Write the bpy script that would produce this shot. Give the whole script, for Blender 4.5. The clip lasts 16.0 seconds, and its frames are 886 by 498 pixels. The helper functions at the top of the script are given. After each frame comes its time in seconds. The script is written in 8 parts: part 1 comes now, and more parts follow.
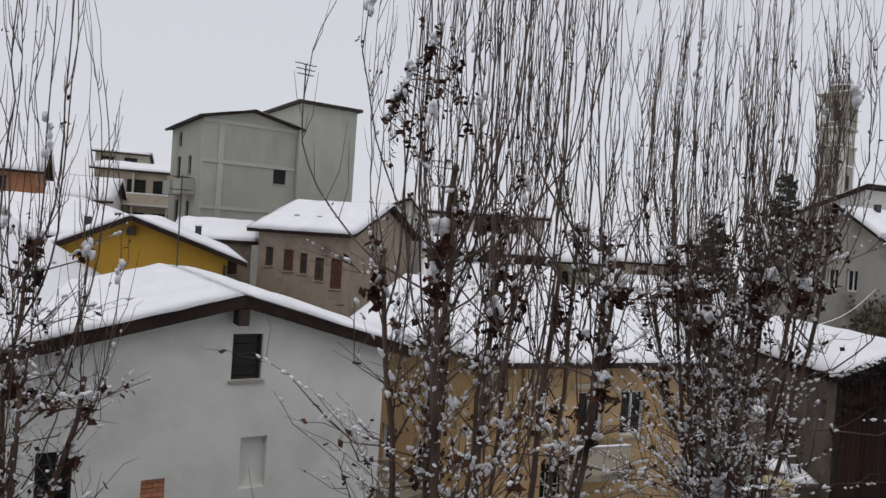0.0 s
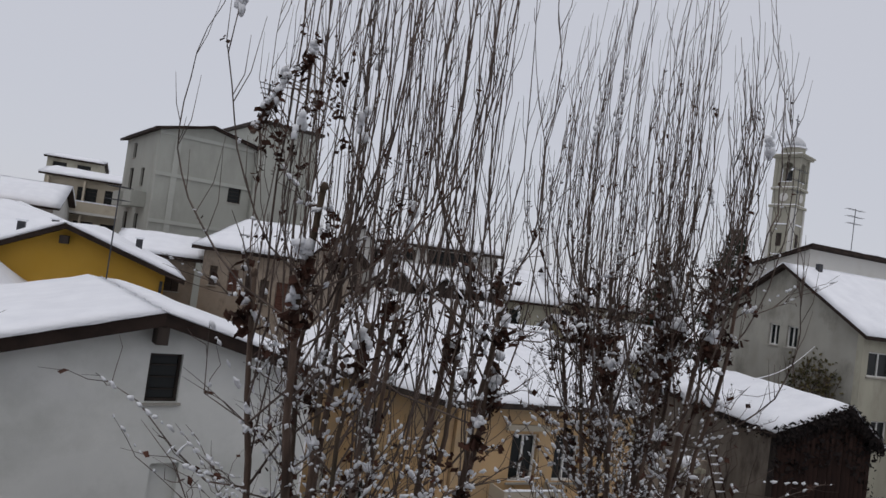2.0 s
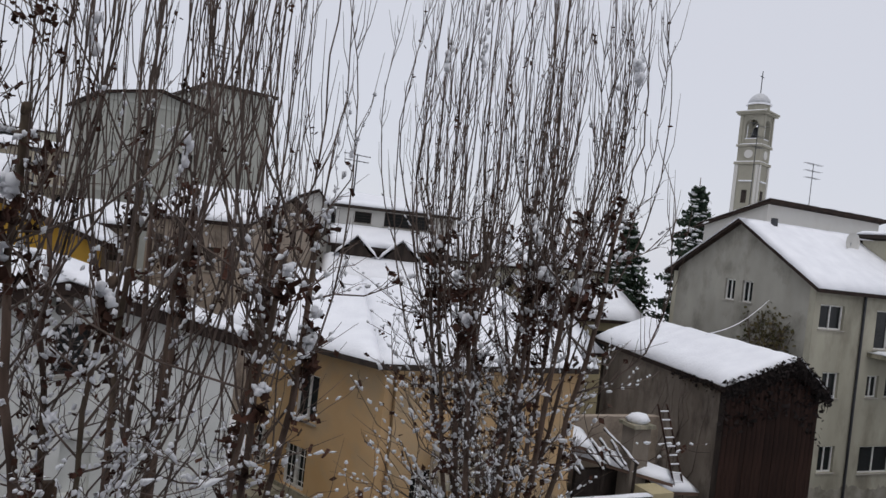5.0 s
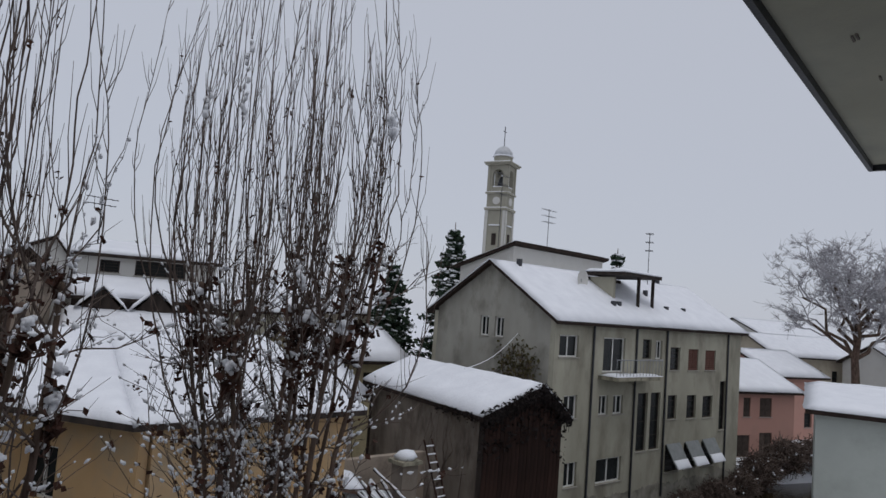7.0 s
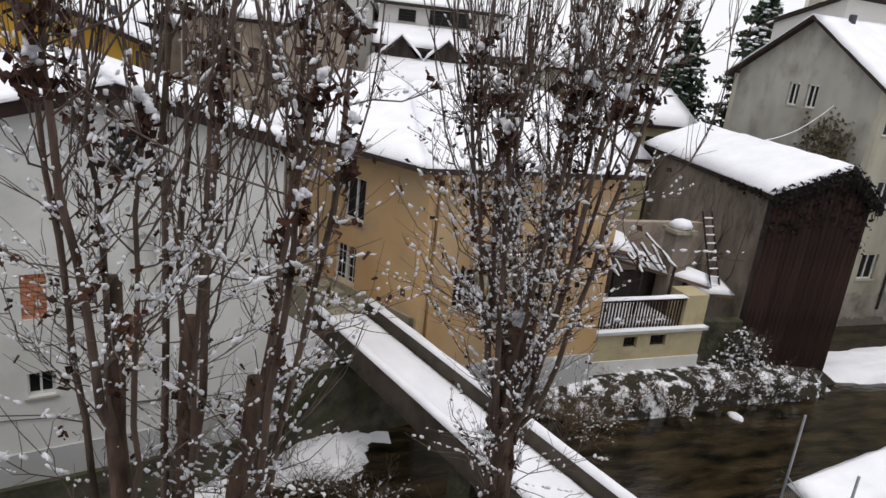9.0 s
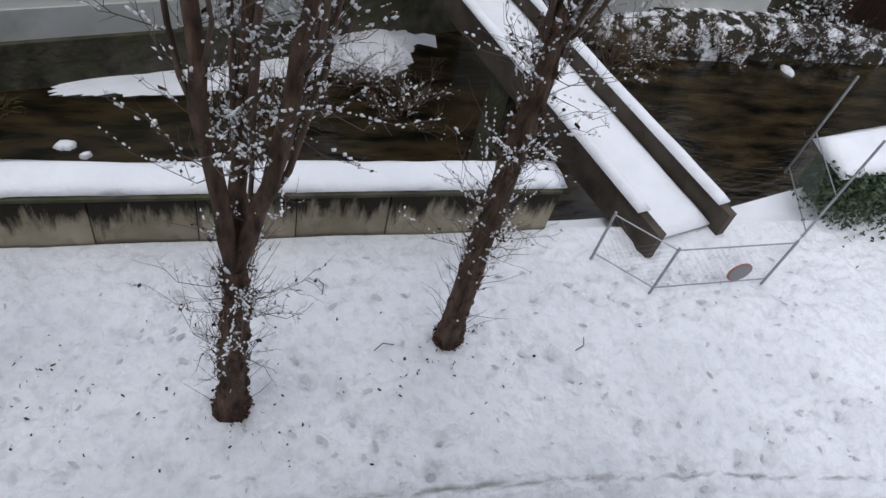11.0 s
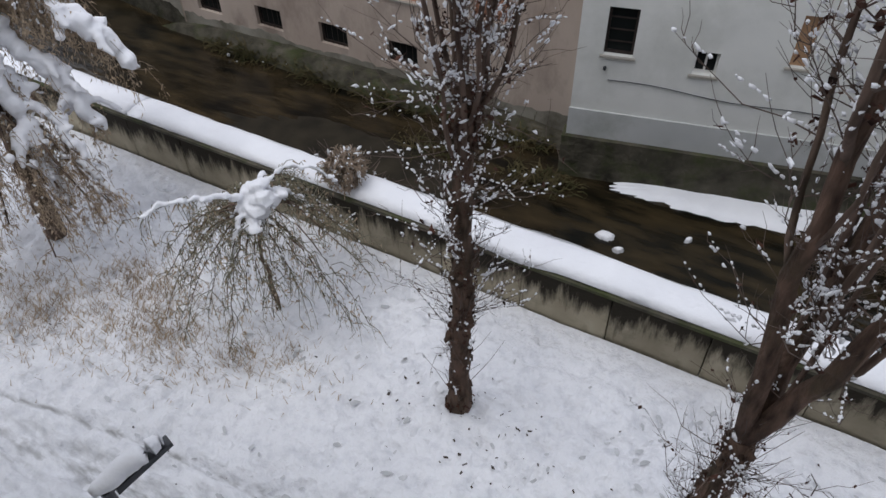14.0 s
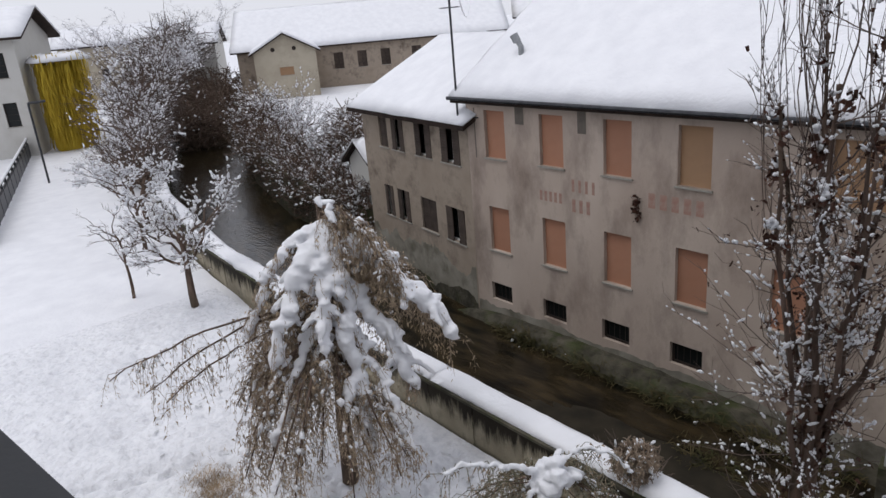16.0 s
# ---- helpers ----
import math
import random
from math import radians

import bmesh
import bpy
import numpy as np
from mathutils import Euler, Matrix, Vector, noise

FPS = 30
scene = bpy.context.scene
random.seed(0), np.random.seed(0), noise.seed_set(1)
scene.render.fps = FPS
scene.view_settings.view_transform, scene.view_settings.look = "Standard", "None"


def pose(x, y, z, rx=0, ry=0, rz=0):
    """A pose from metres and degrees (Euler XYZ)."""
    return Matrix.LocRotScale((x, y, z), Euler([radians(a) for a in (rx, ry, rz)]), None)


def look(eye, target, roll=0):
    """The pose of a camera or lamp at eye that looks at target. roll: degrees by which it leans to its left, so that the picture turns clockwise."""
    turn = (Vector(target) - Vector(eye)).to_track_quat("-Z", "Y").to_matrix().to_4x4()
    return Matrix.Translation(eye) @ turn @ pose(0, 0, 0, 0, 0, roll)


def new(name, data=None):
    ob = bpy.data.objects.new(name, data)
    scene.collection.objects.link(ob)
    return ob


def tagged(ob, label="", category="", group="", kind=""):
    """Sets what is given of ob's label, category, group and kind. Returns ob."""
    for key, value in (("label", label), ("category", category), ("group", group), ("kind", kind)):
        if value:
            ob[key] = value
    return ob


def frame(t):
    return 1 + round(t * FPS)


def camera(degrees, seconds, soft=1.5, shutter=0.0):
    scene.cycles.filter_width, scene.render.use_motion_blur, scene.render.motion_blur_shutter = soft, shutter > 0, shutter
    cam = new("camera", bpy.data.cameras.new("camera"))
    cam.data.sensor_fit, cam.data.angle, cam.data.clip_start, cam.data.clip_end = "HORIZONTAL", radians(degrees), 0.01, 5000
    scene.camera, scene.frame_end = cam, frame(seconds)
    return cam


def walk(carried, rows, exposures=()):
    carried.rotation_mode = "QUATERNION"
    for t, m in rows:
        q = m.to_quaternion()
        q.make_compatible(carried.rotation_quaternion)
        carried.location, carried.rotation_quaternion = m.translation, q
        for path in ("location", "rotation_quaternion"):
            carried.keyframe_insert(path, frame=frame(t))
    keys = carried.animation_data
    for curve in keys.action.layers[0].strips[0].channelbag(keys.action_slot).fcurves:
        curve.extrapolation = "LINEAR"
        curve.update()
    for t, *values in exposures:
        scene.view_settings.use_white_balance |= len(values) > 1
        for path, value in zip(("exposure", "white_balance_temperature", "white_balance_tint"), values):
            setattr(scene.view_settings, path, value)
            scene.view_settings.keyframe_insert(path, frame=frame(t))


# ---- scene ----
cam = camera(64.6, 16.0)
PATH = [
    (0, (-1.055, -0.141, 7.586), (-0.429, 1.758, 7.551), 3.9),
    (0.5, (-0.966, 0.004, 7.595), (-0.289, 1.886, 7.634), 2.3),
    (1, (-0.832, -0.001, 7.582), (-0.076, 1.851, 7.608), 5.5),
    (1.5, (-0.704, 0.027, 7.588), (-0.001, 1.899, 7.611), 6.5),
    (2, (-0.504, -0.021, 7.608), (0.217, 1.843, 7.677), 7.7),
    (2.5, (-0.251, -0.179, 7.602), (0.409, 1.708, 7.643), 5.3),
    (3, (-0.187, 0.01, 7.643), (0.454, 1.904, 7.588), 5.9),
    (5.5, (0.696, 0.181, 7.605), (1.637, 1.946, 7.624), 6.7),
    (6, (0.657, 0.086, 7.661), (1.848, 1.686, 7.812), 6.5),
    (6.5, (0.545, 0.022, 7.616), (1.904, 1.471, 7.849), 5.6),
    (7, (0.534, 0.016, 7.6), (1.869, 1.495, 7.766), 4.3),
    (7.5, (0.635, 0.06, 7.593), (1.875, 1.626, 7.702), 4.1),
    (8, (0.667, 0.142, 7.58), (1.625, 1.895, 7.488), 2.0),
    (8.5, (0.584, 0.195, 7.525), (1.198, 2.083, 7.279), 1.9),
    (9, (0.662, 0.185, 7.627), (1.365, 1.965, 7.047), 6.6),
    (11.5, (0.43, -0.052, 7.633), (0.887, 1.153, 6.104), 16.9),
    (12, (0.285, -0.007, 7.617), (0.545, 1.229, 6.066), 15.7),
    (12.5, (0.257, -0.023, 7.588), (0.191, 1.226, 6.027), 10.9),
    (13, (0.17, -0.025, 7.563), (-0.194, 1.213, 6.035), 5.9),
    (13.5, (0.104, 0.001, 7.575), (-0.411, 1.245, 6.096), 4.5),
    (14, (-0.019, 0.271, 7.597), (-0.752, 1.514, 6.213), -1.5),
    (14.5, (-0.128, 0.088, 7.578), (-1.113, 1.409, 6.443), -3.4),
    (15, (-0.128, 0.054, 7.612), (-1.316, 1.358, 6.67), -3.3),
    (15.5, (-0.21, -0.33, 7.611), (-1.617, 0.855, 6.826), -5.7),
    (16, (-0.382, -0.413, 7.612), (-1.873, 0.754, 6.968), -5.0),
]
walk(cam, [(t, look(eye, target, roll)) for t, eye, target, roll in PATH],
     exposures=[(0, 0.08, 6750, 10), (1.5, -0.08, 6600, 10), (3, -0.13, 6550, 10), (5.5, 0.14, 6550, 10), (6, 0.09, 6480, 10), (6.5, -0.16, 6350, 9), (7.5, -0.3, 6300, 9), (8, -0.1, 6450, 10), (8.5, 0.18, 6600, 10), (9, 0.6, 6850, 10),
                (11.5, 0.32, 6220, 9), (12, 0.2, 6200, 9), (12.5, 0.17, 6170, 8), (13.5, 0.3, 6320, 9), (14.5, 0.6, 6480, 10), (15, 0.66, 6580, 10), (15.5, 0.42, 6540, 10), (16, 0.3, 6560, 10)])

# ---- world, sun and exposure ----
world = bpy.data.worlds.new("overcast")
scene.world = world
world.use_nodes = True
wn, wl = world.node_tree.nodes, world.node_tree.links
wn.clear()
w_out = wn.new("ShaderNodeOutputWorld")
w_bg = wn.new("ShaderNodeBackground")
w_sky = wn.new("ShaderNodeTexSky")
w_sky.sky_type, w_sky.sun_disc = "NISHITA", False
w_sky.sun_elevation, w_sky.sun_rotation = radians(35), radians(200)
w_scale = wn.new("ShaderNodeVectorMath")
w_scale.operation = "SCALE"
w_scale.inputs["Scale"].default_value = 0.10
w_mix = wn.new("ShaderNodeMix")
w_mix.data_type = "RGBA"
w_mix.inputs["Factor"].default_value = 0.93
w_mix.inputs["B"].default_value = (0.62, 0.637, 0.71, 1)
wl.new(w_sky.outputs["Color"], w_scale.inputs[0])
wl.new(w_scale.outputs["Vector"], w_mix.inputs["A"])
wl.new(w_mix.outputs["Result"], w_bg.inputs["Color"])
w_bg.inputs["Strength"].default_value = 1.0
wl.new(w_bg.outputs["Background"], w_out.inputs["Surface"])

sun_data = bpy.data.lights.new("sun", "SUN")
sun_data.energy, sun_data.angle, sun_data.color = 0.8, radians(40), (1.0, 0.97, 0.94)
sun = new("sun", sun_data)
sun.matrix_world = look((-10, -16, 60), (0, 0, 0))


# ---- materials ----
def mat(name, rough=0.8, metal=0.0):
    m = bpy.data.materials.new(name)
    m.use_nodes = True
    b = m.node_tree.nodes["Principled BSDF"]
    b.inputs["Roughness"].default_value = rough
    b.inputs["Metallic"].default_value = metal
    if rough >= 0.75:
        b.inputs["Specular IOR Level"].default_value = 0.22
    return m, m.node_tree.nodes, m.node_tree.links, b


def surface(name, ca, cb, scale=2.0, rough=0.85, bump=0.1, fine=40.0, stain=None, stain_scale=0.6, stain_amt=0.5, metal=0.0,
            stretch=(1, 1, 1), per_object=0.0, depth=0.02):
    """Two-scale noise colour with stains of a third colour and a fine bump."""
    m, n, l, b = mat(name, rough, metal)
    tc = n.new("ShaderNodeTexCoord")
    mp = n.new("ShaderNodeMapping")
    mp.inputs["Scale"].default_value = stretch
    l.new(tc.outputs["Object"], mp.inputs["Vector"])
    vec = mp.outputs["Vector"]
    n1 = n.new("ShaderNodeTexNoise")
    n1.inputs["Scale"].default_value, n1.inputs["Detail"].default_value = scale, 6
    l.new(vec, n1.inputs["Vector"])
    r1 = n.new("ShaderNodeValToRGB")
    r1.color_ramp.elements[0].position, r1.color_ramp.elements[1].position = 0.3, 0.7
    r1.color_ramp.elements[0].color, r1.color_ramp.elements[1].color = (*ca, 1), (*cb, 1)
    l.new(n1.outputs["Fac"], r1.inputs["Fac"])
    col = r1.outputs["Color"]
    if stain:
        n2 = n.new("ShaderNodeTexNoise")
        n2.inputs["Scale"].default_value, n2.inputs["Detail"].default_value = stain_scale, 8
        n2.inputs["Roughness"].default_value = 0.65
        l.new(vec, n2.inputs["Vector"])
        r2 = n.new("ShaderNodeMapRange")
        r2.inputs["From Min"].default_value, r2.inputs["From Max"].default_value = 0.48, 0.68
        r2.inputs["To Max"].default_value = stain_amt
        l.new(n2.outputs["Fac"], r2.inputs["Value"])
        mx = n.new("ShaderNodeMix")
        mx.data_type = "RGBA"
        mx.inputs["B"].default_value = (*stain, 1)
        l.new(r2.outputs["Result"], mx.inputs["Factor"])
        l.new(col, mx.inputs["A"])
        col = mx.outputs["Result"]
    if per_object:
        oi = n.new("ShaderNodeObjectInfo")
        hs = n.new("ShaderNodeHueSaturation")
        mr = n.new("ShaderNodeMapRange")
        mr.inputs["To Min"].default_value, mr.inputs["To Max"].default_value = 1 - per_object, 1 + per_object
        l.new(oi.outputs["Random"], mr.inputs["Value"])
        l.new(mr.outputs["Result"], hs.inputs["Value"])
        l.new(col, hs.inputs["Color"])
        col = hs.outputs["Color"]
    l.new(col, b.inputs["Base Color"])
    if bump:
        n3 = n.new("ShaderNodeTexNoise")
        n3.inputs["Scale"].default_value, n3.inputs["Detail"].default_value = fine, 5
        l.new(vec, n3.inputs["Vector"])
        bp = n.new("ShaderNodeBump")
        bp.inputs["Strength"].default_value, bp.inputs["Distance"].default_value = bump, depth
        l.new(n3.outputs["Fac"], bp.inputs["Height"])
        l.new(bp.outputs["Normal"], b.inputs["Normal"])
    return m


M = {}
M["snow"] = surface("snow", (0.73, 0.74, 0.775), (0.81, 0.82, 0.85), 1.5, 0.6, 0.5, 9.0, depth=0.04)
M["snow"].node_tree.nodes["Principled BSDF"].inputs["Subsurface Weight"].default_value = 0.0
M["lawn_snow"] = surface("lawn_snow", (0.71, 0.72, 0.755), (0.82, 0.83, 0.86), 0.9, 0.65, 1.0, 7.0, (0.50, 0.515, 0.56), 5.5, 0.5, depth=0.08)
# slushy wheel tracks across the lawn
ln_, ll_ = M["lawn_snow"].node_tree.nodes, M["lawn_snow"].node_tree.links
l_b = ln_["Principled BSDF"]
l_col = l_b.inputs["Base Color"].links[0].from_socket
l_tc = ln_.new("ShaderNodeTexCoord")
l_sep = ln_.new("ShaderNodeSeparateXYZ")
ll_.new(l_tc.outputs["Object"], l_sep.inputs[0])


def lmath(op, a, c):
    nd = ln_.new("ShaderNodeMath")
    nd.operation = op
    for i, v in enumerate((a, c)):
        if isinstance(v, (int, float)):
            nd.inputs[i].default_value = v
        else:
            ll_.new(v, nd.inputs[i])
    return nd.outputs[0]


l_noise = ln_.new("ShaderNodeTexNoise")
l_noise.inputs["Scale"].default_value, l_noise.inputs["Detail"].default_value = 3.0, 6
l_map = ln_.new("ShaderNodeMapping")
l_map.inputs["Scale"].default_value = (0.9, 3.2, 1)
ll_.new(l_tc.outputs["Object"], l_map.inputs["Vector"])
ll_.new(l_map.outputs["Vector"], l_noise.inputs["Vector"])
l_x = lmath("SUBTRACT", l_sep.outputs["X"], 0.5)
l_off = lmath("ADD", lmath("SUBTRACT", l_sep.outputs["Y"], 2.3), lmath("MULTIPLY", lmath("MULTIPLY", l_x, l_x), 0.012))
l_slush = lmath("SUBTRACT", 0.75, lmath("MULTIPLY", lmath("ABSOLUTE", l_off, 0.0), 1.9))
l_rut = lmath("SUBTRACT", 1.0, lmath("MULTIPLY", lmath("ABSOLUTE", lmath("SUBTRACT", l_off, 0.52), 0.0), 15.0))
l_band = lmath("MAXIMUM", l_slush, l_rut)
l_fac = lmath("MULTIPLY", lmath("MAXIMUM", l_band, 0.0), lmath("MULTIPLY", lmath("MAXIMUM", lmath("SUBTRACT", l_noise.outputs["Fac"], 0.44), 0.0), 6.0))
l_mix = ln_.new("ShaderNodeMix")
l_mix.data_type = "RGBA"
l_mix.inputs["B"].default_value = (0.33, 0.33, 0.33, 1)
l_mix.clamp_factor = True
ll_.new(l_fac, l_mix.inputs["Factor"])
ll_.new(l_col, l_mix.inputs["A"])
ll_.new(l_mix.outputs["Result"], l_b.inputs["Base Color"])
M["bark"] = surface("bark", (0.05, 0.034, 0.027), (0.185, 0.128, 0.10), 9, 0.95, 0.8, 30, (0.05, 0.06, 0.03), 2, 0.4, stretch=(1, 1, 0.25))
M["twig"] = surface("twig", (0.052, 0.039, 0.033), (0.16, 0.12, 0.10), 5, 0.85, 0.2, 30)
M["young_twig"] = surface("young_twig", (0.09, 0.065, 0.04), (0.17, 0.12, 0.07), 4, 0.8, 0.1, 30)
M["dead_leaf"] = surface("dead_leaf", (0.014, 0.008, 0.006), (0.095, 0.042, 0.028), 7, 0.9, 0.3, 40)
M["black_leaf"] = surface("black_leaf", (0.008, 0.007, 0.007), (0.03, 0.022, 0.02), 6, 0.9, 0.3, 40)
M["old_bark"] = surface("old_bark", (0.028, 0.018, 0.013), (0.15, 0.095, 0.07), 11, 0.95, 1.0, 26, (0.04, 0.045, 0.022), 3, 0.4, stretch=(1, 1, 0.3), depth=0.05)
M["weed"] = surface("weed", (0.035, 0.04, 0.014), (0.13, 0.10, 0.05), 2, 0.9, 0.2, 30)
M["weeping_twig"] = surface("weeping_twig", (0.17, 0.13, 0.095), (0.34, 0.265, 0.20), 5, 0.85, 0.2, 30)
M["olive_twig"] = surface("olive_twig", (0.10, 0.095, 0.06), (0.24, 0.225, 0.16), 5, 0.85, 0.2, 30)
M["weeping_leaf"] = surface("weeping_leaf", (0.26, 0.20, 0.14), (0.52, 0.41, 0.29), 3, 0.9, 0.2, 40)
M["ivy"] = surface("ivy", (0.015, 0.03, 0.012), (0.05, 0.085, 0.03), 5, 0.6, 0.3, 20)
M["white_plaster"] = surface("white_plaster", (0.60, 0.605, 0.575), (0.69, 0.69, 0.655), 0.9, 0.9, 0.2, 60, (0.46, 0.47, 0.43), 0.55, 0.6)
M["concrete"] = surface("concrete", (0.27, 0.245, 0.18), (0.38, 0.35, 0.27), 1.4, 0.92, 0.4, 30, (0.05, 0.05, 0.03), 1.6, 0.9, stretch=(1, 1, 0.35))
M["grey_plinth"] = surface("grey_plinth", (0.42, 0.43, 0.42), (0.5, 0.51, 0.5), 1.0, 0.9, 0.2, 40, (0.25, 0.26, 0.22), 0.8, 0.6)
M["moss_stone"] = surface("moss_stone", (0.03, 0.028, 0.02), (0.11, 0.10, 0.075), 2.2, 0.95, 0.9, 8, (0.042, 0.055, 0.014), 1.2, 0.9, depth=0.06)
M["brown_plaster"] = surface("brown_plaster", (0.40, 0.32, 0.265), (0.55, 0.465, 0.395), 0.5, 0.92, 0.4, 25, (0.21, 0.165, 0.135), 0.85, 0.75, stretch=(1, 1, 0.5))
M["old_plaster"] = surface("old_plaster", (0.29, 0.235, 0.185), (0.42, 0.355, 0.285), 0.8, 0.93, 0.5, 14, (0.13, 0.10, 0.08), 0.8, 0.9)
M["ochre_plaster"] = surface("ochre_plaster", (0.43, 0.275, 0.13), (0.55, 0.375, 0.205), 0.5, 0.9, 0.3, 30, (0.36, 0.285, 0.19), 0.6, 0.8)
M["pale_yellow"] = surface("pale_yellow", (0.40, 0.34, 0.205), (0.50, 0.43, 0.27), 0.9, 0.9, 0.3, 30, (0.24, 0.205, 0.13), 0.8, 0.75)
M["yellow_plaster"] = surface("yellow_plaster", (0.52, 0.30, 0.04), (0.58, 0.345, 0.06), 0.6, 0.9, 0.1, 30, (0.45, 0.27, 0.06), 0.4, 0.5)
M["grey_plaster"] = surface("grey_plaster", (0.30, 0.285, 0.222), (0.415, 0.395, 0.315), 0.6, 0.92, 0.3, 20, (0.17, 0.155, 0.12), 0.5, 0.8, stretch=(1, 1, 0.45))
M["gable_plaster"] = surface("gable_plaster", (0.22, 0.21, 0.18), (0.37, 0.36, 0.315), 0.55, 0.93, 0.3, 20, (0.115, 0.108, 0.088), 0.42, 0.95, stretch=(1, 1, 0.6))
M["tall_plaster"] = surface("tall_plaster", (0.31, 0.315, 0.28), (0.38, 0.385, 0.345), 0.35, 0.9, 0.1, 10, (0.25, 0.25, 0.22), 0.4, 0.7, stretch=(1, 1, 0.4))
M["tall_trim"] = surface("tall_trim", (0.36, 0.365, 0.33), (0.42, 0.425, 0.385), 0.3, 0.9, 0.1, 10, (0.30, 0.30, 0.27), 0.4, 0.6)
M["pink_plaster"] = surface("pink_plaster", (0.40, 0.225, 0.18), (0.47, 0.275, 0.225), 0.3, 0.9, 0.1, 10, (0.33, 0.2, 0.16), 0.3, 0.6)
M["beige_plaster"] = surface("beige_plaster", (0.40, 0.35, 0.27), (0.48, 0.43, 0.34), 0.5, 0.9, 0.1, 10, (0.30, 0.26, 0.2), 0.4, 0.7)
M["rust_plaster"] = surface("rust_plaster", (0.34, 0.15, 0.08), (0.42, 0.20, 0.11), 0.5, 0.9, 0.1, 10)
M["pale_plaster"] = surface("pale_plaster", (0.50, 0.49, 0.46), (0.57, 0.56, 0.53), 0.4, 0.9, 0.1, 10, (0.42, 0.4, 0.36), 0.4, 0.6)
M["green_plaster"] = surface("green_plaster", (0.34, 0.36, 0.33), (0.40, 0.42, 0.385), 0.5, 0.9, 0.1, 20, (0.26, 0.28, 0.25), 0.5, 0.6)
M["sill"] = surface("sill", (0.30, 0.285, 0.25), (0.38, 0.36, 0.32), 2.0, 0.9, 0.2, 40, (0.22, 0.20, 0.17), 1.5, 0.6)
M["soffit"] = surface("soffit", (0.36, 0.35, 0.275), (0.43, 0.42, 0.335), 1.5, 0.9, 0.1, 50, (0.24, 0.245, 0.22), 1.0, 0.4)
M["roof_tile"] = surface("roof_tile", (0.10, 0.065, 0.05), (0.17, 0.11, 0.085), 3, 0.9, 0.4, 12)
M["dark_wood"] = surface("dark_wood", (0.020, 0.016, 0.014), (0.055, 0.042, 0.035), 3, 0.85, 0.4, 12, stretch=(1, 1, 0.3))
M["plank"] = surface("plank", (0.01, 0.005, 0.004), (0.036, 0.018, 0.013), 2.5, 0.9, 0.6, 14, (0.085, 0.05, 0.038), 1.3, 0.6, stretch=(3, 3, 0.2), per_object=0.25)
M["shutter_orange"] = surface("shutter_orange", (0.36, 0.165, 0.095), (0.45, 0.225, 0.135), 1.0, 0.7, 0.1, 20, (0.36, 0.19, 0.12), 1.2, 0.5, per_object=0.12)
M["shutter_tan"] = surface("shutter_tan", (0.32, 0.19, 0.10), (0.39, 0.235, 0.13), 1.0, 0.7, 0.1, 20, (0.27, 0.17, 0.1), 1.2, 0.5)
M["shutter_brown"] = surface("shutter_brown", (0.045, 0.034, 0.028), (0.09, 0.068, 0.055), 3, 0.75, 0.2, 30, per_object=0.3)
M["shutter_red"] = surface("shutter_red", (0.085, 0.038, 0.028), (0.13, 0.06, 0.042), 2, 0.75, 0.2, 30)
M["frame_white"] = surface("frame_white", (0.62, 0.61, 0.58), (0.72, 0.71, 0.68), 3, 0.6, 0.05, 40)
M["frame_grey"] = surface("frame_grey", (0.16, 0.17, 0.165), (0.22, 0.23, 0.225), 3, 0.6, 0.05, 40)
M["brick_fill"] = surface("brick_fill", (0.42, 0.16, 0.08), (0.52, 0.22, 0.12), 5, 0.9, 0.3, 30, (0.34, 0.2, 0.14), 3, 0.6, per_object=0.2)
M["metal_dark"] = surface("metal_dark", (0.03, 0.032, 0.036), (0.06, 0.062, 0.068), 6, 0.45, 0.1, 60, metal=0.6)
M["metal_grey"] = surface("metal_grey", (0.25, 0.26, 0.27), (0.36, 0.37, 0.38), 6, 0.5, 0.1, 60, metal=0.7)
M["rail_panel"] = surface("rail_panel", (0.10, 0.105, 0.115), (0.13, 0.135, 0.145), 3, 0.5, 0.05, 80)
M["red_rim"] = surface("red_rim", (0.30, 0.10, 0.09), (0.36, 0.13, 0.11), 4, 0.6, 0.05, 30)
M["terracotta"] = surface("terracotta", (0.20, 0.035, 0.03), (0.28, 0.05, 0.04), 6, 0.7, 0.1, 30)
M["stone_tower"] = surface("stone_tower", (0.25, 0.24, 0.195), (0.36, 0.345, 0.285), 0.3, 0.9, 0.1, 6, (0.25, 0.24, 0.19), 0.12, 0.8)
M["conifer"] = surface("conifer", (0.015, 0.03, 0.02), (0.045, 0.065, 0.04), 1.0, 0.9, 0.2, 10)
M["frost_twig"] = surface("frost_twig", (0.30, 0.29, 0.30), (0.52, 0.51, 0.53), 2.0, 0.9, 0.1, 20)
M["yellow_hedge"] = surface("yellow_hedge", (0.36, 0.25, 0.02), (0.55, 0.40, 0.05), 1.5, 0.9, 0.2, 10)
M["mud"] = surface("mud", (0.012, 0.01, 0.007), (0.035, 0.029, 0.019), 1.5, 0.9, 0.4, 8)
M["faded_paint"] = surface("faded_paint", (0.34, 0.19, 0.15), (0.40, 0.27, 0.22), 6, 0.92, 0.1, 30, (0.38, 0.33, 0.28), 5, 0.95)
M["debris"] = surface("debris", (0.03, 0.022, 0.018), (0.10, 0.08, 0.065), 5, 0.9, 0.2, 30)
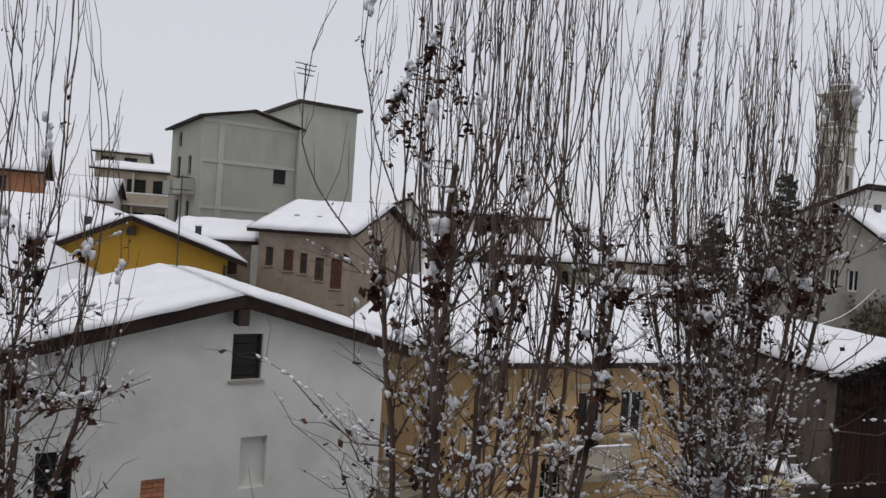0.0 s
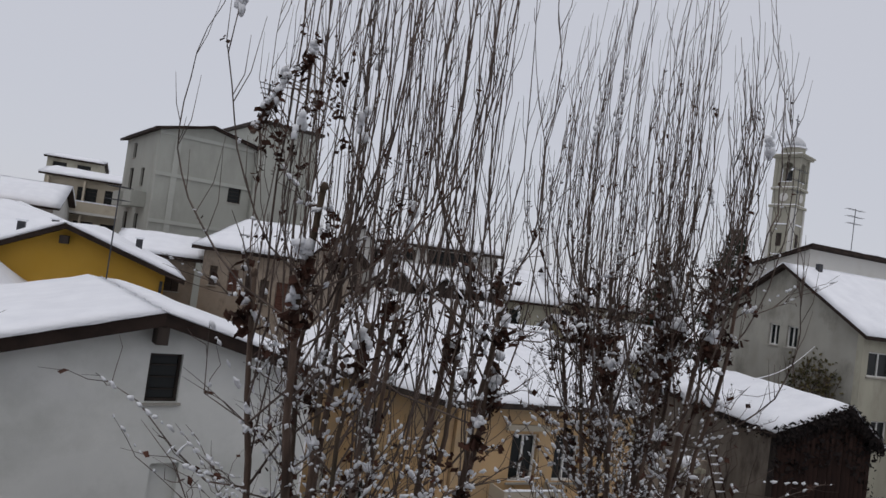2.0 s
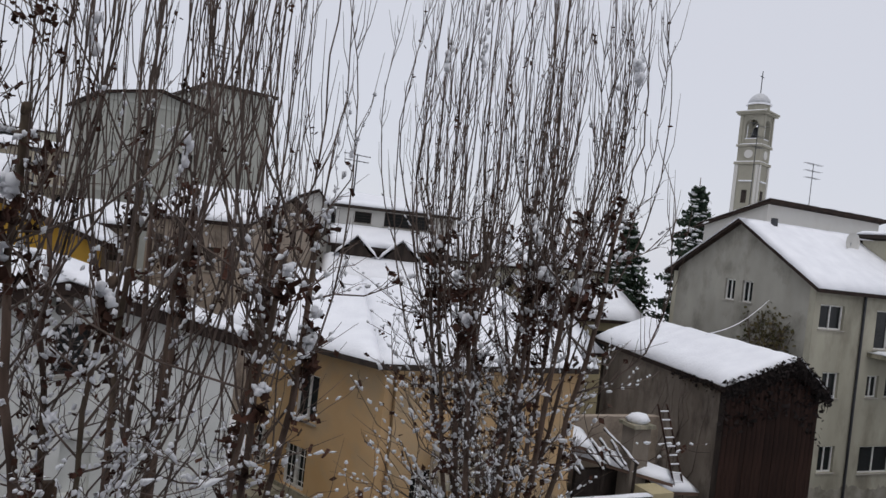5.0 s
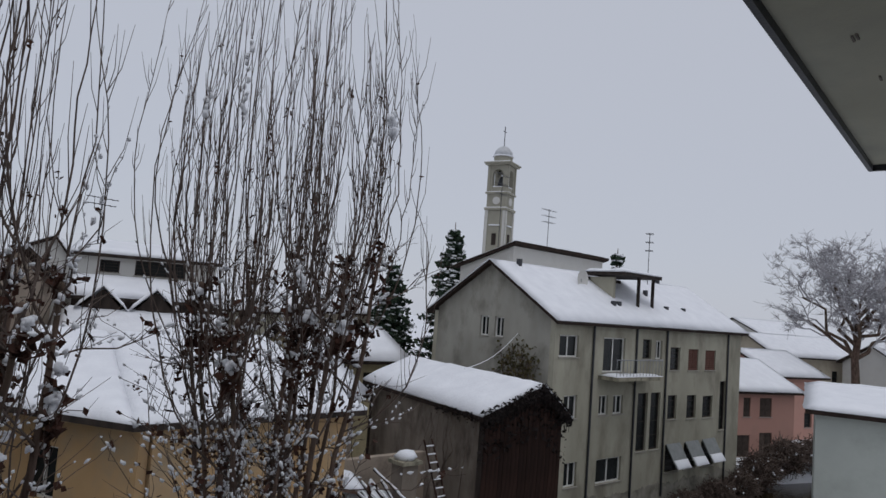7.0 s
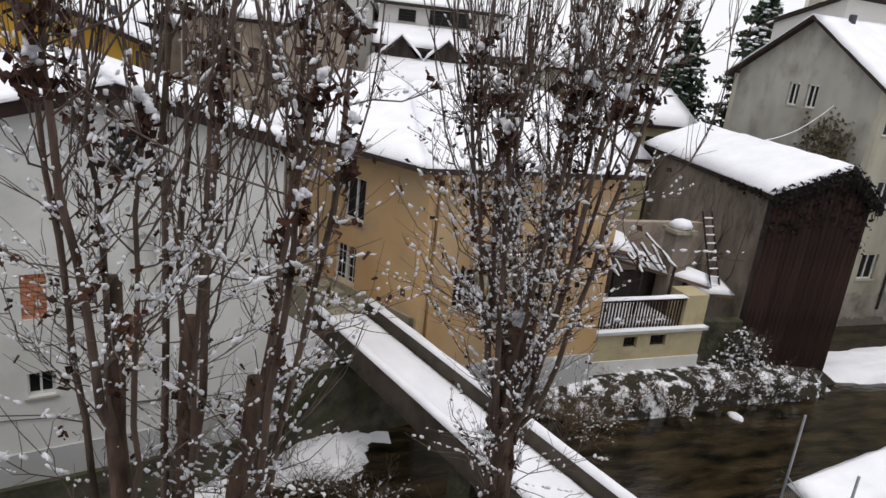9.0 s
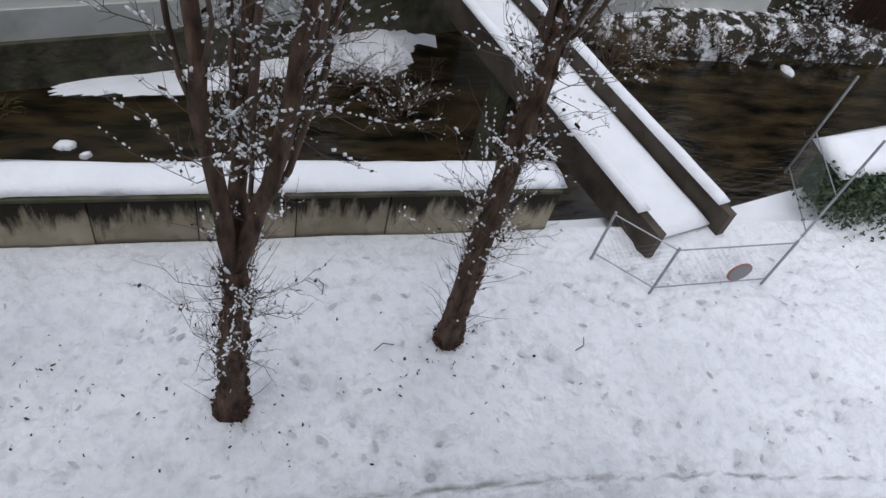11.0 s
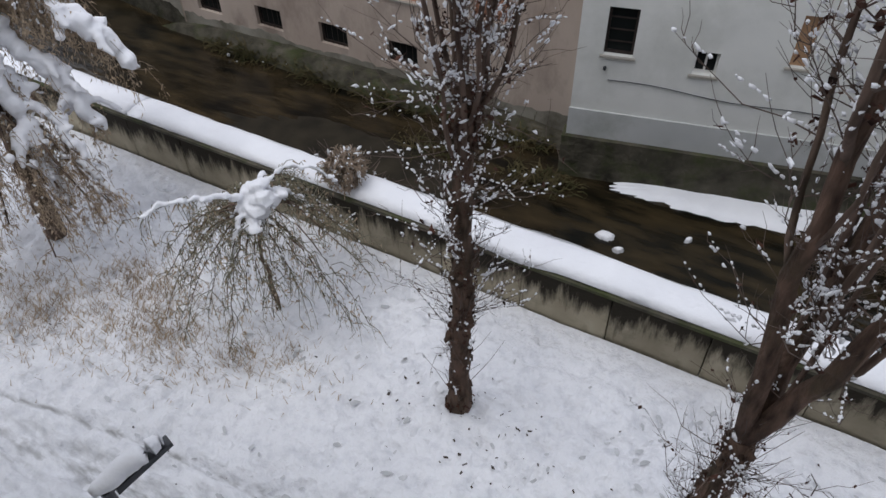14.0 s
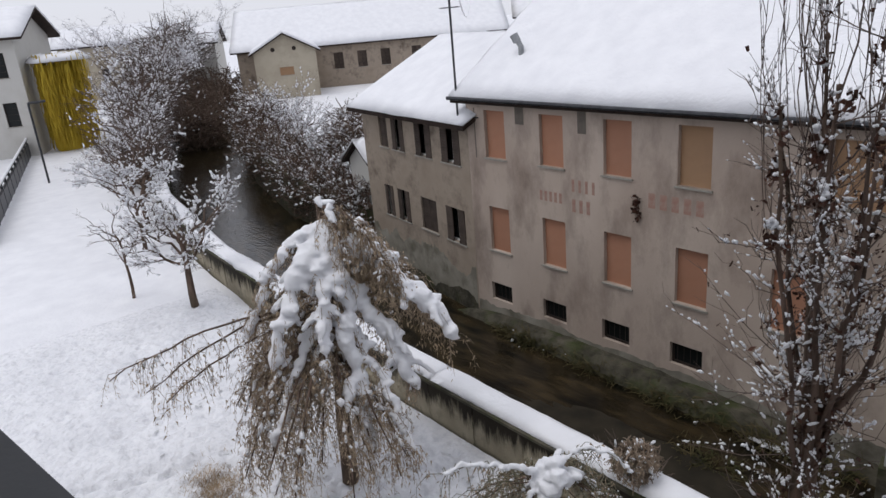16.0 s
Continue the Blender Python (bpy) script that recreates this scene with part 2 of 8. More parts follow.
M["patchy_snow"] = surface("patchy_snow", (0.75, 0.76, 0.79), (0.86, 0.87, 0.90), 1.2, 0.8, 0.8, 6, (0.03, 0.026, 0.018), 1.9, 1.0, depth=0.06)
for nd_ in M["patchy_snow"].node_tree.nodes:
    if nd_.bl_idname == "ShaderNodeMapRange":
        nd_.inputs["From Min"].default_value, nd_.inputs["From Max"].default_value = 0.42, 0.5
M["ivy_leaf"] = surface("ivy_leaf", (0.012, 0.018, 0.008), (0.035, 0.045, 0.02), 9, 0.6, 0.2, 40)
M["shed_plaster"] = surface("shed_plaster", (0.15, 0.125, 0.10), (0.29, 0.25, 0.21), 0.9, 0.95, 0.7, 14, (0.06, 0.048, 0.038), 1.1, 0.85, stretch=(1, 1, 0.5))
M["eave_wood"] = surface("eave_wood", (0.017, 0.011, 0.009), (0.04, 0.026, 0.02), 3, 0.85, 0.4, 12)
M["wet_snow"] = surface("wet_snow", (0.36, 0.37, 0.38), (0.58, 0.59, 0.61), 6, 0.5, 0.3, 30)
M["bridge_side"] = surface("bridge_side", (0.032, 0.026, 0.02), (0.08, 0.066, 0.052), 1.5, 0.9, 0.4, 20, (0.12, 0.10, 0.08), 1.0, 0.6)
M["cement_coat"] = surface("cement_coat", (0.20, 0.185, 0.15), (0.34, 0.32, 0.27), 1.3, 0.93, 0.5, 18, (0.10, 0.09, 0.065), 1.1, 0.85)
M["stain"] = surface("stain", (0.13, 0.115, 0.10), (0.19, 0.165, 0.14), 4, 0.95, 0.2, 30)

# glass: dark, glossy pane
gm, gn, gl, gb = mat("glass", 0.25)
gb.inputs["Base Color"].default_value = (0.012, 0.014, 0.014, 1)
gb.inputs["Specular IOR Level"].default_value = 0.2
M["glass"] = gm
# canal wall: pale concrete; dark wet streaks run down from the coping, its shade painted in
M["canal_concrete"] = surface("canal_concrete", (0.24, 0.21, 0.15), (0.36, 0.32, 0.24), 2.0, 0.92, 0.6, 20, (0.12, 0.11, 0.07), 2.5, 0.7, per_object=0.18)
cn_, cl_ = M["canal_concrete"].node_tree.nodes, M["canal_concrete"].node_tree.links
c_b = cn_["Principled BSDF"]
c_geo, c_sep, c_map, c_nz, c_mix = (cn_.new(k) for k in ("ShaderNodeNewGeometry", "ShaderNodeSeparateXYZ", "ShaderNodeMapping", "ShaderNodeTexNoise", "ShaderNodeMix"))
cl_.new(c_geo.outputs["Position"], c_sep.inputs[0])
cl_.new(c_geo.outputs["Position"], c_map.inputs["Vector"])
c_map.inputs["Scale"].default_value = (3.0, 1.0, 0.5)
cl_.new(c_map.outputs["Vector"], c_nz.inputs["Vector"])
c_nz.inputs["Scale"].default_value, c_nz.inputs["Detail"].default_value, c_nz.inputs["Roughness"].default_value = 1.3, 7, 0.7
c_m1, c_m2, c_m3 = (cn_.new("ShaderNodeMath") for _ in range(3))
c_m1.operation, c_m2.operation, c_m3.operation = "MULTIPLY", "ADD", "MULTIPLY_ADD"
cl_.new(c_nz.outputs["Fac"], c_m1.inputs[0])
c_m1.inputs[1].default_value = 1.7
cl_.new(c_m1.outputs[0], c_m2.inputs[0])
cl_.new(c_sep.outputs["Z"], c_m2.inputs[1])
cl_.new(c_m2.outputs[0], c_m3.inputs[0])
c_m3.inputs[1].default_value, c_m3.inputs[2].default_value = 3.4, -4.0
c_mix.data_type, c_mix.clamp_factor = "RGBA", True
# one dark colour for the streaks and the painted shade below the coping
c_mix.inputs["B"].default_value = (0.022, 0.018, 0.012, 1)
cl_.new(c_m3.outputs[0], c_mix.inputs["Factor"])
cl_.new(c_b.inputs["Base Color"].links[0].from_socket, c_mix.inputs["A"])
cl_.new(c_mix.outputs["Result"], c_b.inputs["Base Color"])
# water: dark olive, faint ripples, with a streak of paler shoals
wm, wnn, wll, wb = mat("water", 0.06)
tc = wnn.new("ShaderNodeTexCoord")
mp = wnn.new("ShaderNodeMapping")
mp.inputs["Scale"].default_value = (0.5, 1.6, 1)
wll.new(tc.outputs["Object"], mp.inputs["Vector"])
wn1 = wnn.new("ShaderNodeTexNoise")
wn1.inputs["Scale"].default_value, wn1.inputs["Detail"].default_value = 1.5, 8
wll.new(mp.outputs["Vector"], wn1.inputs["Vector"])
wr = wnn.new("ShaderNodeValToRGB")
wr.color_ramp.elements[0].position, wr.color_ramp.elements[1].position = 0.35, 0.75
wr.color_ramp.elements[0].color, wr.color_ramp.elements[1].color = (0.003, 0.0032, 0.0022, 1), (0.05, 0.036, 0.018, 1)
wll.new(wn1.outputs["Fac"], wr.inputs["Fac"])
wll.new(wr.outputs["Color"], wb.inputs["Base Color"])
wn2 = wnn.new("ShaderNodeTexNoise")
wn2.inputs["Scale"].default_value, wn2.inputs["Detail"].default_value = 3.5, 4
wll.new(mp.outputs["Vector"], wn2.inputs["Vector"])
wbp = wnn.new("ShaderNodeBump")
wbp.inputs["Strength"].default_value, wbp.inputs["Distance"].default_value = 0.5, 0.05
wll.new(wn2.outputs["Fac"], wbp.inputs["Height"])
wll.new(wbp.outputs["Normal"], wb.inputs["Normal"])
wb.inputs["Roughness"].default_value = 0.12
wb.inputs["Specular IOR Level"].default_value = 0.28
M["water"] = wm


# ---- building blocks ----
class Geo:
    """Collects vertices and faces of one mesh."""

    def __init__(self):
        self.v, self.f = [], []

    def add(self, verts, faces):
        k = len(self.v)
        self.v += [tuple(p) for p in verts]
        self.f += [tuple(i + k for i in f) for f in faces]
        return self

    def hexa(self, p):
        """Eight corners: four below, four above, both counter-clockwise."""
        return self.add(p, [(3, 2, 1, 0), (4, 5, 6, 7), (0, 1, 5, 4), (1, 2, 6, 5), (2, 3, 7, 6), (3, 0, 4, 7)])

    def box(self, x0, x1, y0, y1, z0, z1):
        return self.hexa([(x0, y0, z0), (x1, y0, z0), (x1, y1, z0), (x0, y1, z0), (x0, y0, z1), (x1, y0, z1), (x1, y1, z1), (x0, y1, z1)])

    def tube(self, pts, radii, sides=5, cap=True):
        """A tapered tube along points."""
        pts = [Vector(p) for p in pts]
        k, n = len(self.v), len(pts)
        for i, p in enumerate(pts):
            d = (pts[min(i + 1, n - 1)] - pts[max(i - 1, 0)])
            d = d.normalized() if d.length > 1e-9 else Vector((0, 0, 1))
            a = d.cross(Vector((0.31, 0.95, 0.07))).normalized()
            b = d.cross(a)
            r = radii[i] if isinstance(radii, (list, tuple)) else radii
            for s in range(sides):
                t = 2 * math.pi * s / sides
                self.v.append(tuple(p + (a * math.cos(t) + b * math.sin(t)) * r))
        for i in range(n - 1):
            for s in range(sides):
                q = (s + 1) % sides
                self.f.append((k + i * sides + s, k + i * sides + q, k + (i + 1) * sides + q, k + (i + 1) * sides + s))
        if cap:
            self.f.append(tuple(k + s for s in reversed(range(sides))))
            self.f.append(tuple(k + (n - 1) * sides + s for s in range(sides)))
        return self

    def blob(self, c, rx, ry, rz, rng, rough=0.25, rings=4, seg=7):
        """A lumpy low ball."""
        c = Vector(c)
        k = len(self.v)
        self.v.append(tuple(c + Vector((0, 0, rz))))
        for i in range(1, rings):
            th = math.pi * i / rings
            for s in range(seg):
                ph = 2 * math.pi * s / seg
                j = 1 + rng.uniform(-rough, rough)
                self.v.append(tuple(c + Vector((rx * math.sin(th) * math.cos(ph) * j, ry * math.sin(th) * math.sin(ph) * j, rz * math.cos(th) * j))))
        self.v.append(tuple(c - Vector((0, 0, rz))))
        for s in range(seg):
            q = (s + 1) % seg
            self.f.append((k, k + 1 + s, k + 1 + q))
            for i in range(rings - 2):
                self.f.append((k + 1 + i * seg + s, k + 1 + (i + 1) * seg + s, k + 1 + (i + 1) * seg + q, k + 1 + i * seg + q))
            e = k + 1 + (rings - 2) * seg
            self.f.append((e + s, k + 1 + (rings - 1) * seg, e + q))
        return self

    def leaf(self, c, size, rng):
        """A curled scrap of leaf: two bent triangles."""
        c = Vector(c)
        a = Vector((rng.uniform(-1, 1), rng.uniform(-1, 1), rng.uniform(-1, 1))).normalized() * size
        b = Vector((rng.uniform(-1, 1), rng.uniform(-1, 1), rng.uniform(-1, 1))).normalized() * size * 0.8
        e = Vector((rng.uniform(-1, 1), rng.uniform(-1, 1), rng.uniform(-1, 1))) * size * 0.5
        return self.add([c - a, c + b, c + a + e, c - b + e * 0.4], [(0, 1, 2), (0, 2, 3)])

    def weld(self):
        """Joins corners that lie together."""
        seen, to, out = {}, [], []
        for p in self.v:
            key = tuple(round(c, 4) for c in p)
            if key not in seen:
                seen[key] = len(out)
                out.append(p)
            to.append(seen[key])
        self.v, self.f = out, [tuple(to[i] for i in f) for f in self.f]
        return self

    def mesh(self, name):
        me = bpy.data.meshes.new(name)
        me.from_pydata(self.v, [], self.f)
        me.update()
        return me


def thing(name, at, label, category, group="", kind=""):
    ob = new(name)
    ob.location = at
    ob.empty_display_size = 0.2
    return tagged(ob, label, category, group, kind)


def home(ob):
    """Where an object stands in the world, through its parents."""
    p = Vector(ob.location)
    while ob.parent:
        ob = ob.parent
        p = p + Vector(ob.location)
    return p


def part(name, geo, material, parent=None, label="", smooth=False, at=None):
    """One mesh object, under a thing or a part; its corners are given in the world."""
    me = geo if isinstance(geo, bpy.types.Mesh) else geo.mesh(name)
    base = home(parent) if parent else Vector((0, 0, 0))
    if me.vertices:
        co = np.empty(len(me.vertices) * 3)
        me.vertices.foreach_get("co", co)
        co = co.reshape(-1, 3)
        mid = Vector(at) if at else Vector(((co[:, 0].min() + co[:, 0].max()) / 2, (co[:, 1].min() + co[:, 1].max()) / 2, co[:, 2].min()))
        me.vertices.foreach_set("co", (co - np.array(mid)).ravel())
        me.update()
    ob = new(name, me)
    ob.location = mid - base
    ob.parent = parent
    me.materials.append(material)
    if smooth:
        me.polygons.foreach_set("use_smooth", [True] * len(me.polygons))
    if label:
        ob["label"] = label
    return ob


class Frame:
    """A facade's own axes: u along it to the right as one faces it, v into the building, z up."""

    def __init__(self, x, y, degrees):
        self.o, a = Vector((x, y, 0)), radians(degrees)
        self.u, self.v = Vector((math.cos(a), math.sin(a), 0)), Vector((-math.sin(a), math.cos(a), 0))

    def __call__(self, u, v, z):
        return self.o + self.u * u + self.v * v + Vector((0, 0, z))

    def side_right(self, length):
        """The frame of the wall at the right end, seen from its outside."""
        f = Frame(0, 0, 0)
        f.o, f.u, f.v = self(length, 0, 0), self.v.copy(), -self.u
        return f

    def side_left(self, depth):
        f = Frame(0, 0, 0)
        f.o, f.u, f.v = self(0, depth, 0), -self.v, self.u.copy()
        return f


def fbox(g, F, u0, u1, v0, v1, z0, z1):
    return g.hexa([F(u0, v0, z0), F(u1, v0, z0), F(u1, v1, z0), F(u0, v1, z0), F(u0, v0, z1), F(u1, v0, z1), F(u1, v1, z1), F(u0, v1, z1)])


def wall_geo(F, u0, u1, z0, top, openings=(), thick=0.3, breaks=()):
    """A wall with real openings (u, z, w, h). top: a height or a function of u."""
    top_at = top if callable(top) else (lambda u: top)
    cuts = sorted({u0, u1, *breaks, *[c for o in openings for c in (o[0], o[0] + o[2]) if u0 < c < u1]})
    g = Geo()
    levels = sorted({z0, *[c for o in openings for c in (o[1], o[1] + o[3])]})
    for a, b in zip(cuts, cuts[1:]):
        mid = (a + b) / 2
        ta, tb = top_at(a), top_at(b)
        low = min(ta, tb) - 0.02
        mine = [c for c in levels if c < low]
        for lo, hi in zip(mine, mine[1:]):
            if not any(o[0] < mid < o[0] + o[2] and o[1] < (lo + hi) / 2 < o[1] + o[3] for o in openings):
                fbox(g, F, a, b, 0, thick, lo, hi)
        z = mine[-1]
        if max(ta, tb) > z and not any(o[0] < mid < o[0] + o[2] and o[1] < z + 0.01 < o[1] + o[3] for o in openings):
            g.hexa([F(a, 0, z), F(b, 0, z), F(b, thick, z), F(a, thick, z), F(a, 0, ta), F(b, 0, tb), F(b, thick, tb), F(a, thick, ta)])
    return g.weld()


def snow_sheet(corners, thick, cell=0.35, seed=0, bulge=0.12, lumps=0.06, droop=0.03):
    """Snow lying on a sloping quad (four corners, counter-clockwise): a lumpy top, rounded rims that hang over a little."""
    p0, p1, p2, p3 = [Vector(c) for c in corners]
    lu, lv = max((p1 - p0).length, (p2 - p3).length), max((p3 - p0).length, (p2 - p1).length)
    nu, nv = max(4, min(70, int(lu / cell))), max(4, min(40, int(lv / cell)))
    g = Geo()
    n = (p1 - p0).cross(p3 - p0).normalized()
    if n.z < 0:
        n = -n

    def at(s, t):
        return (p0 * (1 - s) + p1 * s) * (1 - t) + (p3 * (1 - s) + p2 * s) * t

    top = []
    for j in range(nv + 1):
        for i in range(nu + 1):
            s, t = i / nu, j / nv
            p = at(s, t)
            e = min(s * lu, (1 - s) * lu, t * lv, (1 - t) * lv)
            k = min(1.0, e / 0.28)
            prof = math.sqrt(max(0.0, 1 - (1 - k) ** 2))
            nz = noise.noise(Vector((p.x * 0.9 + seed, p.y * 0.9, p.z))) + 0.5 * noise.noise(Vector((p.x * 2.7, p.y * 2.7 + seed, p.z)))
            out = Vector((0, 0, 0))
            if e < 1e-6:
                c = at(0.5, 0.5)
                d = p - c
                d = d - n * d.dot(n)
                out = d.normalized() * (bulge * (0.6 + 0.6 * noise.noise(Vector((p.x * 1.7, p.y * 1.7, seed + 3)))))
                out.z -= droop + 0.05 * max(0.0, noise.noise(Vector((p.x * 2.3 + 7, p.y * 2.3, seed))))
            top.append(p + Vector((0, 0, thick * (0.35 + 0.65 * prof) + lumps * nz * (0.3 + 0.7 * prof))) + out)
    k = len(top)
    bot = []
    for j in range(nv + 1):
        for i in range(nu + 1):
            if i in (0, nu) or j in (0, nv):
                bot.append(((i, j), at(i / nu, j / nv) + Vector((0, 0, 0.006))))
    g.v = [tuple(p) for p in top] + [tuple(b) for _, b in bot]
    index = {ij: k + m for m, (ij, _) in enumerate(bot)}
    w = nu + 1
    for j in range(nv):
        for i in range(nu):
            g.f.append((j * w + i, j * w + i + 1, (j + 1) * w + i + 1, (j + 1) * w + i))
    for i in range(nu):
        g.f.append((index[(i, 0)], index[(i + 1, 0)], i + 1, i))
        g.f.append((nv * w + i, nv * w + i + 1, index[(i + 1, nv)], index[(i, nv)]))
    for j in range(nv):
        g.f.append((j * w, (j + 1) * w, index[(0, j + 1)], index[(0, j)]))
        g.f.append((index[(nu, j)], index[(nu, j + 1)], (j + 1) * w + nu, j * w + nu))
    return g


def slab(corners, thick):
    """A flat plate below four corners."""
    p = [Vector(c) for c in corners]
    d = Vector((0, 0, thick))
    return Geo().hexa([q - d for q in p] + p)


def window(F, u, z, w, h, kind, parent, deep=0.12, label=""):
    """A window in an opening of a wall: frame, panes or shutters, and a sill."""
    at = F(u + w / 2, deep, z)
    words = {"roller": "window with a closed orange roller shutter", "tan": "window with a closed tan roller shutter", "dark": "dark glazed window opening",
             "sash": "white-framed double window", "louvre": "window with dark louvred shutters", "open": "window with open wooden shutters", "ajar": "window with dark shutters standing ajar", "red": "window with reddish brown shutters",
             "blind": "walled-up window recess", "brick": "window bricked up with red bricks", "grille": "small dark basement window", "barred": "white-framed window behind white bars", "far": "small far window"}
    win = part("window", fbox(Geo(), F, u, u + w, deep + 0.05, deep + 0.09, z, z + h), M["glass"] if kind not in ("blind",) else M["white_plaster"], parent, label or words[kind])
    fr = Geo()
    t = min(0.06, w * 0.09)
    if kind in ("dark", "sash", "grille", "far", "open", "barred", "ajar"):
        m = M["frame_white"] if kind in ("sash", "far", "open", "barred", "ajar") else M["dark_wood"]
        for a, b, c, d in ((0, t, 0, h), (w - t, w, 0, h), (t, w - t, 0, t), (t, w - t, h - t, h)):
            fbox(fr, F, u + a, u + b, deep, deep + 0.05, z + c, z + d)
        if kind in ("sash", "open", "far", "barred", "ajar"):
            fbox(fr, F, u + w / 2 - t / 2, u + w / 2 + t / 2, deep, deep + 0.05, z + t, z + h - t)
        if kind == "dark" and w > 0.4:
            for k in (1, 2, 3):
                fbox(fr, F, u + t, u + w - t, deep + 0.01, deep + 0.04, z + h * k / 4 - 0.012, z + h * k / 4 + 0.012)
        part("frame", fr, m, win)
    if kind in ("grille", "barred"):
        gr = Geo()
        n = max(3, int(w / 0.16))
        for k in range(1, n):
            c = F(u + w * k / n, deep - 0.04, 0)
            gr.tube([(c.x, c.y, z), (c.x, c.y, z + h)], 0.009, 4)
        if kind == "barred":
            for zz in (0.2, 0.5, 0.8):
                gr.tube([F(u, deep - 0.04, z + h * zz), F(u + w, deep - 0.04, z + h * zz)], 0.012, 4)
        part("grating", gr, M["frame_white" if kind == "barred" else "dark_wood"], win)
    if kind in ("roller", "tan"):
        n = max(5, int(h / 0.09))
        g = Geo()
        prof = []
        for k in range(n):
            prof += [(deep - 0.01, z + h * k / n), (deep + 0.012, z + h * (k + 0.96) / n)]
        prof += [(deep + 0.045, z + h), (deep + 0.045, z)]
        g.v = [tuple(F(u, v, c)) for v, c in prof] + [tuple(F(u + w, v, c)) for v, c in prof]
        m_ = len(prof)
        g.f = [(i, i + m_, (i + 1) % m_ + m_, (i + 1) % m_) for i in range(m_)] + [tuple(range(m_)), tuple(reversed(range(m_, 2 * m_)))]
        part("roller_shutter", g, M["shutter_orange" if kind == "roller" else "shutter_tan"], win)
    if kind in ("louvre", "open", "red", "ajar"):
        m = M["shutter_red"] if kind == "red" else M["shutter_brown"]
        for sgn in (0, 1):
            g = Geo()
            half = w / 2
            if kind == "louvre" or kind == "red":
                a0 = u + sgn * half + 0.01
                wd = half - 0.02
                v0 = deep - 0.07
            elif kind == "ajar":
                a0 = u + 0.01 if sgn == 0 else u + w * 0.66
                wd = w * 0.33
                v0 = -0.04
            else:
                a0 = u - half if sgn == 0 else u + w
                wd = half
                v0 = -0.05
            n = max(4, int(h / 0.11))
            prof = [(v0 + 0.045, z + h), (v0 + 0.045, z), (v0, z), (v0, z + 0.06)]
            for k in range(n):
                zz, zt = z + 0.06 + (h - 0.12) * k / n, (h - 0.12) / n
                prof += [(v0 + 0.004, zz + zt * 0.1), (v0 + 0.032, zz + zt * 0.9)]
            prof += [(v0, z + h - 0.06), (v0, z + h)]
            g.v = [tuple(F(a0, v, c)) for v, c in prof] + [tuple(F(a0 + wd, v, c)) for v, c in prof]
            m_ = len(prof)
            g.f = [(i, i + m_, (i + 1) % m_ + m_, (i + 1) % m_) for i in range(m_)] + [tuple(range(m_)), tuple(reversed(range(m_, 2 * m_)))]
            part("shutter", g, m, win)
    if kind not in ("blind", "brick", "grille"):
        part("sill", fbox(Geo(), F, u - 0.06, u + w + 0.06, -0.06, deep, z - 0.05, z - 0.004), M["sill"], win)
    if kind == "brick":
        n, rows = 2, int(h / 0.085)
        for r in range(rows):
            off = 0.5 if r % 2 else 0.0
            for c in range(n + 1):
                a = max(0.0, (c - off) / n * w)
                b = min(w, (c + 1 - off) / n * w)
                if b - a > 0.03:
                    part("brick", fbox(Geo(), F, u + a + 0.006, u + b - 0.006, 0.04, deep + 0.05, z + r * h / rows + 0.006, z + (r + 1) * h / rows - 0.006), M["brick_fill"], win)
    return win


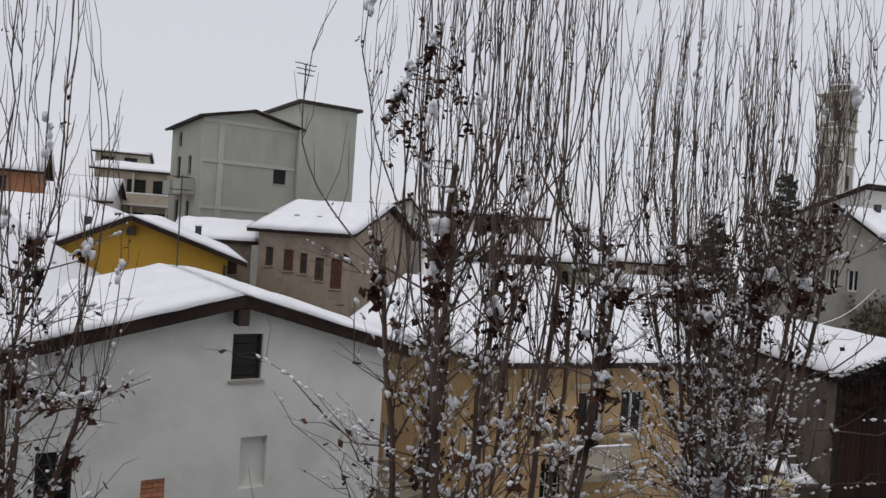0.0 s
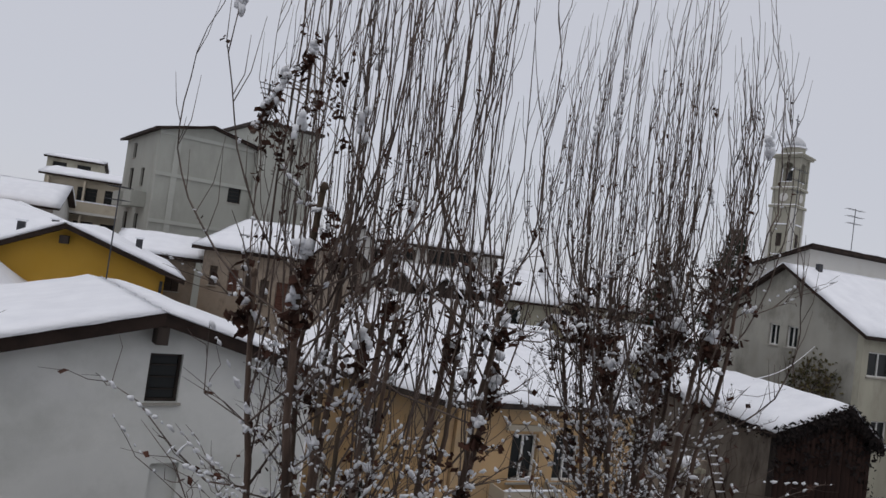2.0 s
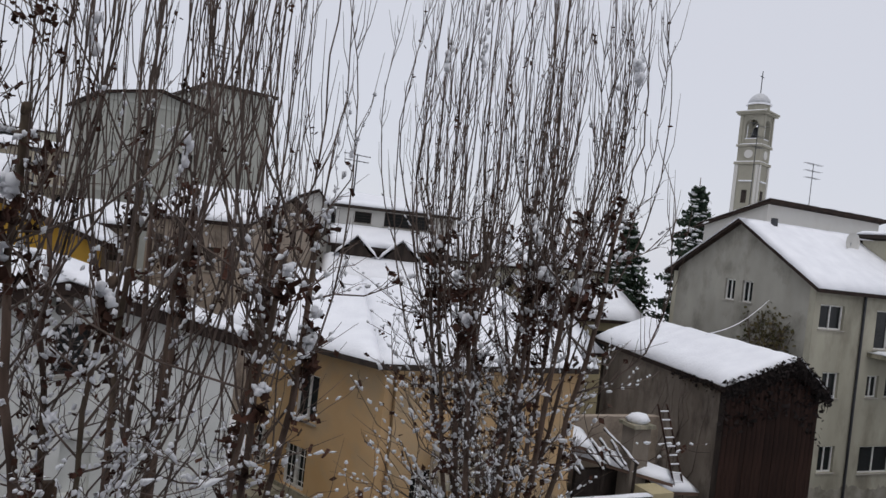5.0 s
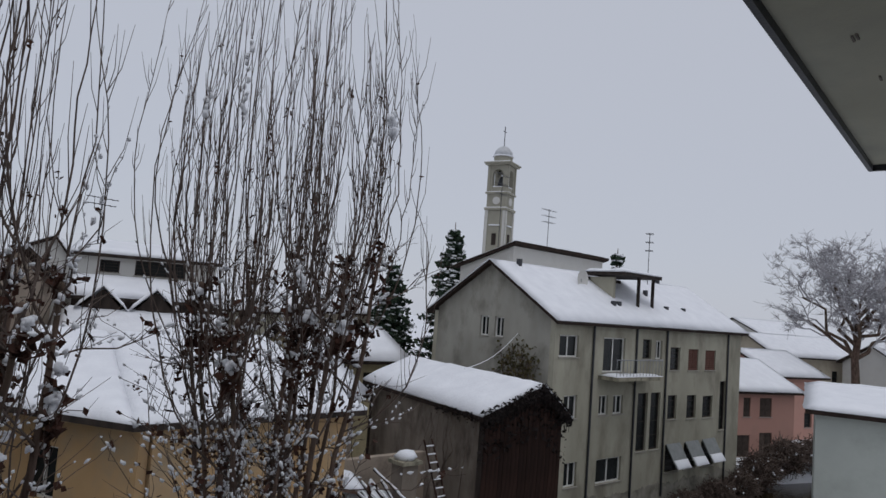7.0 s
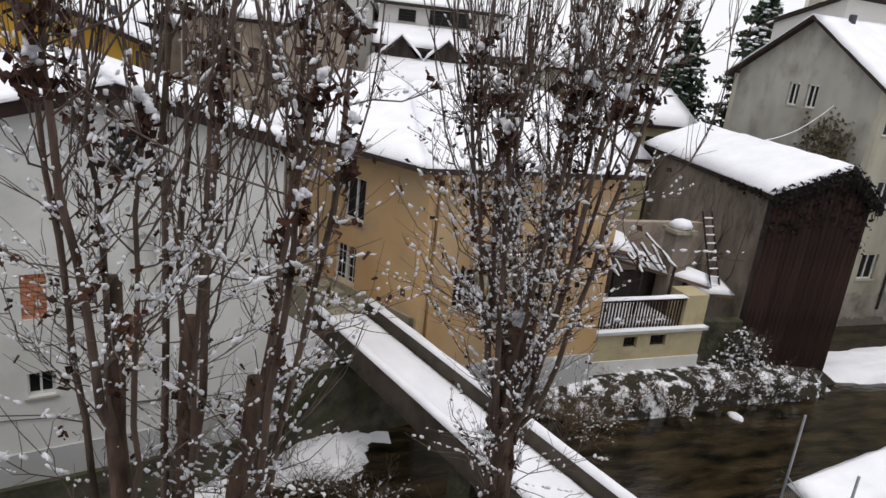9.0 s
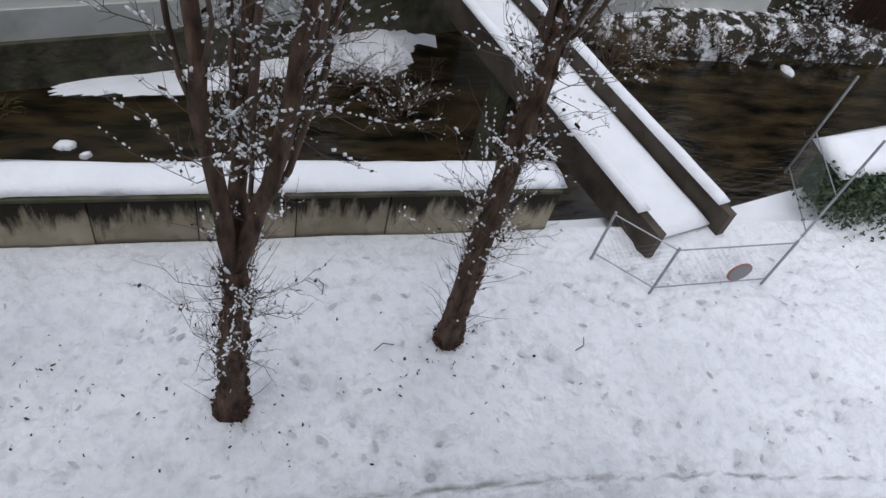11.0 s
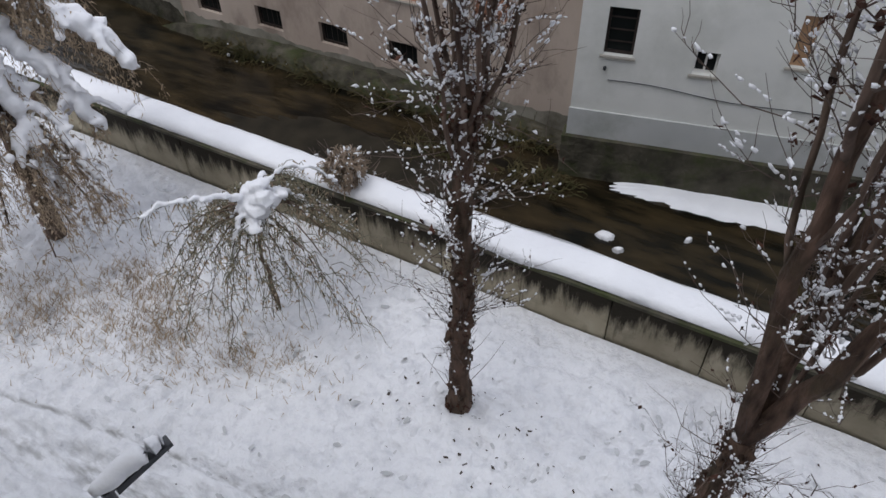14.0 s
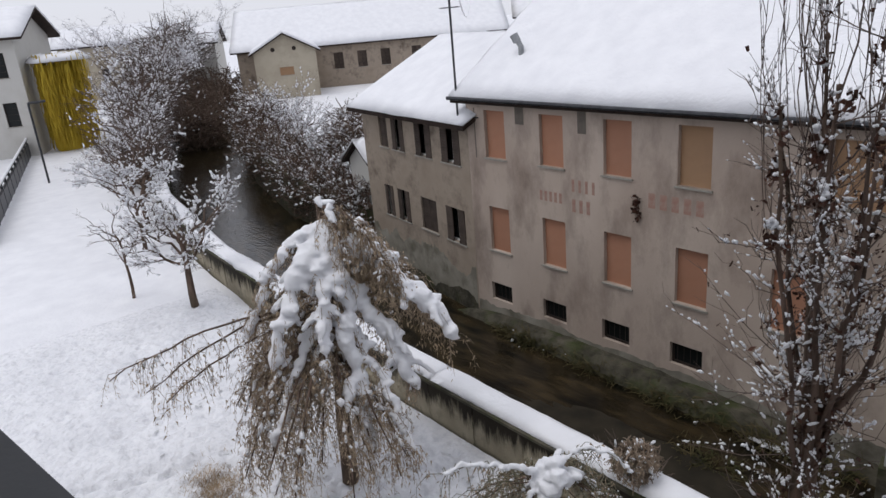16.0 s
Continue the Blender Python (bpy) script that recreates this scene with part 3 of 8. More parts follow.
def gable_house(name, label, F, length, depth, z0, eave, ridge, wall, ridge_along="u", front=(), left=(), right=(), snow=0.22, over=0.4, apex=0.5,
                category="house", back_open=False, gable_wall=None, fascia=0.16, cell=0.4, seed=0, left_wall=None, hip=0.0):
    """A house with a pitched roof: four walls with openings, roof slabs with snow on them. Window rows: (u, z, w, h, kind)."""
    c = F(length / 2, depth / 2, z0)
    h = thing(name, c, label, category)
    fr, fl = F.side_right(length), F.side_left(depth)
    if ridge_along == "u":
        pitch_v = lambda v: eave + (ridge - eave) * (v / (depth * apex) if v < depth * apex else (depth - v) / (depth * (1 - apex)))
        tops = (eave, eave, lambda u: pitch_v(depth - u), (lambda u: pitch_v(u)) if not hip else eave)
        brk = ((), (), (depth * (1 - apex),), (depth * apex,))
    else:
        pitch_u = lambda u: eave + (ridge - eave) * (u / (length * apex) if u < length * apex else (length - u) / (length * (1 - apex)))
        tops = (pitch_u, lambda u: pitch_u(length - u), eave, eave)
        brk = ((length * apex,), (length * (1 - apex),), (), ())
    f_back = Frame(0, 0, 0)
    f_back.o, f_back.u, f_back.v = F(length, depth, 0), -F.u, -F.v
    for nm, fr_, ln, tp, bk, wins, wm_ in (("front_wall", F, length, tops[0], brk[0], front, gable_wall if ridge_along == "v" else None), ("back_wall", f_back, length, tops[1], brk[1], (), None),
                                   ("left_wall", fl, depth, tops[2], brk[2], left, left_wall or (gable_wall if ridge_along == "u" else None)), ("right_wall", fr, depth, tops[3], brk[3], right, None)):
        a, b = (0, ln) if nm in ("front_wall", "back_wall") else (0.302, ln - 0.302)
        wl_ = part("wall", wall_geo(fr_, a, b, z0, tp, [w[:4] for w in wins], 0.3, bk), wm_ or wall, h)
        for w in wins:
            window(fr_, *w, wl_)
    o = over
    if ridge_along == "u":
        vm = depth * apex
        s1 = (ridge - eave) / vm
        s2 = (ridge - eave) / (depth - vm)
        quads = [[F(-o, -o, eave - s1 * o), F(length + o, -o, eave - s1 * o), F(length + o if not hip else length - hip, vm, ridge), F(-o, vm, ridge)],
                 [F(length + o, depth + o, eave - s2 * o), F(-o, depth + o, eave - s2 * o), F(-o, vm, ridge), F(length + o if not hip else length - hip, vm, ridge)]]
        if hip:
            quads.append([F(length + o, -o, eave - s1 * o), F(length + o, depth + o, eave - s2 * o), F(length - hip, vm + 0.05, ridge), F(length - hip, vm - 0.05, ridge)])
    else:
        um = length * apex
        s1 = (ridge - eave) / um
        s2 = (ridge - eave) / (length - um)
        quads = [[F(-o, depth + o, eave - s1 * o), F(-o, -o, eave - s1 * o), F(um, -o, ridge), F(um, depth + o, ridge)],
                 [F(length + o, -o, eave - s2 * o), F(length + o, depth + o, eave - s2 * o), F(um, depth + o, ridge), F(um, -o, ridge)]]
    up = Vector((0, 0, fascia + 0.003))
    for k, q in enumerate(quads):
        q = [p + up for p in q]
        rf = part("roof", slab(q, fascia), M["eave_wood"], h, "dark roof slab with a wooden eave")
        part("roof_snow", snow_sheet(q, snow, cell, seed + k * 3.1), M["snow"], rf, "thick white snow on the roof", smooth=True)
    return h


# ---- ground, canal and water ----
BANKS = [(-420, 150, -430, 175), (-140, 47, -150, 60), (-94, 31.5, -99, 41), (-59, 17.8, -64, 26.5), (-42, 11.6, -46, 19.5), (-33, 9.0, -36, 16.9), (-25.5, 7.35, -27, 16.0),
         (-22, 6.95, -24.5, 16.4), (-17.6, 6.9, -17.6, 15.6), (-10, 6.95, -10, 15.6), (-4.2, 7.0, -4.25, 15.5), (-4.0, 7.0, -4.0, 14.2), (0, 7.0, 0, 14.9), (3.0, 7.0, 2.9, 15.4), (6, 7.05, 6.3, 16.3),
         (9, 7.2, 9.5, 16.9), (13, 8.0, 13.5, 17.2), (17, 8.8, 17, 17.4), (21.8, 9.2, 22.0, 17.2), (22.6, 9.2, 22.6, 21.4), (40, 8.0, 47, 21.4), (90, 0, 92, 8), (420, -60, 420, -45)]
WATER = -2.7
g = Geo()
rows = []
for nx, ny, fx, fy in BANKS:
    far_z = -0.6 if fx < 15 else -1.4
    low = -0.3 if -18 < nx < 9.5 else 0.0
    rows.append([(nx, -1500, 0), (nx, -60, 0), (nx, -8, 0), (nx, -1, low), (nx, 2.5, low) if ny < 12 else (nx, ny - 6, 0), (nx, ny - 0.02, low), (nx, ny, -3.6), (fx, fy - 0.02, -3.6), (fx, fy, far_z), (fx, fy + 15, far_z), (fx, fy + 80, far_z), (fx, 2500, far_z)])
m = len(rows[0])
for r in rows:
    g.v += r
for i in range(len(rows) - 1):
    for j in range(m - 1):
        g.f.append((i * m + j, (i + 1) * m + j, (i + 1) * m + j + 1, i * m + j + 1))
tagged(part("ground", g, M["snow"]), "snow-covered ground cut by a canal", "ground", kind="structure")

g = Geo()
for nx, ny, fx, fy in BANKS:
    g.v += [(nx, ny - 0.3, WATER), (fx, fy + 0.3, WATER)]
for i in range(len(BANKS) - 1):
    g.f.append((2 * i, 2 * i + 2, 2 * i + 3, 2 * i + 1))
tagged(part("water", g, M["water"]), "dark olive water of the canal", "water", kind="structure")

# the lawn near the house: trodden snow with footprints and ruts
rng = random.Random(5)
nx_, ny_ = 430, 118
xs = np.linspace(-21, 12, nx_ + 1)
ys = np.linspace(-1.0, 6.56, ny_ + 1)
X, Y = np.meshgrid(xs, ys)
H = np.zeros_like(X)


prints = []


def tread(sx, sy, d, a, lx=0.15, ly=0.075):
    c, s = math.cos(a), math.sin(a)
    i0, i1 = np.searchsorted(xs, sx - 0.5), np.searchsorted(xs, sx + 0.5)
    j0, j1 = np.searchsorted(ys, sy - 0.5), np.searchsorted(ys, sy + 0.5)
    dx, dy = X[j0:j1, i0:i1] - sx, Y[j0:j1, i0:i1] - sy
    H[j0:j1, i0:i1] -= d * np.exp(-(((dx * c + dy * s) / lx) ** 2 + ((-dx * s + dy * c) / ly) ** 2))


for _ in range(34):  # trails of footprints
    x, y, a = rng.uniform(-14, 9), rng.uniform(2.4, 6.2), rng.uniform(0, 6.28)
    for k in range(rng.randint(8, 22)):
        a += rng.gauss(0, 0.14)
        x, y = x + math.cos(a) * 0.36, y + math.sin(a) * 0.36
        if -16.4 < x < 10 and -0.4 < y < 6.2:
            sgn = 0.09 if k % 2 else -0.09
            tread(x - math.sin(a) * sgn, y + math.cos(a) * sgn, rng.uniform(0.09, 0.17), a, 0.14, 0.07)
            prints.append((x - math.sin(a) * sgn, y + math.cos(a) * sgn, a))
for _ in range(4600):
    tread(rng.uniform(-20, 11), rng.uniform(-0.5, 6.3), rng.uniform(0.02, 0.075), rng.uniform(0, 6), 0.1, 0.062)
for _ in range(1300):  # slush along the path
    x = rng.uniform(-16.4, 6)
    tread(x, 2.3 - 0.012 * (x - 0.5) ** 2 + rng.gauss(0, 0.3), rng.uniform(0.03, 0.09), rng.gauss(0, 0.3), 0.2, 0.065)
for off in (-0.5, 0.52):
    H -= 0.07 * np.exp(-(((Y - (2.3 - 0.012 * (X - 0.5) ** 2 + off)) / 0.06) ** 2)) * (X < 4)
g = Geo()
for j in range(ny_ + 1):
    for i in range(nx_ + 1):
        z = 0.025 + H[j, i] + 0.03 * noise.noise(Vector((xs[i] * 0.8, ys[j] * 0.8, 1))) + 0.012 * noise.noise(Vector((xs[i] * 4, ys[j] * 4, 2)))
        if i in (0, nx_) or j == 0:
            z = -0.31
        g.v.append((xs[i], ys[j], max(z, -0.2) if z > -0.3 else z))
for j in range(ny_):
    for i in range(nx_):
        a = j * (nx_ + 1) + i
        g.f.append((a, a + 1, a + nx_ + 2, a + nx_ + 1))
tagged(part("lawn", g, M["lawn_snow"], smooth=True, at=(0, 0, 0)), "trodden snow with footprints on the lawn", "snow", kind="structure")

# wet, dark soles of the footprints
g = Geo()
rng = random.Random(15)
for px_, py_, a in prints + [(rng.uniform(-15, 9), rng.uniform(2.2, 6.2), rng.uniform(0, 6.3)) for _ in range(260)]:
    i, j = min(nx_, int(np.searchsorted(xs, px_))), min(ny_, int(np.searchsorted(ys, py_)))
    z = max(0.025 + H[j, i], -0.2) + 0.022
    k_ = rng.uniform(0.3, 0.85)
    ring_ = []
    for q in range(8):
        t = 2 * math.pi * q / 8
        dx, dy = math.cos(t) * 0.10 * k_ * rng.uniform(0.6, 1.15), math.sin(t) * 0.045 * k_ * rng.uniform(0.6, 1.15)
        ring_.append((px_ + dx * math.cos(a) - dy * math.sin(a), py_ + dx * math.sin(a) + dy * math.cos(a), z))
    g.add(ring_, [tuple(range(8))])
tagged(part("footprints", g, M["wet_snow"]), "wet grey footprints pressed into the snow", "footprints", kind="stuff")

# fallen leaves and twigs on the snow
g = Geo()
rng = random.Random(8)
for cx, cy, n, sp in ((-2.45, 4.4, 50, 0.55), (0.45, 3.8, 30, 0.55), (3.1, 4.4, 45, 0.6), (2.2, 3.9, 15, 0.7), (-1.4, 4.5, 18, 0.7), (0, 4, 60, 4.5), (-5, 3.5, 40, 3.0)):
    for _ in range(n):
        x, y = cx + rng.gauss(0, sp), cy + rng.gauss(0, sp * 0.6)
        if -16 < x < 9 and 0.5 < y < 6.4:
            g.leaf((x, y, 0.045), rng.uniform(0.014, 0.034), rng)
for _ in range(4):
    x, y, a = rng.uniform(-4, 5), rng.uniform(2.8, 6), rng.uniform(0, 6.3)
    g.tube([(x, y, 0.04), (x + math.cos(a) * 0.15, y + math.sin(a) * 0.15, 0.06), (x + math.cos(a + 0.4) * 0.28, y + math.sin(a + 0.4) * 0.28, 0.04)], 0.008, 3)
tagged(part("fallen_leaves", g, M["debris"]), "scattered dark leaves and twigs on the snow", "leaves", kind="stuff")

# dry grass showing under the weeping trees
g = Geo()
rng = random.Random(18)
for cx, cy, n, sp in ((-8.6, 3.2, 1500, 0.65), (-6.8, 3.7, 1500, 0.6), (-11.3, 2.6, 1300, 0.36), (-5.2, 4.1, 700, 0.5), (-7.6, 4.3, 900, 0.5)):
    for _ in range(n):
        x, y, a = cx + rng.gauss(0, sp), cy + rng.gauss(0, sp * 0.6), rng.uniform(0, 6.3)
        ln = rng.uniform(0.05, 0.16)
        g.add([(x, y, 0.0), (x + 0.012, y + 0.008, 0.0), (x + math.cos(a) * ln, y + math.sin(a) * ln, 0.04 + rng.uniform(0.01, 0.09))], [(0, 1, 2)])
tagged(part("dry_grass", g, M["weeping_leaf"]), "tufts of dry tan grass in the snow", "grass", kind="stuff")

# canal wall along the lawn: concrete panels with a snow cap
canal_wall = thing("canal_wall", (-8, 6.75, 0), "stained concrete canal wall capped with thick snow", "wall", kind="structure")
segs = [(-60, 17.5), (-42, 11.3), (-32, 8.55), (-22.2, 7.0), (-17, 6.72), (-10.2, 6.6), (5.2, 6.58)]
for (x0, y0), (x1, y1) in zip(segs, segs[1:]):
    ang = math.degrees(math.atan2(y1 - y0, x1 - x0))
    F = Frame(x0, y0, ang)
    L = math.hypot(x1 - x0, y1 - y0)
    n = max(1, round(L / 1.25))
    for k in range(n):
        a, b = L * k / n + 0.008, L * (k + 1) / n - 0.008
        part("panel", fbox(Geo(), F, a, b, 0.0 + 0.012 * (k % 2), 0.4, -0.3, 0.79 + 0.012 * (k % 3)), M["canal_concrete"], canal_wall)
    part("coping", fbox(Geo(), F, 0, L, -0.03, 0.63, 0.82, 0.87), M["moss_stone"], canal_wall, "dark mossy coping")
    part("wall_snow", snow_sheet([F(-0.02, 0.03, 0.87), F(L + 0.02, 0.03, 0.87), F(L + 0.02, 0.62, 0.87), F(-0.02, 0.62, 0.87)], 0.12, 0.09, x0, 0.1, 0.05, 0.02), M["snow"], canal_wall, "thick snow cap", smooth=True)
    part("river_face", fbox(Geo(), F, 0, L, 0.402, 0.6, -3.4, 0.815), M["moss_stone"], canal_wall, "dark mossy face above the water")


bank_wall = thing("bank_wall", (-50, 24, -3), "dark mossy revetment along the far bank", "wall", kind="structure")
for (_, _, x0, y0), (_, _, x1, y1) in list(zip(BANKS[1:7], BANKS[2:8])) + list(zip(BANKS[12:18], BANKS[13:19])):
    F = Frame(x0, y0, math.degrees(math.atan2(y1 - y0, x1 - x0)))
    L = math.hypot(x1 - x0, y1 - y0)
    part("face", fbox(Geo(), F, 0, L, -0.12, 0.25, -3.5, -0.5), M["moss_stone"], bank_wall)


def mound(name, label, outline, z, thick, material, seed=0, category="bank", kind="", cell=0.25):
    """A low irregular heap over a rough ellipse (centre x, y, half axes, turn)."""
    cx, cy, ra, rb, turn = outline
    g = Geo()
    rings, seg = 7, 90
    c, s = math.cos(radians(turn)), math.sin(radians(turn))
    for i in range(rings + 1):
        q = i / rings
        for k in range(seg):
            t = 2 * math.pi * k / seg
            w = 1 + 0.22 * noise.noise(Vector((math.cos(t) * 11 + seed, math.sin(t) * 11, 9))) + 0.28 * noise.noise(Vector((math.cos(t) * 1.7 + seed, math.sin(t) * 1.7, seed))) + 0.14 * noise.noise(Vector((math.cos(t) * 5 + seed, math.sin(t) * 5, 4)))
            x, y = ra * q * math.cos(t) * w, rb * q * math.sin(t) * w
            p = Vector((cx + x * c - y * s, cy + x * s + y * c, 0))
            p.z = z + thick * max(0.0, 1 - q ** 6) + (0.08 * noise.noise(Vector((p.x * 2, p.y * 2, seed))) * min(1, thick * 4) if q < 1 else -0.03)
            g.v.append(tuple(p))
    for i in range(rings):
        for k in range(seg):
            n = (k + 1) % seg
            g.f.append((i * seg + k, (i + 1) * seg + k, (i + 1) * seg + n, i * seg + n))
    return tagged(part(name, g, material, smooth=True), label, category, kind=kind)


for k, (o, th) in enumerate((((-0.5, 13.92, 2.9, 0.7, 13), 0.14), ((2.2, 14.5, 1.7, 0.5, 14), 0.2), ((4.1, 15.1, 1.3, 0.9, 20), 0.35), ((-6.5, 13.9, 0.9, 0.2, 0), 0.08))):
    mound("snow_shoal", "flat shelf of snow at the water's edge", o, WATER - 0.02, th, M["snow"], 3 + k, "snow")
for k, (x, y, s) in enumerate(((-2.6, 11.5, 0.22), (-2.2, 11.2, 0.12), (-1.0, 12.2, 0.1), (16.9, 15.0, 0.3))):
    mound("ice_lump", "small lump of snow standing in the water", (x, y, s, s * 0.6, 30 * k), WATER - 0.02, 0.12, M["snow"], 13 + k, "snow")
mound("moss_bank", "mossy green bank under the house wall", (-11, 14.35, 7.2, 0.55, -1), WATER - 0.1, 0.55, M["moss_stone"], 31, "bank", "structure")
mound("mud_shoal", "muddy shoal in the shallow canal", (-9.5, 11.4, 4.5, 1.1, 5), WATER - 0.035, 0.05, M["mud"], 33, "bank", "structure")
mound("snow_bank", "snowy bank with dark earth above the water", (15.6, 16.4, 6.0, 1.15, -2), WATER - 0.1, 1.05, M["patchy_snow"], 35, "bank", "structure")
mound("snow_bank", "snow-covered bank in front of the grey house", (27.6, 17.1, 6.6, 1.6, -4), WATER - 0.1, 0.5, M["snow"], 36, "bank", "structure")
slab_g = Geo().hexa([(5.2, 14.6, -2.9), (5.75, 14.4, -2.9), (5.9, 15.9, -2.75), (5.4, 16.05, -2.75), (5.2, 14.6, -2.8), (5.75, 14.4, -2.8), (5.9, 15.9, -2.65), (5.4, 16.05, -2.65)])
tagged(part("stone_slab", slab_g, M["snow"]), "flat slab with snow lying under the bridge", "slab")

# ---- brown apartment house on the far bank ----
BF = Frame(-17.61, 14.5, 0)
cols = [0.82, 3.16, 5.47, 7.72]
wins = []
for k, u in enumerate(cols):
    wins += [(u, 3.05, 0.9, 1.5, "tan" if k == 3 else "roller"), (u, -0.06, 0.9, 1.5, "roller"), (u - 0.1, -1.86, 0.95, 0.62, "grille")]
wins += [(11.25, 3.1, 1.5, 1.4, "tan"), (10.2, -0.06, 0.9, 1.5, "roller")]
brown = gable_house("apartment_house", "long brown plastered house with orange roller shutters and a snowy roof", BF, 13.35, 11.0, -3.3, 5.0, 8.6, M["brown_plaster"], hip=4.2, front=wins, over=0.35, snow=0.28, category="house", right=[(3, 2, 0.9, 1.4, "sash")])
part("gutter", Geo().tube([BF(-0.4, -0.42, 4.93), BF(13.4, -0.42, 4.9)], 0.06, 8), M["metal_dark"], brown, "dark eaves gutter")


def ragged_band(F, length, z0, top, wave, proud, seed):
    """A thin coat on a wall's foot with an uneven upper edge."""
    g = Geo()
    n = int(length / 0.12)
    for i in range(n + 1):
        u = 0.01 + (length - 0.02) * i / n
        z = top + wave * (noise.noise(Vector((u * 0.5, seed, 0))) + 0.6 * noise.noise(Vector((u * 1.7, seed, 3))) + 0.35 * noise.noise(Vector((u * 6, seed, 5))))
        g.v += [tuple(F(u, -proud, z0)), tuple(F(u, -proud, z)), tuple(F(u, -0.002, z + 0.01))]
    for i in range(n):
        k = 3 * i
        g.f += [(k, k + 3, k + 4, k + 1), (k + 1, k + 4, k + 5, k + 2)]
    return g


part("cement_coat", ragged_band(BF, 13.35, -3.3, -2.08, 0.2, 0.006, 2), M["cement_coat"], brown, "mottled grey cement coat on the lower wall")
part("moss_band", ragged_band(BF, 13.35, -3.3, -2.5, 0.25, 0.02, 5), M["moss_stone"], brown, "dark mossy foot of the wall")
for u, z, w, h in ((0.35, 3.0, 0.04, 1.6), (2.2, 4.2, 0.35, 0.7), (4.6, 4.1, 0.3, 0.6)):
    part("damp_patch", fbox(Geo(), BF, u, u + w, -0.008, -0.002, z, z + h), M["stain"], brown, "dark damp patch")
# faded painted lettering, no longer legible
for k in range(4):
    part("lettering", fbox(Geo(), BF, 4.35 + 0.24 * k, 4.44 + 0.24 * k, -0.006, -0.002, 2.42, 2.78), M["faded_paint"], brown, "faded painted bars")
for k in range(5):
    part("lettering", fbox(Geo(), BF, 3.1 + 0.19 * k, 3.2 + 0.19 * k, -0.006, -0.002, 2.0, 2.3), M["faded_paint"], brown, "faded painted bars")
for k in range(3):
    part("lettering", fbox(Geo(), BF, 4.35 + 0.26 * k, 4.47 + 0.26 * k, -0.006, -0.002, 1.82, 2.2), M["faded_paint"], brown, "faded painted bars")
for k in range(5):
    part("lettering", fbox(Geo(), BF, 6.9 + 0.34 * k, 7.1 + 0.34 * k, -0.006, -0.002, 2.35, 2.75), M["faded_paint"], brown, "faded painted bars")
ivy_bit = Geo()
rng = random.Random(3)
for _ in range(60):
    ivy_bit.leaf(BF(6.58 + rng.gauss(0, 0.07), -0.03 - rng.random() * 0.05, 2.35 + rng.gauss(0, 0.17)), 0.06, rng)
part("dry_creeper", ivy_bit, M["dead_leaf"], brown, "tuft of dry creeper on the wall")
flue = thing("roof_flue", (-16.1, 15.6, 5.6), "metal flue pipe standing in the roof snow", "flue")
part("pipe", Geo().tube([(-16.1, 15.6, 5.5), (-16.1, 15.6, 6.35), (-16.2, 15.55, 6.55)], 0.09, 10), M["metal_grey"], flue)
part("cap", Geo().tube([(-16.2, 15.55, 6.5), (-16.3, 15.5, 6.72)], 0.13, 10), M["metal_grey"], flue)


def antenna(at, z0, h, label="tall television antenna mast", bars=4, turn=0.0, reach=0.7, r=0.025):
    a = thing("antenna", (*at, z0), label, "antenna")
    x, y = at
    part("mast", Geo().tube([(x, y, z0), (x, y, z0 + h)], r, 6), M["metal_dark"], a)
    c, s = math.cos(turn), math.sin(turn)
    for k in range(bars):
        z = z0 + h * (0.98 - 0.13 * k)
        ln = reach * (1 - 0.12 * k)
        boom = part("boom", Geo().tube([(x - c * ln, y - s * ln, z), (x + c * ln, y + s * ln, z)], r * 0.55, 5), M["metal_dark"], a)
        teeth = Geo()
        for q in (-0.8, -0.4, 0.0, 0.4, 0.8):
            px_, py_ = x + c * ln * q, y + s * ln * q
            teeth.tube([(px_ + s * 0.25, py_ - c * 0.25, z), (px_ - s * 0.25, py_ + c * 0.25, z)], r * 0.35, 4)
        part("elements", teeth, M["metal_dark"], boom)
    return a


antenna((-17.78, 14.28), 4.0, 6.2, "tall dark antenna mast fixed to the house corner", 4, 0.4, 0.45, 0.035)
for z_, sag_ in ((9.9, 2.6), (9.6, 3.4)):
    cbl = thing("overhead_cable", (-17.78, 14.28, z_), "snow-laden cable sagging between the masts", "cable")
    part("cable", Geo().tube([Vector((-17.78, 14.28, z_)).lerp(Vector((-52, 46, 11.5)), i / 14) - Vector((0, 0, sag_ * math.sin(math.pi * i / 14))) for i in range(15)], 0.035, 5), M["snow"], cbl)
brk = Geo().tube([(-17.78, 14.28, 4.35), (-17.0, 14.45, 4.3)], 0.02, 5)
part("bracket", brk, M["metal_dark"], brown)

LF = Frame(-25.6, 15.63, -8.0)
lw = []
for u, w in ((1.5, 0.7), (2.6, 0.95), (4.45, 1.15), (6.3, 1.2)):
    lw += [(u, 2.6, w, 1.32, "ajar" if u > 2 else "louvre"), (u, -0.25, w, 1.25, "ajar" if u != 4.45 else "louvre")]
old_wing = gable_house("old_wing", "older plastered wing with dark louvred shutters and a snowy roof", LF, 8.05, 9.0, -3.3, 4.15, 6.4, M["old_plaster"], front=lw, over=0.45, snow=0.25, category="house", seed=4)
part("cement_coat", ragged_band(LF, 8.0, -3.3, -1.0, 0.6, 0.006, 8), M["cement_coat"], old_wing, "dark damp lower wall")
part("moss_band", ragged_band(LF, 8.0, -3.3, -2.2, 0.4, 0.02, 11), M["moss_stone"], old_wing, "dark mossy foot of the wall")

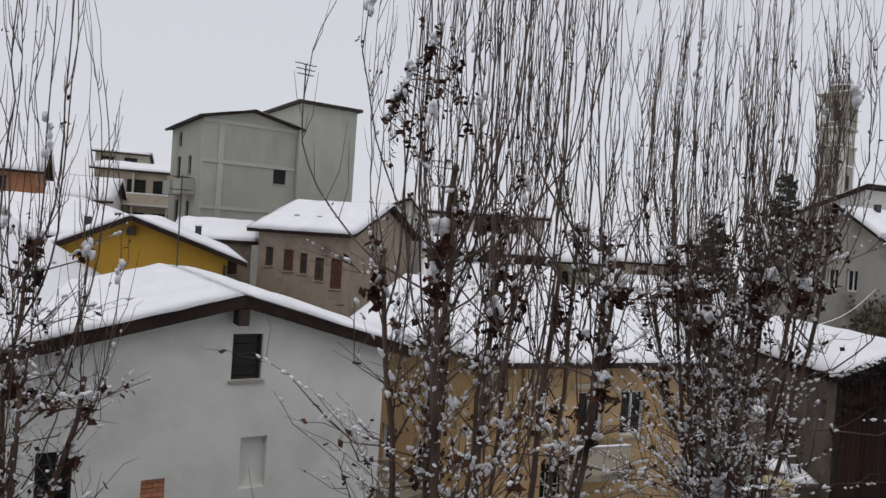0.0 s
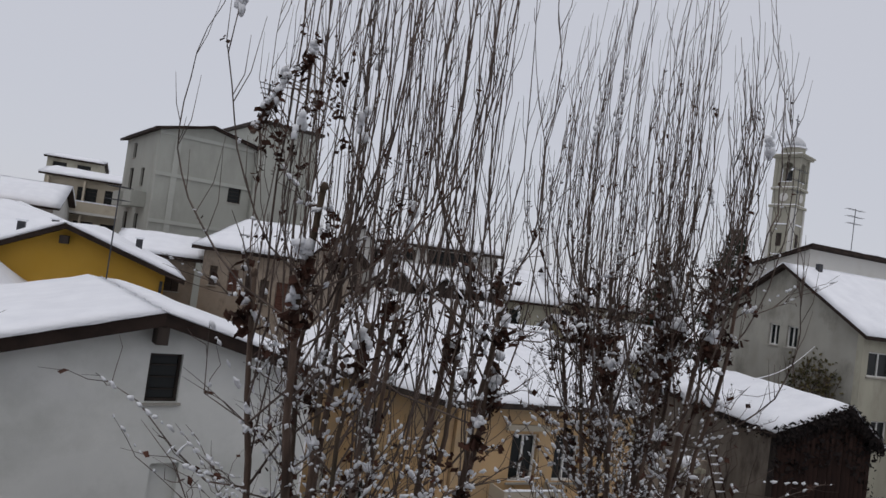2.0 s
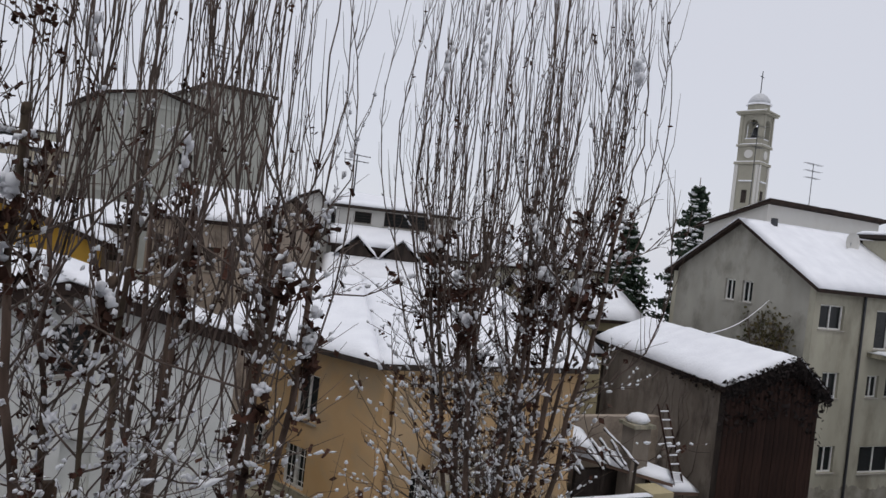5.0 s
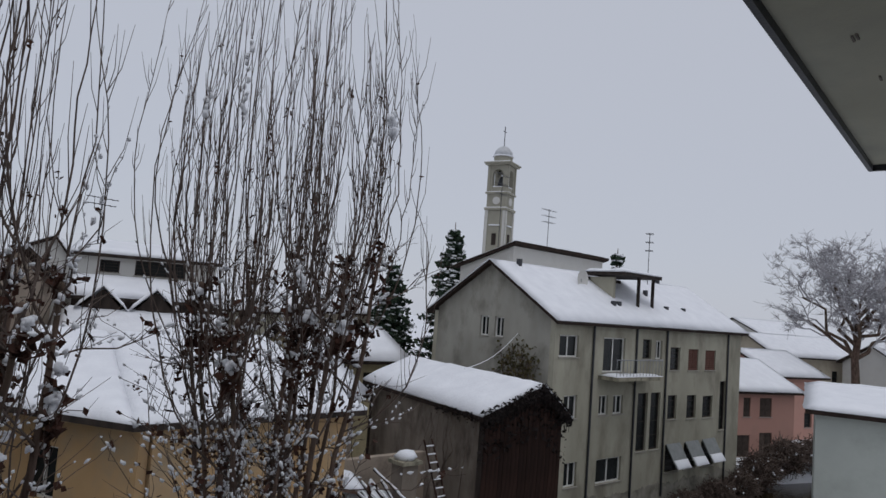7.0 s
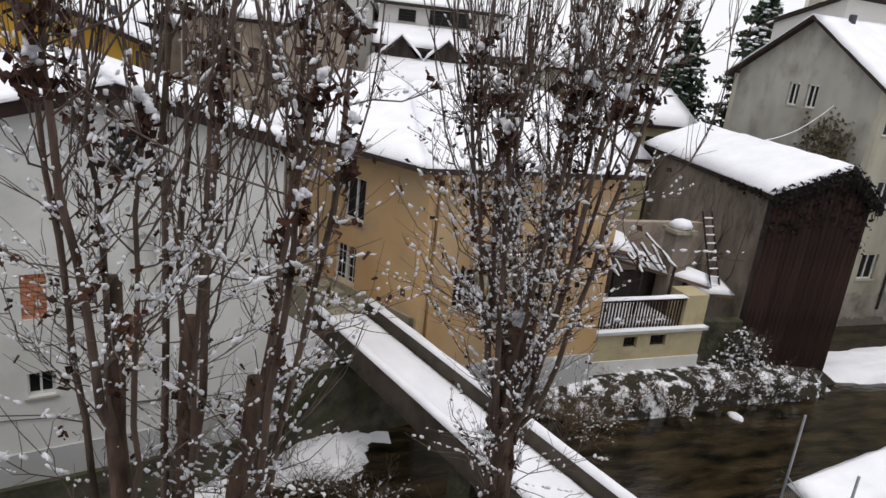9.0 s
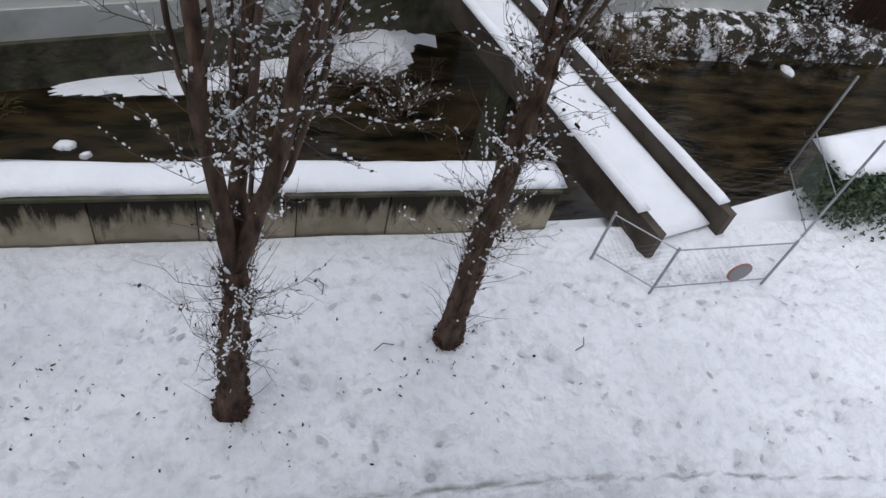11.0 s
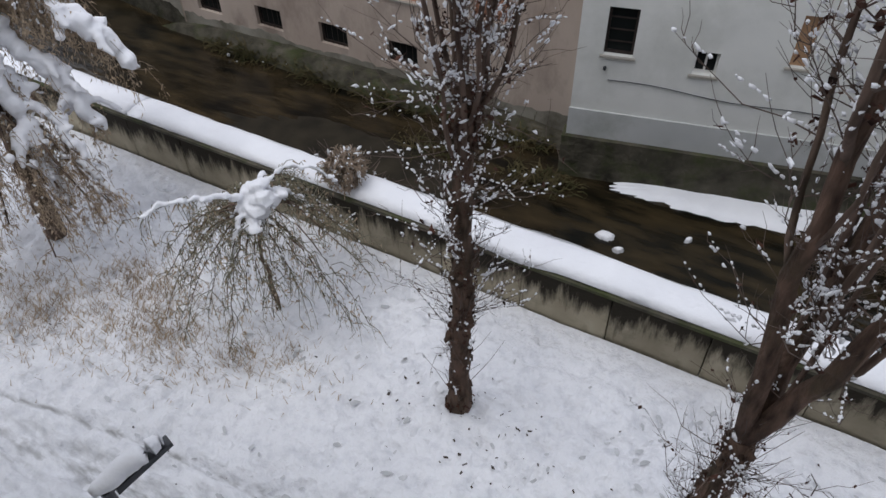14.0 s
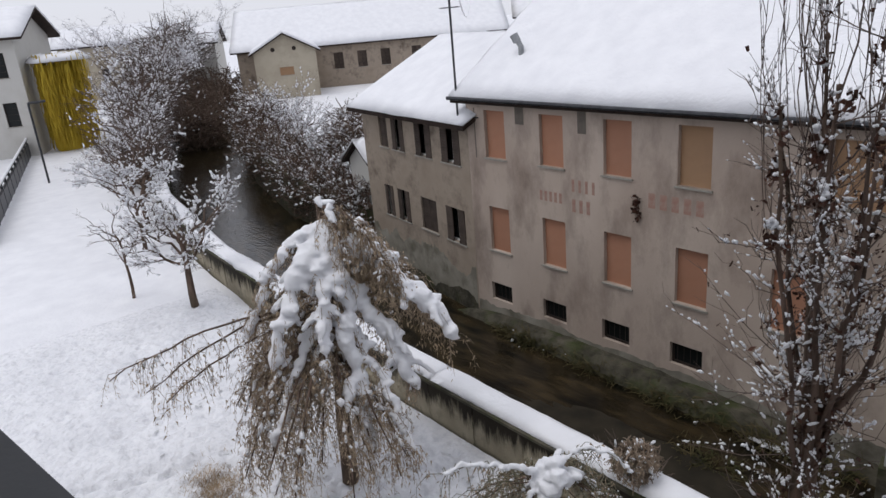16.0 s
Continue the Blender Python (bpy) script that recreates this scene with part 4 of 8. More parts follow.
# ---- white house with its gable to the canal ----
WA = math.degrees(math.atan2(14.224 - 13.507, 0.039 + 3.138))
WF = Frame(-4.3, 13.245, WA)
k = 1 / math.cos(radians(WA))
wu = lambda x: (x + 4.3) * k
white = gable_house("white_house", "white plastered house with a snowy gable roof and dark eaves", WF, wu(2.7), 7.2, -1.6, 5.02, 5.97, M["white_plaster"], ridge_along="v", apex=wu(-0.47) / wu(2.7),
                    front=[(wu(-3.72), 2.34, 0.58, 1.04, "dark"), (wu(-3.78), 0.41, 0.6, 1.03, "dark"), (wu(-2.02), 0.22, 0.46, 0.5, "sash"), (wu(-2.04), 1.82, 0.42, 0.88, "brick"),
                           (wu(-0.55), 4.49, 0.6, 0.92, "dark"), (wu(-0.34), 0.62, 0.32, 1.05, "tan"), (wu(-0.28), 2.3, 0.53, 1.04, "blind")], over=0.42, snow=0.17, fascia=0.24, seed=9)
part("plinth", fbox(Geo(), WF, -0.02, wu(2.7), -0.05, -0.003, -1.6, -0.93), M["grey_plinth"], white, "grey cement plinth")
part("foundation", fbox(Geo(), WF, -0.1, wu(2.9), -0.16, 0.3, -3.3, -1.604), M["moss_stone"], white, "dark mossy foundation")
part("purlin", fbox(Geo(), WF, wu(-0.57), wu(-0.37), -0.4, -0.003, 5.62, 5.95), M["dark_wood"], white, "dark purlin end under the ridge")
fp = part("flower_pot", fbox(Geo(), WF, wu(-3.64), wu(-3.3), -0.08, 0.1, 2.345, 2.5), M["terracotta"], white, "red flower box on the sill")
cab = Geo()
cpts = [WF(wu(-3.6) + 0.42 * i, -0.02, -0.15 + 0.04 * math.sin(i * 0.8) - 0.02 * i) for i in range(15)]
cab.tube(cpts, 0.012, 4)
part("cable", cab, M["metal_dark"], white, "thin dark cable across the wall")
part("outlet", Geo().tube([WF(wu(-3.7), -0.08, 0.12), WF(wu(-3.7), 0.05, 0.12)], 0.035, 8), M["metal_dark"], white)

wa_ = WF(wu(-0.47), 6.7, 0)
antenna((wa_.x, wa_.y), 6.1, 2.7, "television antenna on the white house's ridge", 2, 1.2, 0.32, 0.02)

# ---- ochre house beyond the bridge ----
och = thing("ochre_house", (7, 19, 0), "ochre plastered house with a snowy roof behind the bridge", "house")
O1, O2, O3 = Vector((4.05, 20.8, 0)), Vector((6.4, 16.0, 0)), Vector((12.2, 16.35, 0))
F1 = Frame(O1.x, O1.y, math.degrees(math.atan2(O2.y - O1.y, O2.x - O1.x)))
L1 = (O2 - O1).length
F2 = Frame(O2.x, O2.y, math.degrees(math.atan2(O3.y - O2.y, O3.x - O2.x)))
L2 = (O3 - O2).length
w1 = [(2.0, 2.45, 0.95, 1.25, "sash"), (1.75, 0.55, 1.0, 1.15, "barred"), (0.3, 0.7, 0.7, 1.1, "barred")]
w2 = [(0.95, 0.75, 0.75, 1.15, "barred"), (1.95, 2.5, 0.8, 1.25, "sash"), (3.3, 2.5, 0.8, 1.25, "sash")]
ow = part("wall", wall_geo(F1, 0, L1, -1.5, 4.5, [w[:4] for w in w1], 0.3), M["ochre_plaster"], och)
for w in w1:
    window(F1, *w, ow)
ow = part("wall", wall_geo(F2, 0.31, L2, -3.3, 4.5, [w[:4] for w in w2], 0.3), M["ochre_plaster"], och)
for w in w2:
    window(F2, *w, ow)
part("plinth", fbox(Geo(), F1, 0, L1 - 0.1, -0.06, -0.003, -1.5, 0.55), M["concrete"], och, "damp grey cement plinth")
part("plinth", fbox(Geo(), F2, 0.3, L2, -0.05, -0.003, -3.3, -0.9), M["grey_plinth"], och, "grey cement plinth")
rq = [O1 + Vector((-1.2, 0.5, 4.6)), O2 + Vector((-0.3, -0.45, 4.6)), O2 + Vector((1.6, 8, 5.9)), O1 + Vector((2.2, 6, 5.9))]
rr = part("roof", slab(rq, 0.14), M["dark_wood"], och)
part("roof_snow", snow_sheet(rq, 0.22, 0.35, 21, 0.0, 0.04, 0), M["snow"], rr, "thick white snow on the roof", smooth=True)
rq = [O2 + Vector((-0.3, -0.45, 4.602)), O3 + Vector((0.3, -0.45, 4.602)), O3 + Vector((1.6, 8, 5.9)), O2 + Vector((1.602, 8, 5.9))]
rr = part("roof", slab(rq, 0.14), M["dark_wood"], och)
part("roof_snow", snow_sheet(rq, 0.22, 0.35, 22, 0.0, 0.04, 0), M["snow"], rr, "thick white snow on the roof", smooth=True)
part("back_fill", Geo().box(6.9, 13.2, 23.2, 23.5, -0.6, 5.7), M["ochre_plaster"], och)
ob_ = part("balcony", fbox(Geo(), F2, 1.45, 3.15, -0.75, -0.004, 1.62, 1.78), M["concrete"], och, "small enclosed balcony")
part("balcony_panel", fbox(Geo(), F2, 1.45, 3.15, -0.75, -0.7, 1.784, 2.5), M["beige_plaster"], ob_, "pale balcony panel")
for u in (1.45, 3.1):
    part("balcony_side", fbox(Geo(), F2, u, u + 0.05, -0.699, -0.006, 1.784, 2.5), M["beige_plaster"], ob_)
part("balcony_snow", snow_sheet([F2(1.45, -0.77, 2.504), F2(3.15, -0.77, 2.504), F2(3.15, -0.68, 2.504), F2(1.45, -0.68, 2.504)], 0.06, 0.08, 4, 0.01, 0.02, 0), M["snow"], ob_, smooth=True)
part("lintel", fbox(Geo(), F2, 1.7, 3.0, -0.12, -0.004, 3.85, 4.0), M["beige_plaster"], och, "moulded lintel over the window")
ramp = thing("stair_ramp", (5.2, 17.6, 0), "grey stepped ramp with snow along the ochre wall", "steps")
for i in range(9):
    a, b = 0.5 + i * 0.5, 0.5 + (i + 1) * 0.5
    part("step", fbox(Geo(), F1, a, b - 0.01, -1.1, -0.07, -1.2, 0.62 - 0.085 * i), M["concrete"], ramp)

# ---- terrace house by the water ----
terr = thing("terrace_house", (14.4, 17, -2), "low pale yellow terrace house with snowy ledges", "house")
QF = Frame(12.25, 16.62, 1.0)
tw = [(1.2, -0.95, 0.5, 0.36, "grille"), (2.2, -0.95, 0.6, 0.38, "grille")]
qw = part("wall", wall_geo(QF, 0, 4.2, -3.3, -0.45, [w[:4] for w in tw], 0.3), M["pale_yellow"], terr)
for w in tw:
    window(QF, *w, qw)
part("plinth", fbox(Geo(), QF, 0, 4.2, -0.05, -0.003, -3.3, -1.35), M["white_plaster"], terr, "whitewashed plinth")
part("side_wall", fbox(Geo(), QF, 3.9, 4.2, 0.302, 3.0, -3.3, -0.45), M["pale_yellow"], terr)
lg = part("ledge", fbox(Geo(), QF, -0.05, 4.3, -0.12, 3.0, -0.446, -0.36), M["grey_plinth"], terr)
part("ledge_snow", snow_sheet([QF(0, -0.12, -0.36), QF(4.3, -0.12, -0.36), QF(4.3, 0.1, -0.36), QF(0, 0.1, -0.36)], 0.08, 0.15, 3, 0.03, 0.02, 0), M["snow"], lg, smooth=True)
part("pier", fbox(Geo(), QF, 3.35, 4.2, 0.05, 0.9, -0.356, 0.7), M["pale_yellow"], terr, "pale yellow pier")
for i in range(27):
    u = 0.1 + i * 0.12
    part("slat", fbox(Geo(), QF, u, u + 0.05, 0.1, 0.13, -0.34, 0.55), M["plank"], terr)
tr = part("top_rail", fbox(Geo(), QF, 0.02, 3.34, 0.05, 0.18, 0.555, 0.63), M["plank"], terr)
part("rail_snow", snow_sheet([QF(0, 0.0, 0.63), QF(3.34, 0.0, 0.63), QF(3.34, 0.22, 0.63), QF(0, 0.22, 0.63)], 0.1, 0.12, 5, 0.03, 0.03, 0), M["snow"], tr, smooth=True)
part("terrace_snow", snow_sheet([QF(0.05, 0.3, -0.35), QF(3.3, 0.3, -0.35), QF(3.3, 2.9, -0.35), QF(0.05, 2.9, -0.35)], 0.15, 0.25, 6, 0.02, 0.05, 0), M["snow"], lg, smooth=True)
chim = thing("chimney_stack", (16.0, 18.2, 0.3), "square plastered chimney with a snow cap", "chimney")
part("shaft", Geo().box(15.65, 16.3, 17.9, 18.5, -0.4, 2.35), M["shed_plaster"], chim)
part("cap", Geo().box(15.55, 16.4, 17.8, 18.6, 2.36, 2.48), M["concrete"], chim)
cs = Geo().blob((15.98, 18.2, 2.6), 0.42, 0.4, 0.2, random.Random(2), 0.1)
part("cap_snow", cs, M["snow"], chim, smooth=True)
lean = thing("lean_to_roof", (15.6, 18.3, 0.4), "small tiled lean-to roof under snow", "roof")
for q, s in (([(13.9, 18.9, 1.3), (16.9, 17.3, 0.75), (17.3, 18.0, 0.95), (14.3, 19.7, 1.55)], 7), ([(16.9, 17.9, 0.3), (18.3, 17.6, 0.3), (18.4, 18.6, 0.6), (17.0, 18.9, 0.6)], 8), ([(12.6, 18.6, 2.0), (14.6, 18.4, 1.5), (14.9, 19.6, 1.8), (12.8, 19.9, 2.3)], 12)):
    rr = part("roof_plate", slab(q, 0.1), M["roof_tile"], lean)
    part("roof_snow", snow_sheet(q, 0.16, 0.2, s, 0.06, 0.05), M["snow"], rr, smooth=True)
part("back_wall", Geo().box(13.0, 18.4, 19.9, 20.2, -1.4, 2.2), M["old_plaster"], lean)
part("lean_wall", Geo().box(14.2, 17.2, 18.75, 18.9, -1.4, 0.8), M["dark_wood"], lean)
pergola = thing("pergola", (14.8, 18.0, -0.3), "tumbledown pergola of dark poles under snow", "pergola")
rng = random.Random(55)
for i in range(9):
    p = Vector((13.0 + 0.32 * i + rng.gauss(0, 0.1), 17.5 + rng.gauss(0, 0.15), 1.25 + rng.gauss(0, 0.12)))
    q = p + Vector((rng.gauss(0.3, 0.3), 1.7, rng.gauss(0.35, 0.15)))
    bm_ = part("pole", Geo().tube([p, p.lerp(q, 0.5) + Vector((0, 0, rng.gauss(0, 0.05))), q], 0.035, 5), M["dark_wood"], pergola)
    part("pole_snow", Geo().tube([p.lerp(q, k / 6) + Vector((rng.gauss(0, 0.012), 0, 0.05)) for k in range(7)], [rng.uniform(0.025, 0.055) for _ in range(7)], 6), M["snow"], bm_, smooth=True)
for x_ in (12.9, 14.3, 15.5):
    part("post", Geo().tube([(x_, 17.55, -0.35), (x_ + 0.05, 17.55, 1.35)], 0.05, 6), M["dark_wood"], pergola)
ladder = thing("ladder", (17.6, 17.7, 0.4), "old wooden ladder dusted with snow leaning on the shed", "ladder")
la, lb = Vector((17.75, 17.9, 0.35)), Vector((17.55, 18.9, 2.9))
for o in (-0.2, 0.2):
    part("rail", Geo().tube([la + Vector((o, 0.05 * o, 0)), lb + Vector((o, 0.05 * o, 0))], 0.035, 6), M["plank"], ladder)
for i in range(9):
    p = la.lerp(lb, (i + 0.7) / 9.5)
    rg = part("rung", Geo().tube([p + Vector((-0.2, 0, 0)), p + Vector((0.2, 0, 0))], 0.028, 5), M["snow"], ladder, "rung under snow")

# ---- dark timber shed by the water ----
SF = Frame(18.6, 17.2, -12)
shed = gable_house("timber_shed", "tall dark weathered timber shed with a thick snow roof", SF, 3.45, 9.5, -3.4, 3.9, 4.85, M["dark_wood"], ridge_along="v", apex=0.68, over=0.28, snow=0.34, seed=31, category="shed", left_wall=M["shed_plaster"])
rng = random.Random(44)
for k in range(20):
    u = 0.0 + k * 0.1725
    h = 3.9 + 0.95 * (u / 2.35 if u < 2.35 else (3.45 - u) / 1.1)
    part("plank", fbox(Geo(), SF, u + 0.006, u + 0.166, -0.045 - 0.012 * rng.random(), -0.004, -3.3 + rng.uniform(0, 0.3), h - 0.06), M["plank"], shed)
fr_ = Geo()
for k in range(420):  # a fringe of icicles and dead vine under the eaves
    u = rng.uniform(-0.2, 3.6)
    h = 3.9 + 0.95 * (u / 2.35 if u < 2.35 else (3.45 - u) / 1.1)
    p = SF(u, -0.29 - rng.random() * 0.09, h + rng.uniform(0.0, 0.2))
    fr_.tube([p, p + Vector((rng.gauss(0, 0.03), 0, -rng.uniform(0.08, 0.4) * (1.5 if rng.random() < 0.15 else 1)))], [0.022, 0.006], 4, False)
for k in range(2600):  # creeper leaves hanging from the eaves and thinning out down the boards
    u = rng.uniform(-0.25, 3.65)
    h = 3.9 + 0.95 * (u / 2.35 if u < 2.35 else (3.45 - u) / 1.1)
    d_ = abs(rng.gauss(0, 0.24)) if k % 5 else rng.uniform(0, 1.5)
    fr_.leaf(SF(u, -0.07 - rng.random() * (0.34 if d_ < 0.4 else 0.05), h + 0.3 - d_ * 1.3), rng.uniform(0.04, 0.1), rng)
SL = SF.side_left(9.5)
for k in range(500):
    u = rng.uniform(6.5, 9.7)
    fr_.leaf(SL(u, -0.05 - rng.random() * 0.3, 3.98 - abs(rng.gauss(0, 0.14))), rng.uniform(0.03, 0.08), rng)
tagged(part("vine_fringe", fr_, M["black_leaf"], shed, "dark hanging vine under the eaves"), kind="stuff")
for k in range(9):  # bare creeper stems on the side wall
    u0, z0_ = rng.uniform(5.0, 9.2), -0.4
    vs = [SL(u0 + rng.gauss(0, 0.15) + 0.1 * i, -0.02, z0_ + 0.55 * i) for i in range(8)]
    part("creeper_stem", Geo().tube(vs, [0.018 - 0.0018 * i for i in range(8)], 4), M["twig"], shed, "bare creeper stem")

# ---- grey house with the balcony ----
GF = Frame(26.9, 20.9, 0)
gw = [(0.35, 5.69, 1.5, 1.05, "sash"), (3.95, 4.95, 1.95, 1.75, "sash"), (7.6, 5.65, 0.85, 1.05, "dark"), (8.9, 5.65, 0.7, 1.0, "sash"), (10.5, 5.02, 1.1, 1.3, "dark"), (12.55, 5.0, 1.2, 1.25, "red"), (14.6, 5.0, 1.3, 1.2, "red"),
      (0.94, 2.75, 1.05, 1.1, "sash"), (3.8, 2.8, 0.8, 0.98, "sash"), (5.05, 2.8, 0.9, 0.95, "sash"), (7.35, 0.7, 1.0, 3.1, "dark"), (8.65, 0.7, 1.0, 3.1, "dark"), (10.45, 2.25, 1.0, 1.35, "dark"), (12.6, 2.2, 1.1, 1.35, "dark"), (14.5, 2.15, 1.25, 1.3, "dark"),
      (10.4, -0.7, 1.5, 1.55, "dark"), (12.5, -0.7, 1.5, 1.5, "dark"), (14.55, -0.75, 1.5, 1.5, "dark"), (3.85, -0.62, 2.2, 1.22, "sash"), (1.25, -0.5, 1.0, 1.15, "sash"), (16.65, 1.3, 0.8, 3.0, "dark")]
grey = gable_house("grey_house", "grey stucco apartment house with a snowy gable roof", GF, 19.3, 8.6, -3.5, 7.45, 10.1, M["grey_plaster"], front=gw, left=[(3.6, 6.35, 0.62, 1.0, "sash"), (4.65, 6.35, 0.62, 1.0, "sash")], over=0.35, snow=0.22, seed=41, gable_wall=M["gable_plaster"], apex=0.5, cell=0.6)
part("cement_coat", ragged_band(GF, 19.3, -3.5, -1.25, 0.5, 0.008, 21), M["cement_coat"], grey, "mottled cement at the facade's foot")
part("moss_band", ragged_band(GF, 19.3, -3.5, -2.4, 0.5, 0.02, 24), M["stain"], grey, "damp dark foot of the facade")
for u in (3.0, 6.88, 10.0, 17.4):
    part("downpipe", Geo().tube([GF(u, -0.08, -1.9), GF(u, -0.08, 7.3)], 0.06, 7), M["metal_dark"], grey, "dark downpipe")
bal = part("balcony", fbox(Geo(), GF, 3.6, 7.9, -1.1, -0.004, 4.62, 4.8), M["concrete"], grey, "concrete balcony slab")
part("balcony_snow", snow_sheet([GF(3.6, -1.1, 4.8), GF(7.9, -1.1, 4.8), GF(7.9, -0.05, 4.8), GF(3.6, -0.05, 4.8)], 0.12, 0.3, 4, 0.03, 0.04, 0), M["snow"], bal, smooth=True)
for u in np.linspace(3.65, 7.85, 15):
    p = GF(float(u), -1.05, 0)
    part("baluster", Geo().tube([(p.x, p.y, 4.8), (p.x, p.y, 5.65)], 0.018, 4), M["metal_grey"], bal)
part("handrail", Geo().tube([GF(3.6, -1.05, 5.66), GF(7.9, -1.05, 5.66)], 0.03, 5), M["metal_grey"], bal)
for u in (10.4, 12.5, 14.55):
    part("awning", Geo().hexa([GF(u, -0.75, -0.35), GF(u + 1.5, -0.75, -0.35), GF(u + 1.5, -0.04, 0.86), GF(u, -0.04, 0.86), GF(u, -0.79, -0.32), GF(u + 1.5, -0.79, -0.32), GF(u + 1.5, -0.08, 0.9), GF(u, -0.08, 0.9)]), M["frame_grey"], grey, "grey canvas awning")
for u in (10.4, 12.5, 14.55):
    part("awning_snow", snow_sheet([GF(u, -0.86, -0.36), GF(u + 1.5, -0.86, -0.36), GF(u + 1.5, -0.58, 0.06), GF(u, -0.58, 0.06)], 0.1, 0.15, u, 0.03, 0.03, 0.0), M["snow"], grey, "snow slipped to the awning's edge", smooth=True)
GL = GF.side_left(8.6)
gv, gvs, rng = Geo(), Geo(), random.Random(88)
for k in range(26):  # dry creeper on the gable
    p = Vector((6.3 + rng.gauss(0, 0.5), 2.2))
    run = []
    for i in range(9):
        run.append(GL(min(8.4, p.x), -0.03, p.y))
        p += Vector((rng.gauss(0.02, 0.22), rng.uniform(0.25, 0.6)))
    gv.tube(run, [0.035 - 0.003 * i for i in range(9)], 3, False)
    for q in run[3:]:
        for _ in range(5):
            gvs.leaf(q + Vector((-0.03, rng.gauss(0, 0.2), rng.gauss(0, 0.2))), rng.uniform(0.05, 0.11), rng)
tagged(part("creeper", gv, M["twig"], grey, "bare creeper stems on the gable"), kind="stuff")
tagged(part("creeper_leaves", gvs, M["weed"], grey, "dry creeper leaves"), kind="stuff")
dm = thing("roof_terrace", (35.6, 23.5, 8.2), "roof terrace dormer with posts and a snowy flat roof", "dormer")
part("back", fbox(Geo(), GF, 7.0, 10.0, 3.2, 3.45, 8.0, 10.0), M["dark_wood"], dm)
part("side", fbox(Geo(), GF, 6.9, 7.1, 1.6, 3.19, 7.7, 10.0), M["grey_plaster"], dm)
for u in (8.5, 10.0):
    part("post", fbox(Geo(), GF, u, u + 0.14, 1.0, 1.14, 7.9, 10.1), M["dark_wood"], dm)
dr = part("flat_roof", fbox(Geo(), GF, 6.6, 10.4, 0.7, 3.6, 10.104, 10.28), M["dark_wood"], dm)
part("roof_snow", snow_sheet([GF(6.6, 0.7, 10.28), GF(10.4, 0.7, 10.28), GF(10.4, 3.6, 10.28), GF(6.6, 3.6, 10.28)], 0.2, 0.3, 14), M["snow"], dr, smooth=True)
for u, v, z in ((1.2, 3.6, 9.9), (6.0, 0.9, 8.1), (6.5, 0.9, 8.1), (11.2, 2.2, 9.0), (11.6, 1.0, 8.1), (13.6, 1.0, 8.1), (15.5, 4.0, 10.2)):
    fl_ = thing("roof_vent", GF(u, v, z), "small dark vent on the snowy roof", "vent", "vents on the grey house roof")
    part("stack", fbox(Geo(), GF, u, u + 0.22, v, v + 0.22, z - 0.5, z + 0.55), M["metal_dark"], fl_)
dish = thing("satellite_dish", GF(5.4, 3.0, 9.2), "pale round satellite dish on the roof", "dish")
dg = Geo()
dc = GF(5.4, 2.6, 9.75)
dg.v.append(tuple(dc + Vector((0, 0.12, 0))))
for i in range(1, 4):
    for k in range(14):
        t = 2 * math.pi * k / 14
        dg.v.append(tuple(dc + Vector((math.cos(t) * 0.17 * i, 0.12 - 0.0135 * i * i, math.sin(t) * 0.17 * i))))
for k in range(14):
    n = (k + 1) % 14
    dg.f.append((0, 1 + k, 1 + n))
    for i in range(2):
        dg.f.append((1 + i * 14 + k, 1 + (i + 1) * 14 + k, 1 + (i + 1) * 14 + n, 1 + i * 14 + n))
part("bowl", dg, M["pale_plaster"], dish)
part("arm", Geo().tube([dc + Vector((0, 0.1, 0)), dc + Vector((0, 0.25, -0.9))], 0.03, 6), M["metal_grey"], dish)
PF_ = Frame(34.1, 30.4, 3)
pent = thing("penthouse", PF_(5, 2, -1.4), "pale upper storey behind the ridge with a dark roof edge", "house")
pw = part("wall", wall_geo(PF_, 0, 10.6, -1.4, 12.0, [(8.9, 10.35, 0.9, 0.7)], 0.3), M["pale_plaster"], pent)
window(PF_, 8.9, 10.35, 0.9, 0.7, "dark", pw)
PL_ = PF_.side_left(4.6)
part("side_wall", wall_geo(PL_, 0, 4.29, -1.4, lambda u: 10.6 + 1.4 * u / 4.3), M["pale_plaster"], pent)
pq = [PF_(-0.3, -0.35, 12.2), PF_(10.9, -0.35, 12.2), PF_(10.9, 5.0, 10.6), PF_(-0.3, 5.0, 10.6)]
pr_ = part("roof", slab(pq, 0.2), M["eave_wood"], pent, "dark roof edge")
part("roof_snow", snow_sheet(pq, 0.08, 0.5, 47), M["snow"], pr_, smooth=True)
antenna((34.2, 31.9), 11.8, 5.0, "tall television antenna on the roof", 3, 0.3, 1.0, 0.025)
antenna((39.6, 32.2), 11.8, 3.4, "television antenna on the roof", 3, 0.1, 0.9, 0.025)
antenna((40.5, 24.5), 9.2, 4.2, "thin antenna on the roof", 3, 0.5, 0.5, 0.022)
wire = thing("overhead_cable", (22, 24, 6), "thin overhead cable slung between houses", "cable")
part("cable", Geo().tube([Vector((20.7, 20.5, 5.2)).lerp(Vector((26.85, 23.2, 6.6)), i / 8) - Vector((0, 0, 0.3 * math.sin(math.pi * i / 8))) for i in range(9)], 0.016, 4), M["snow"], wire)

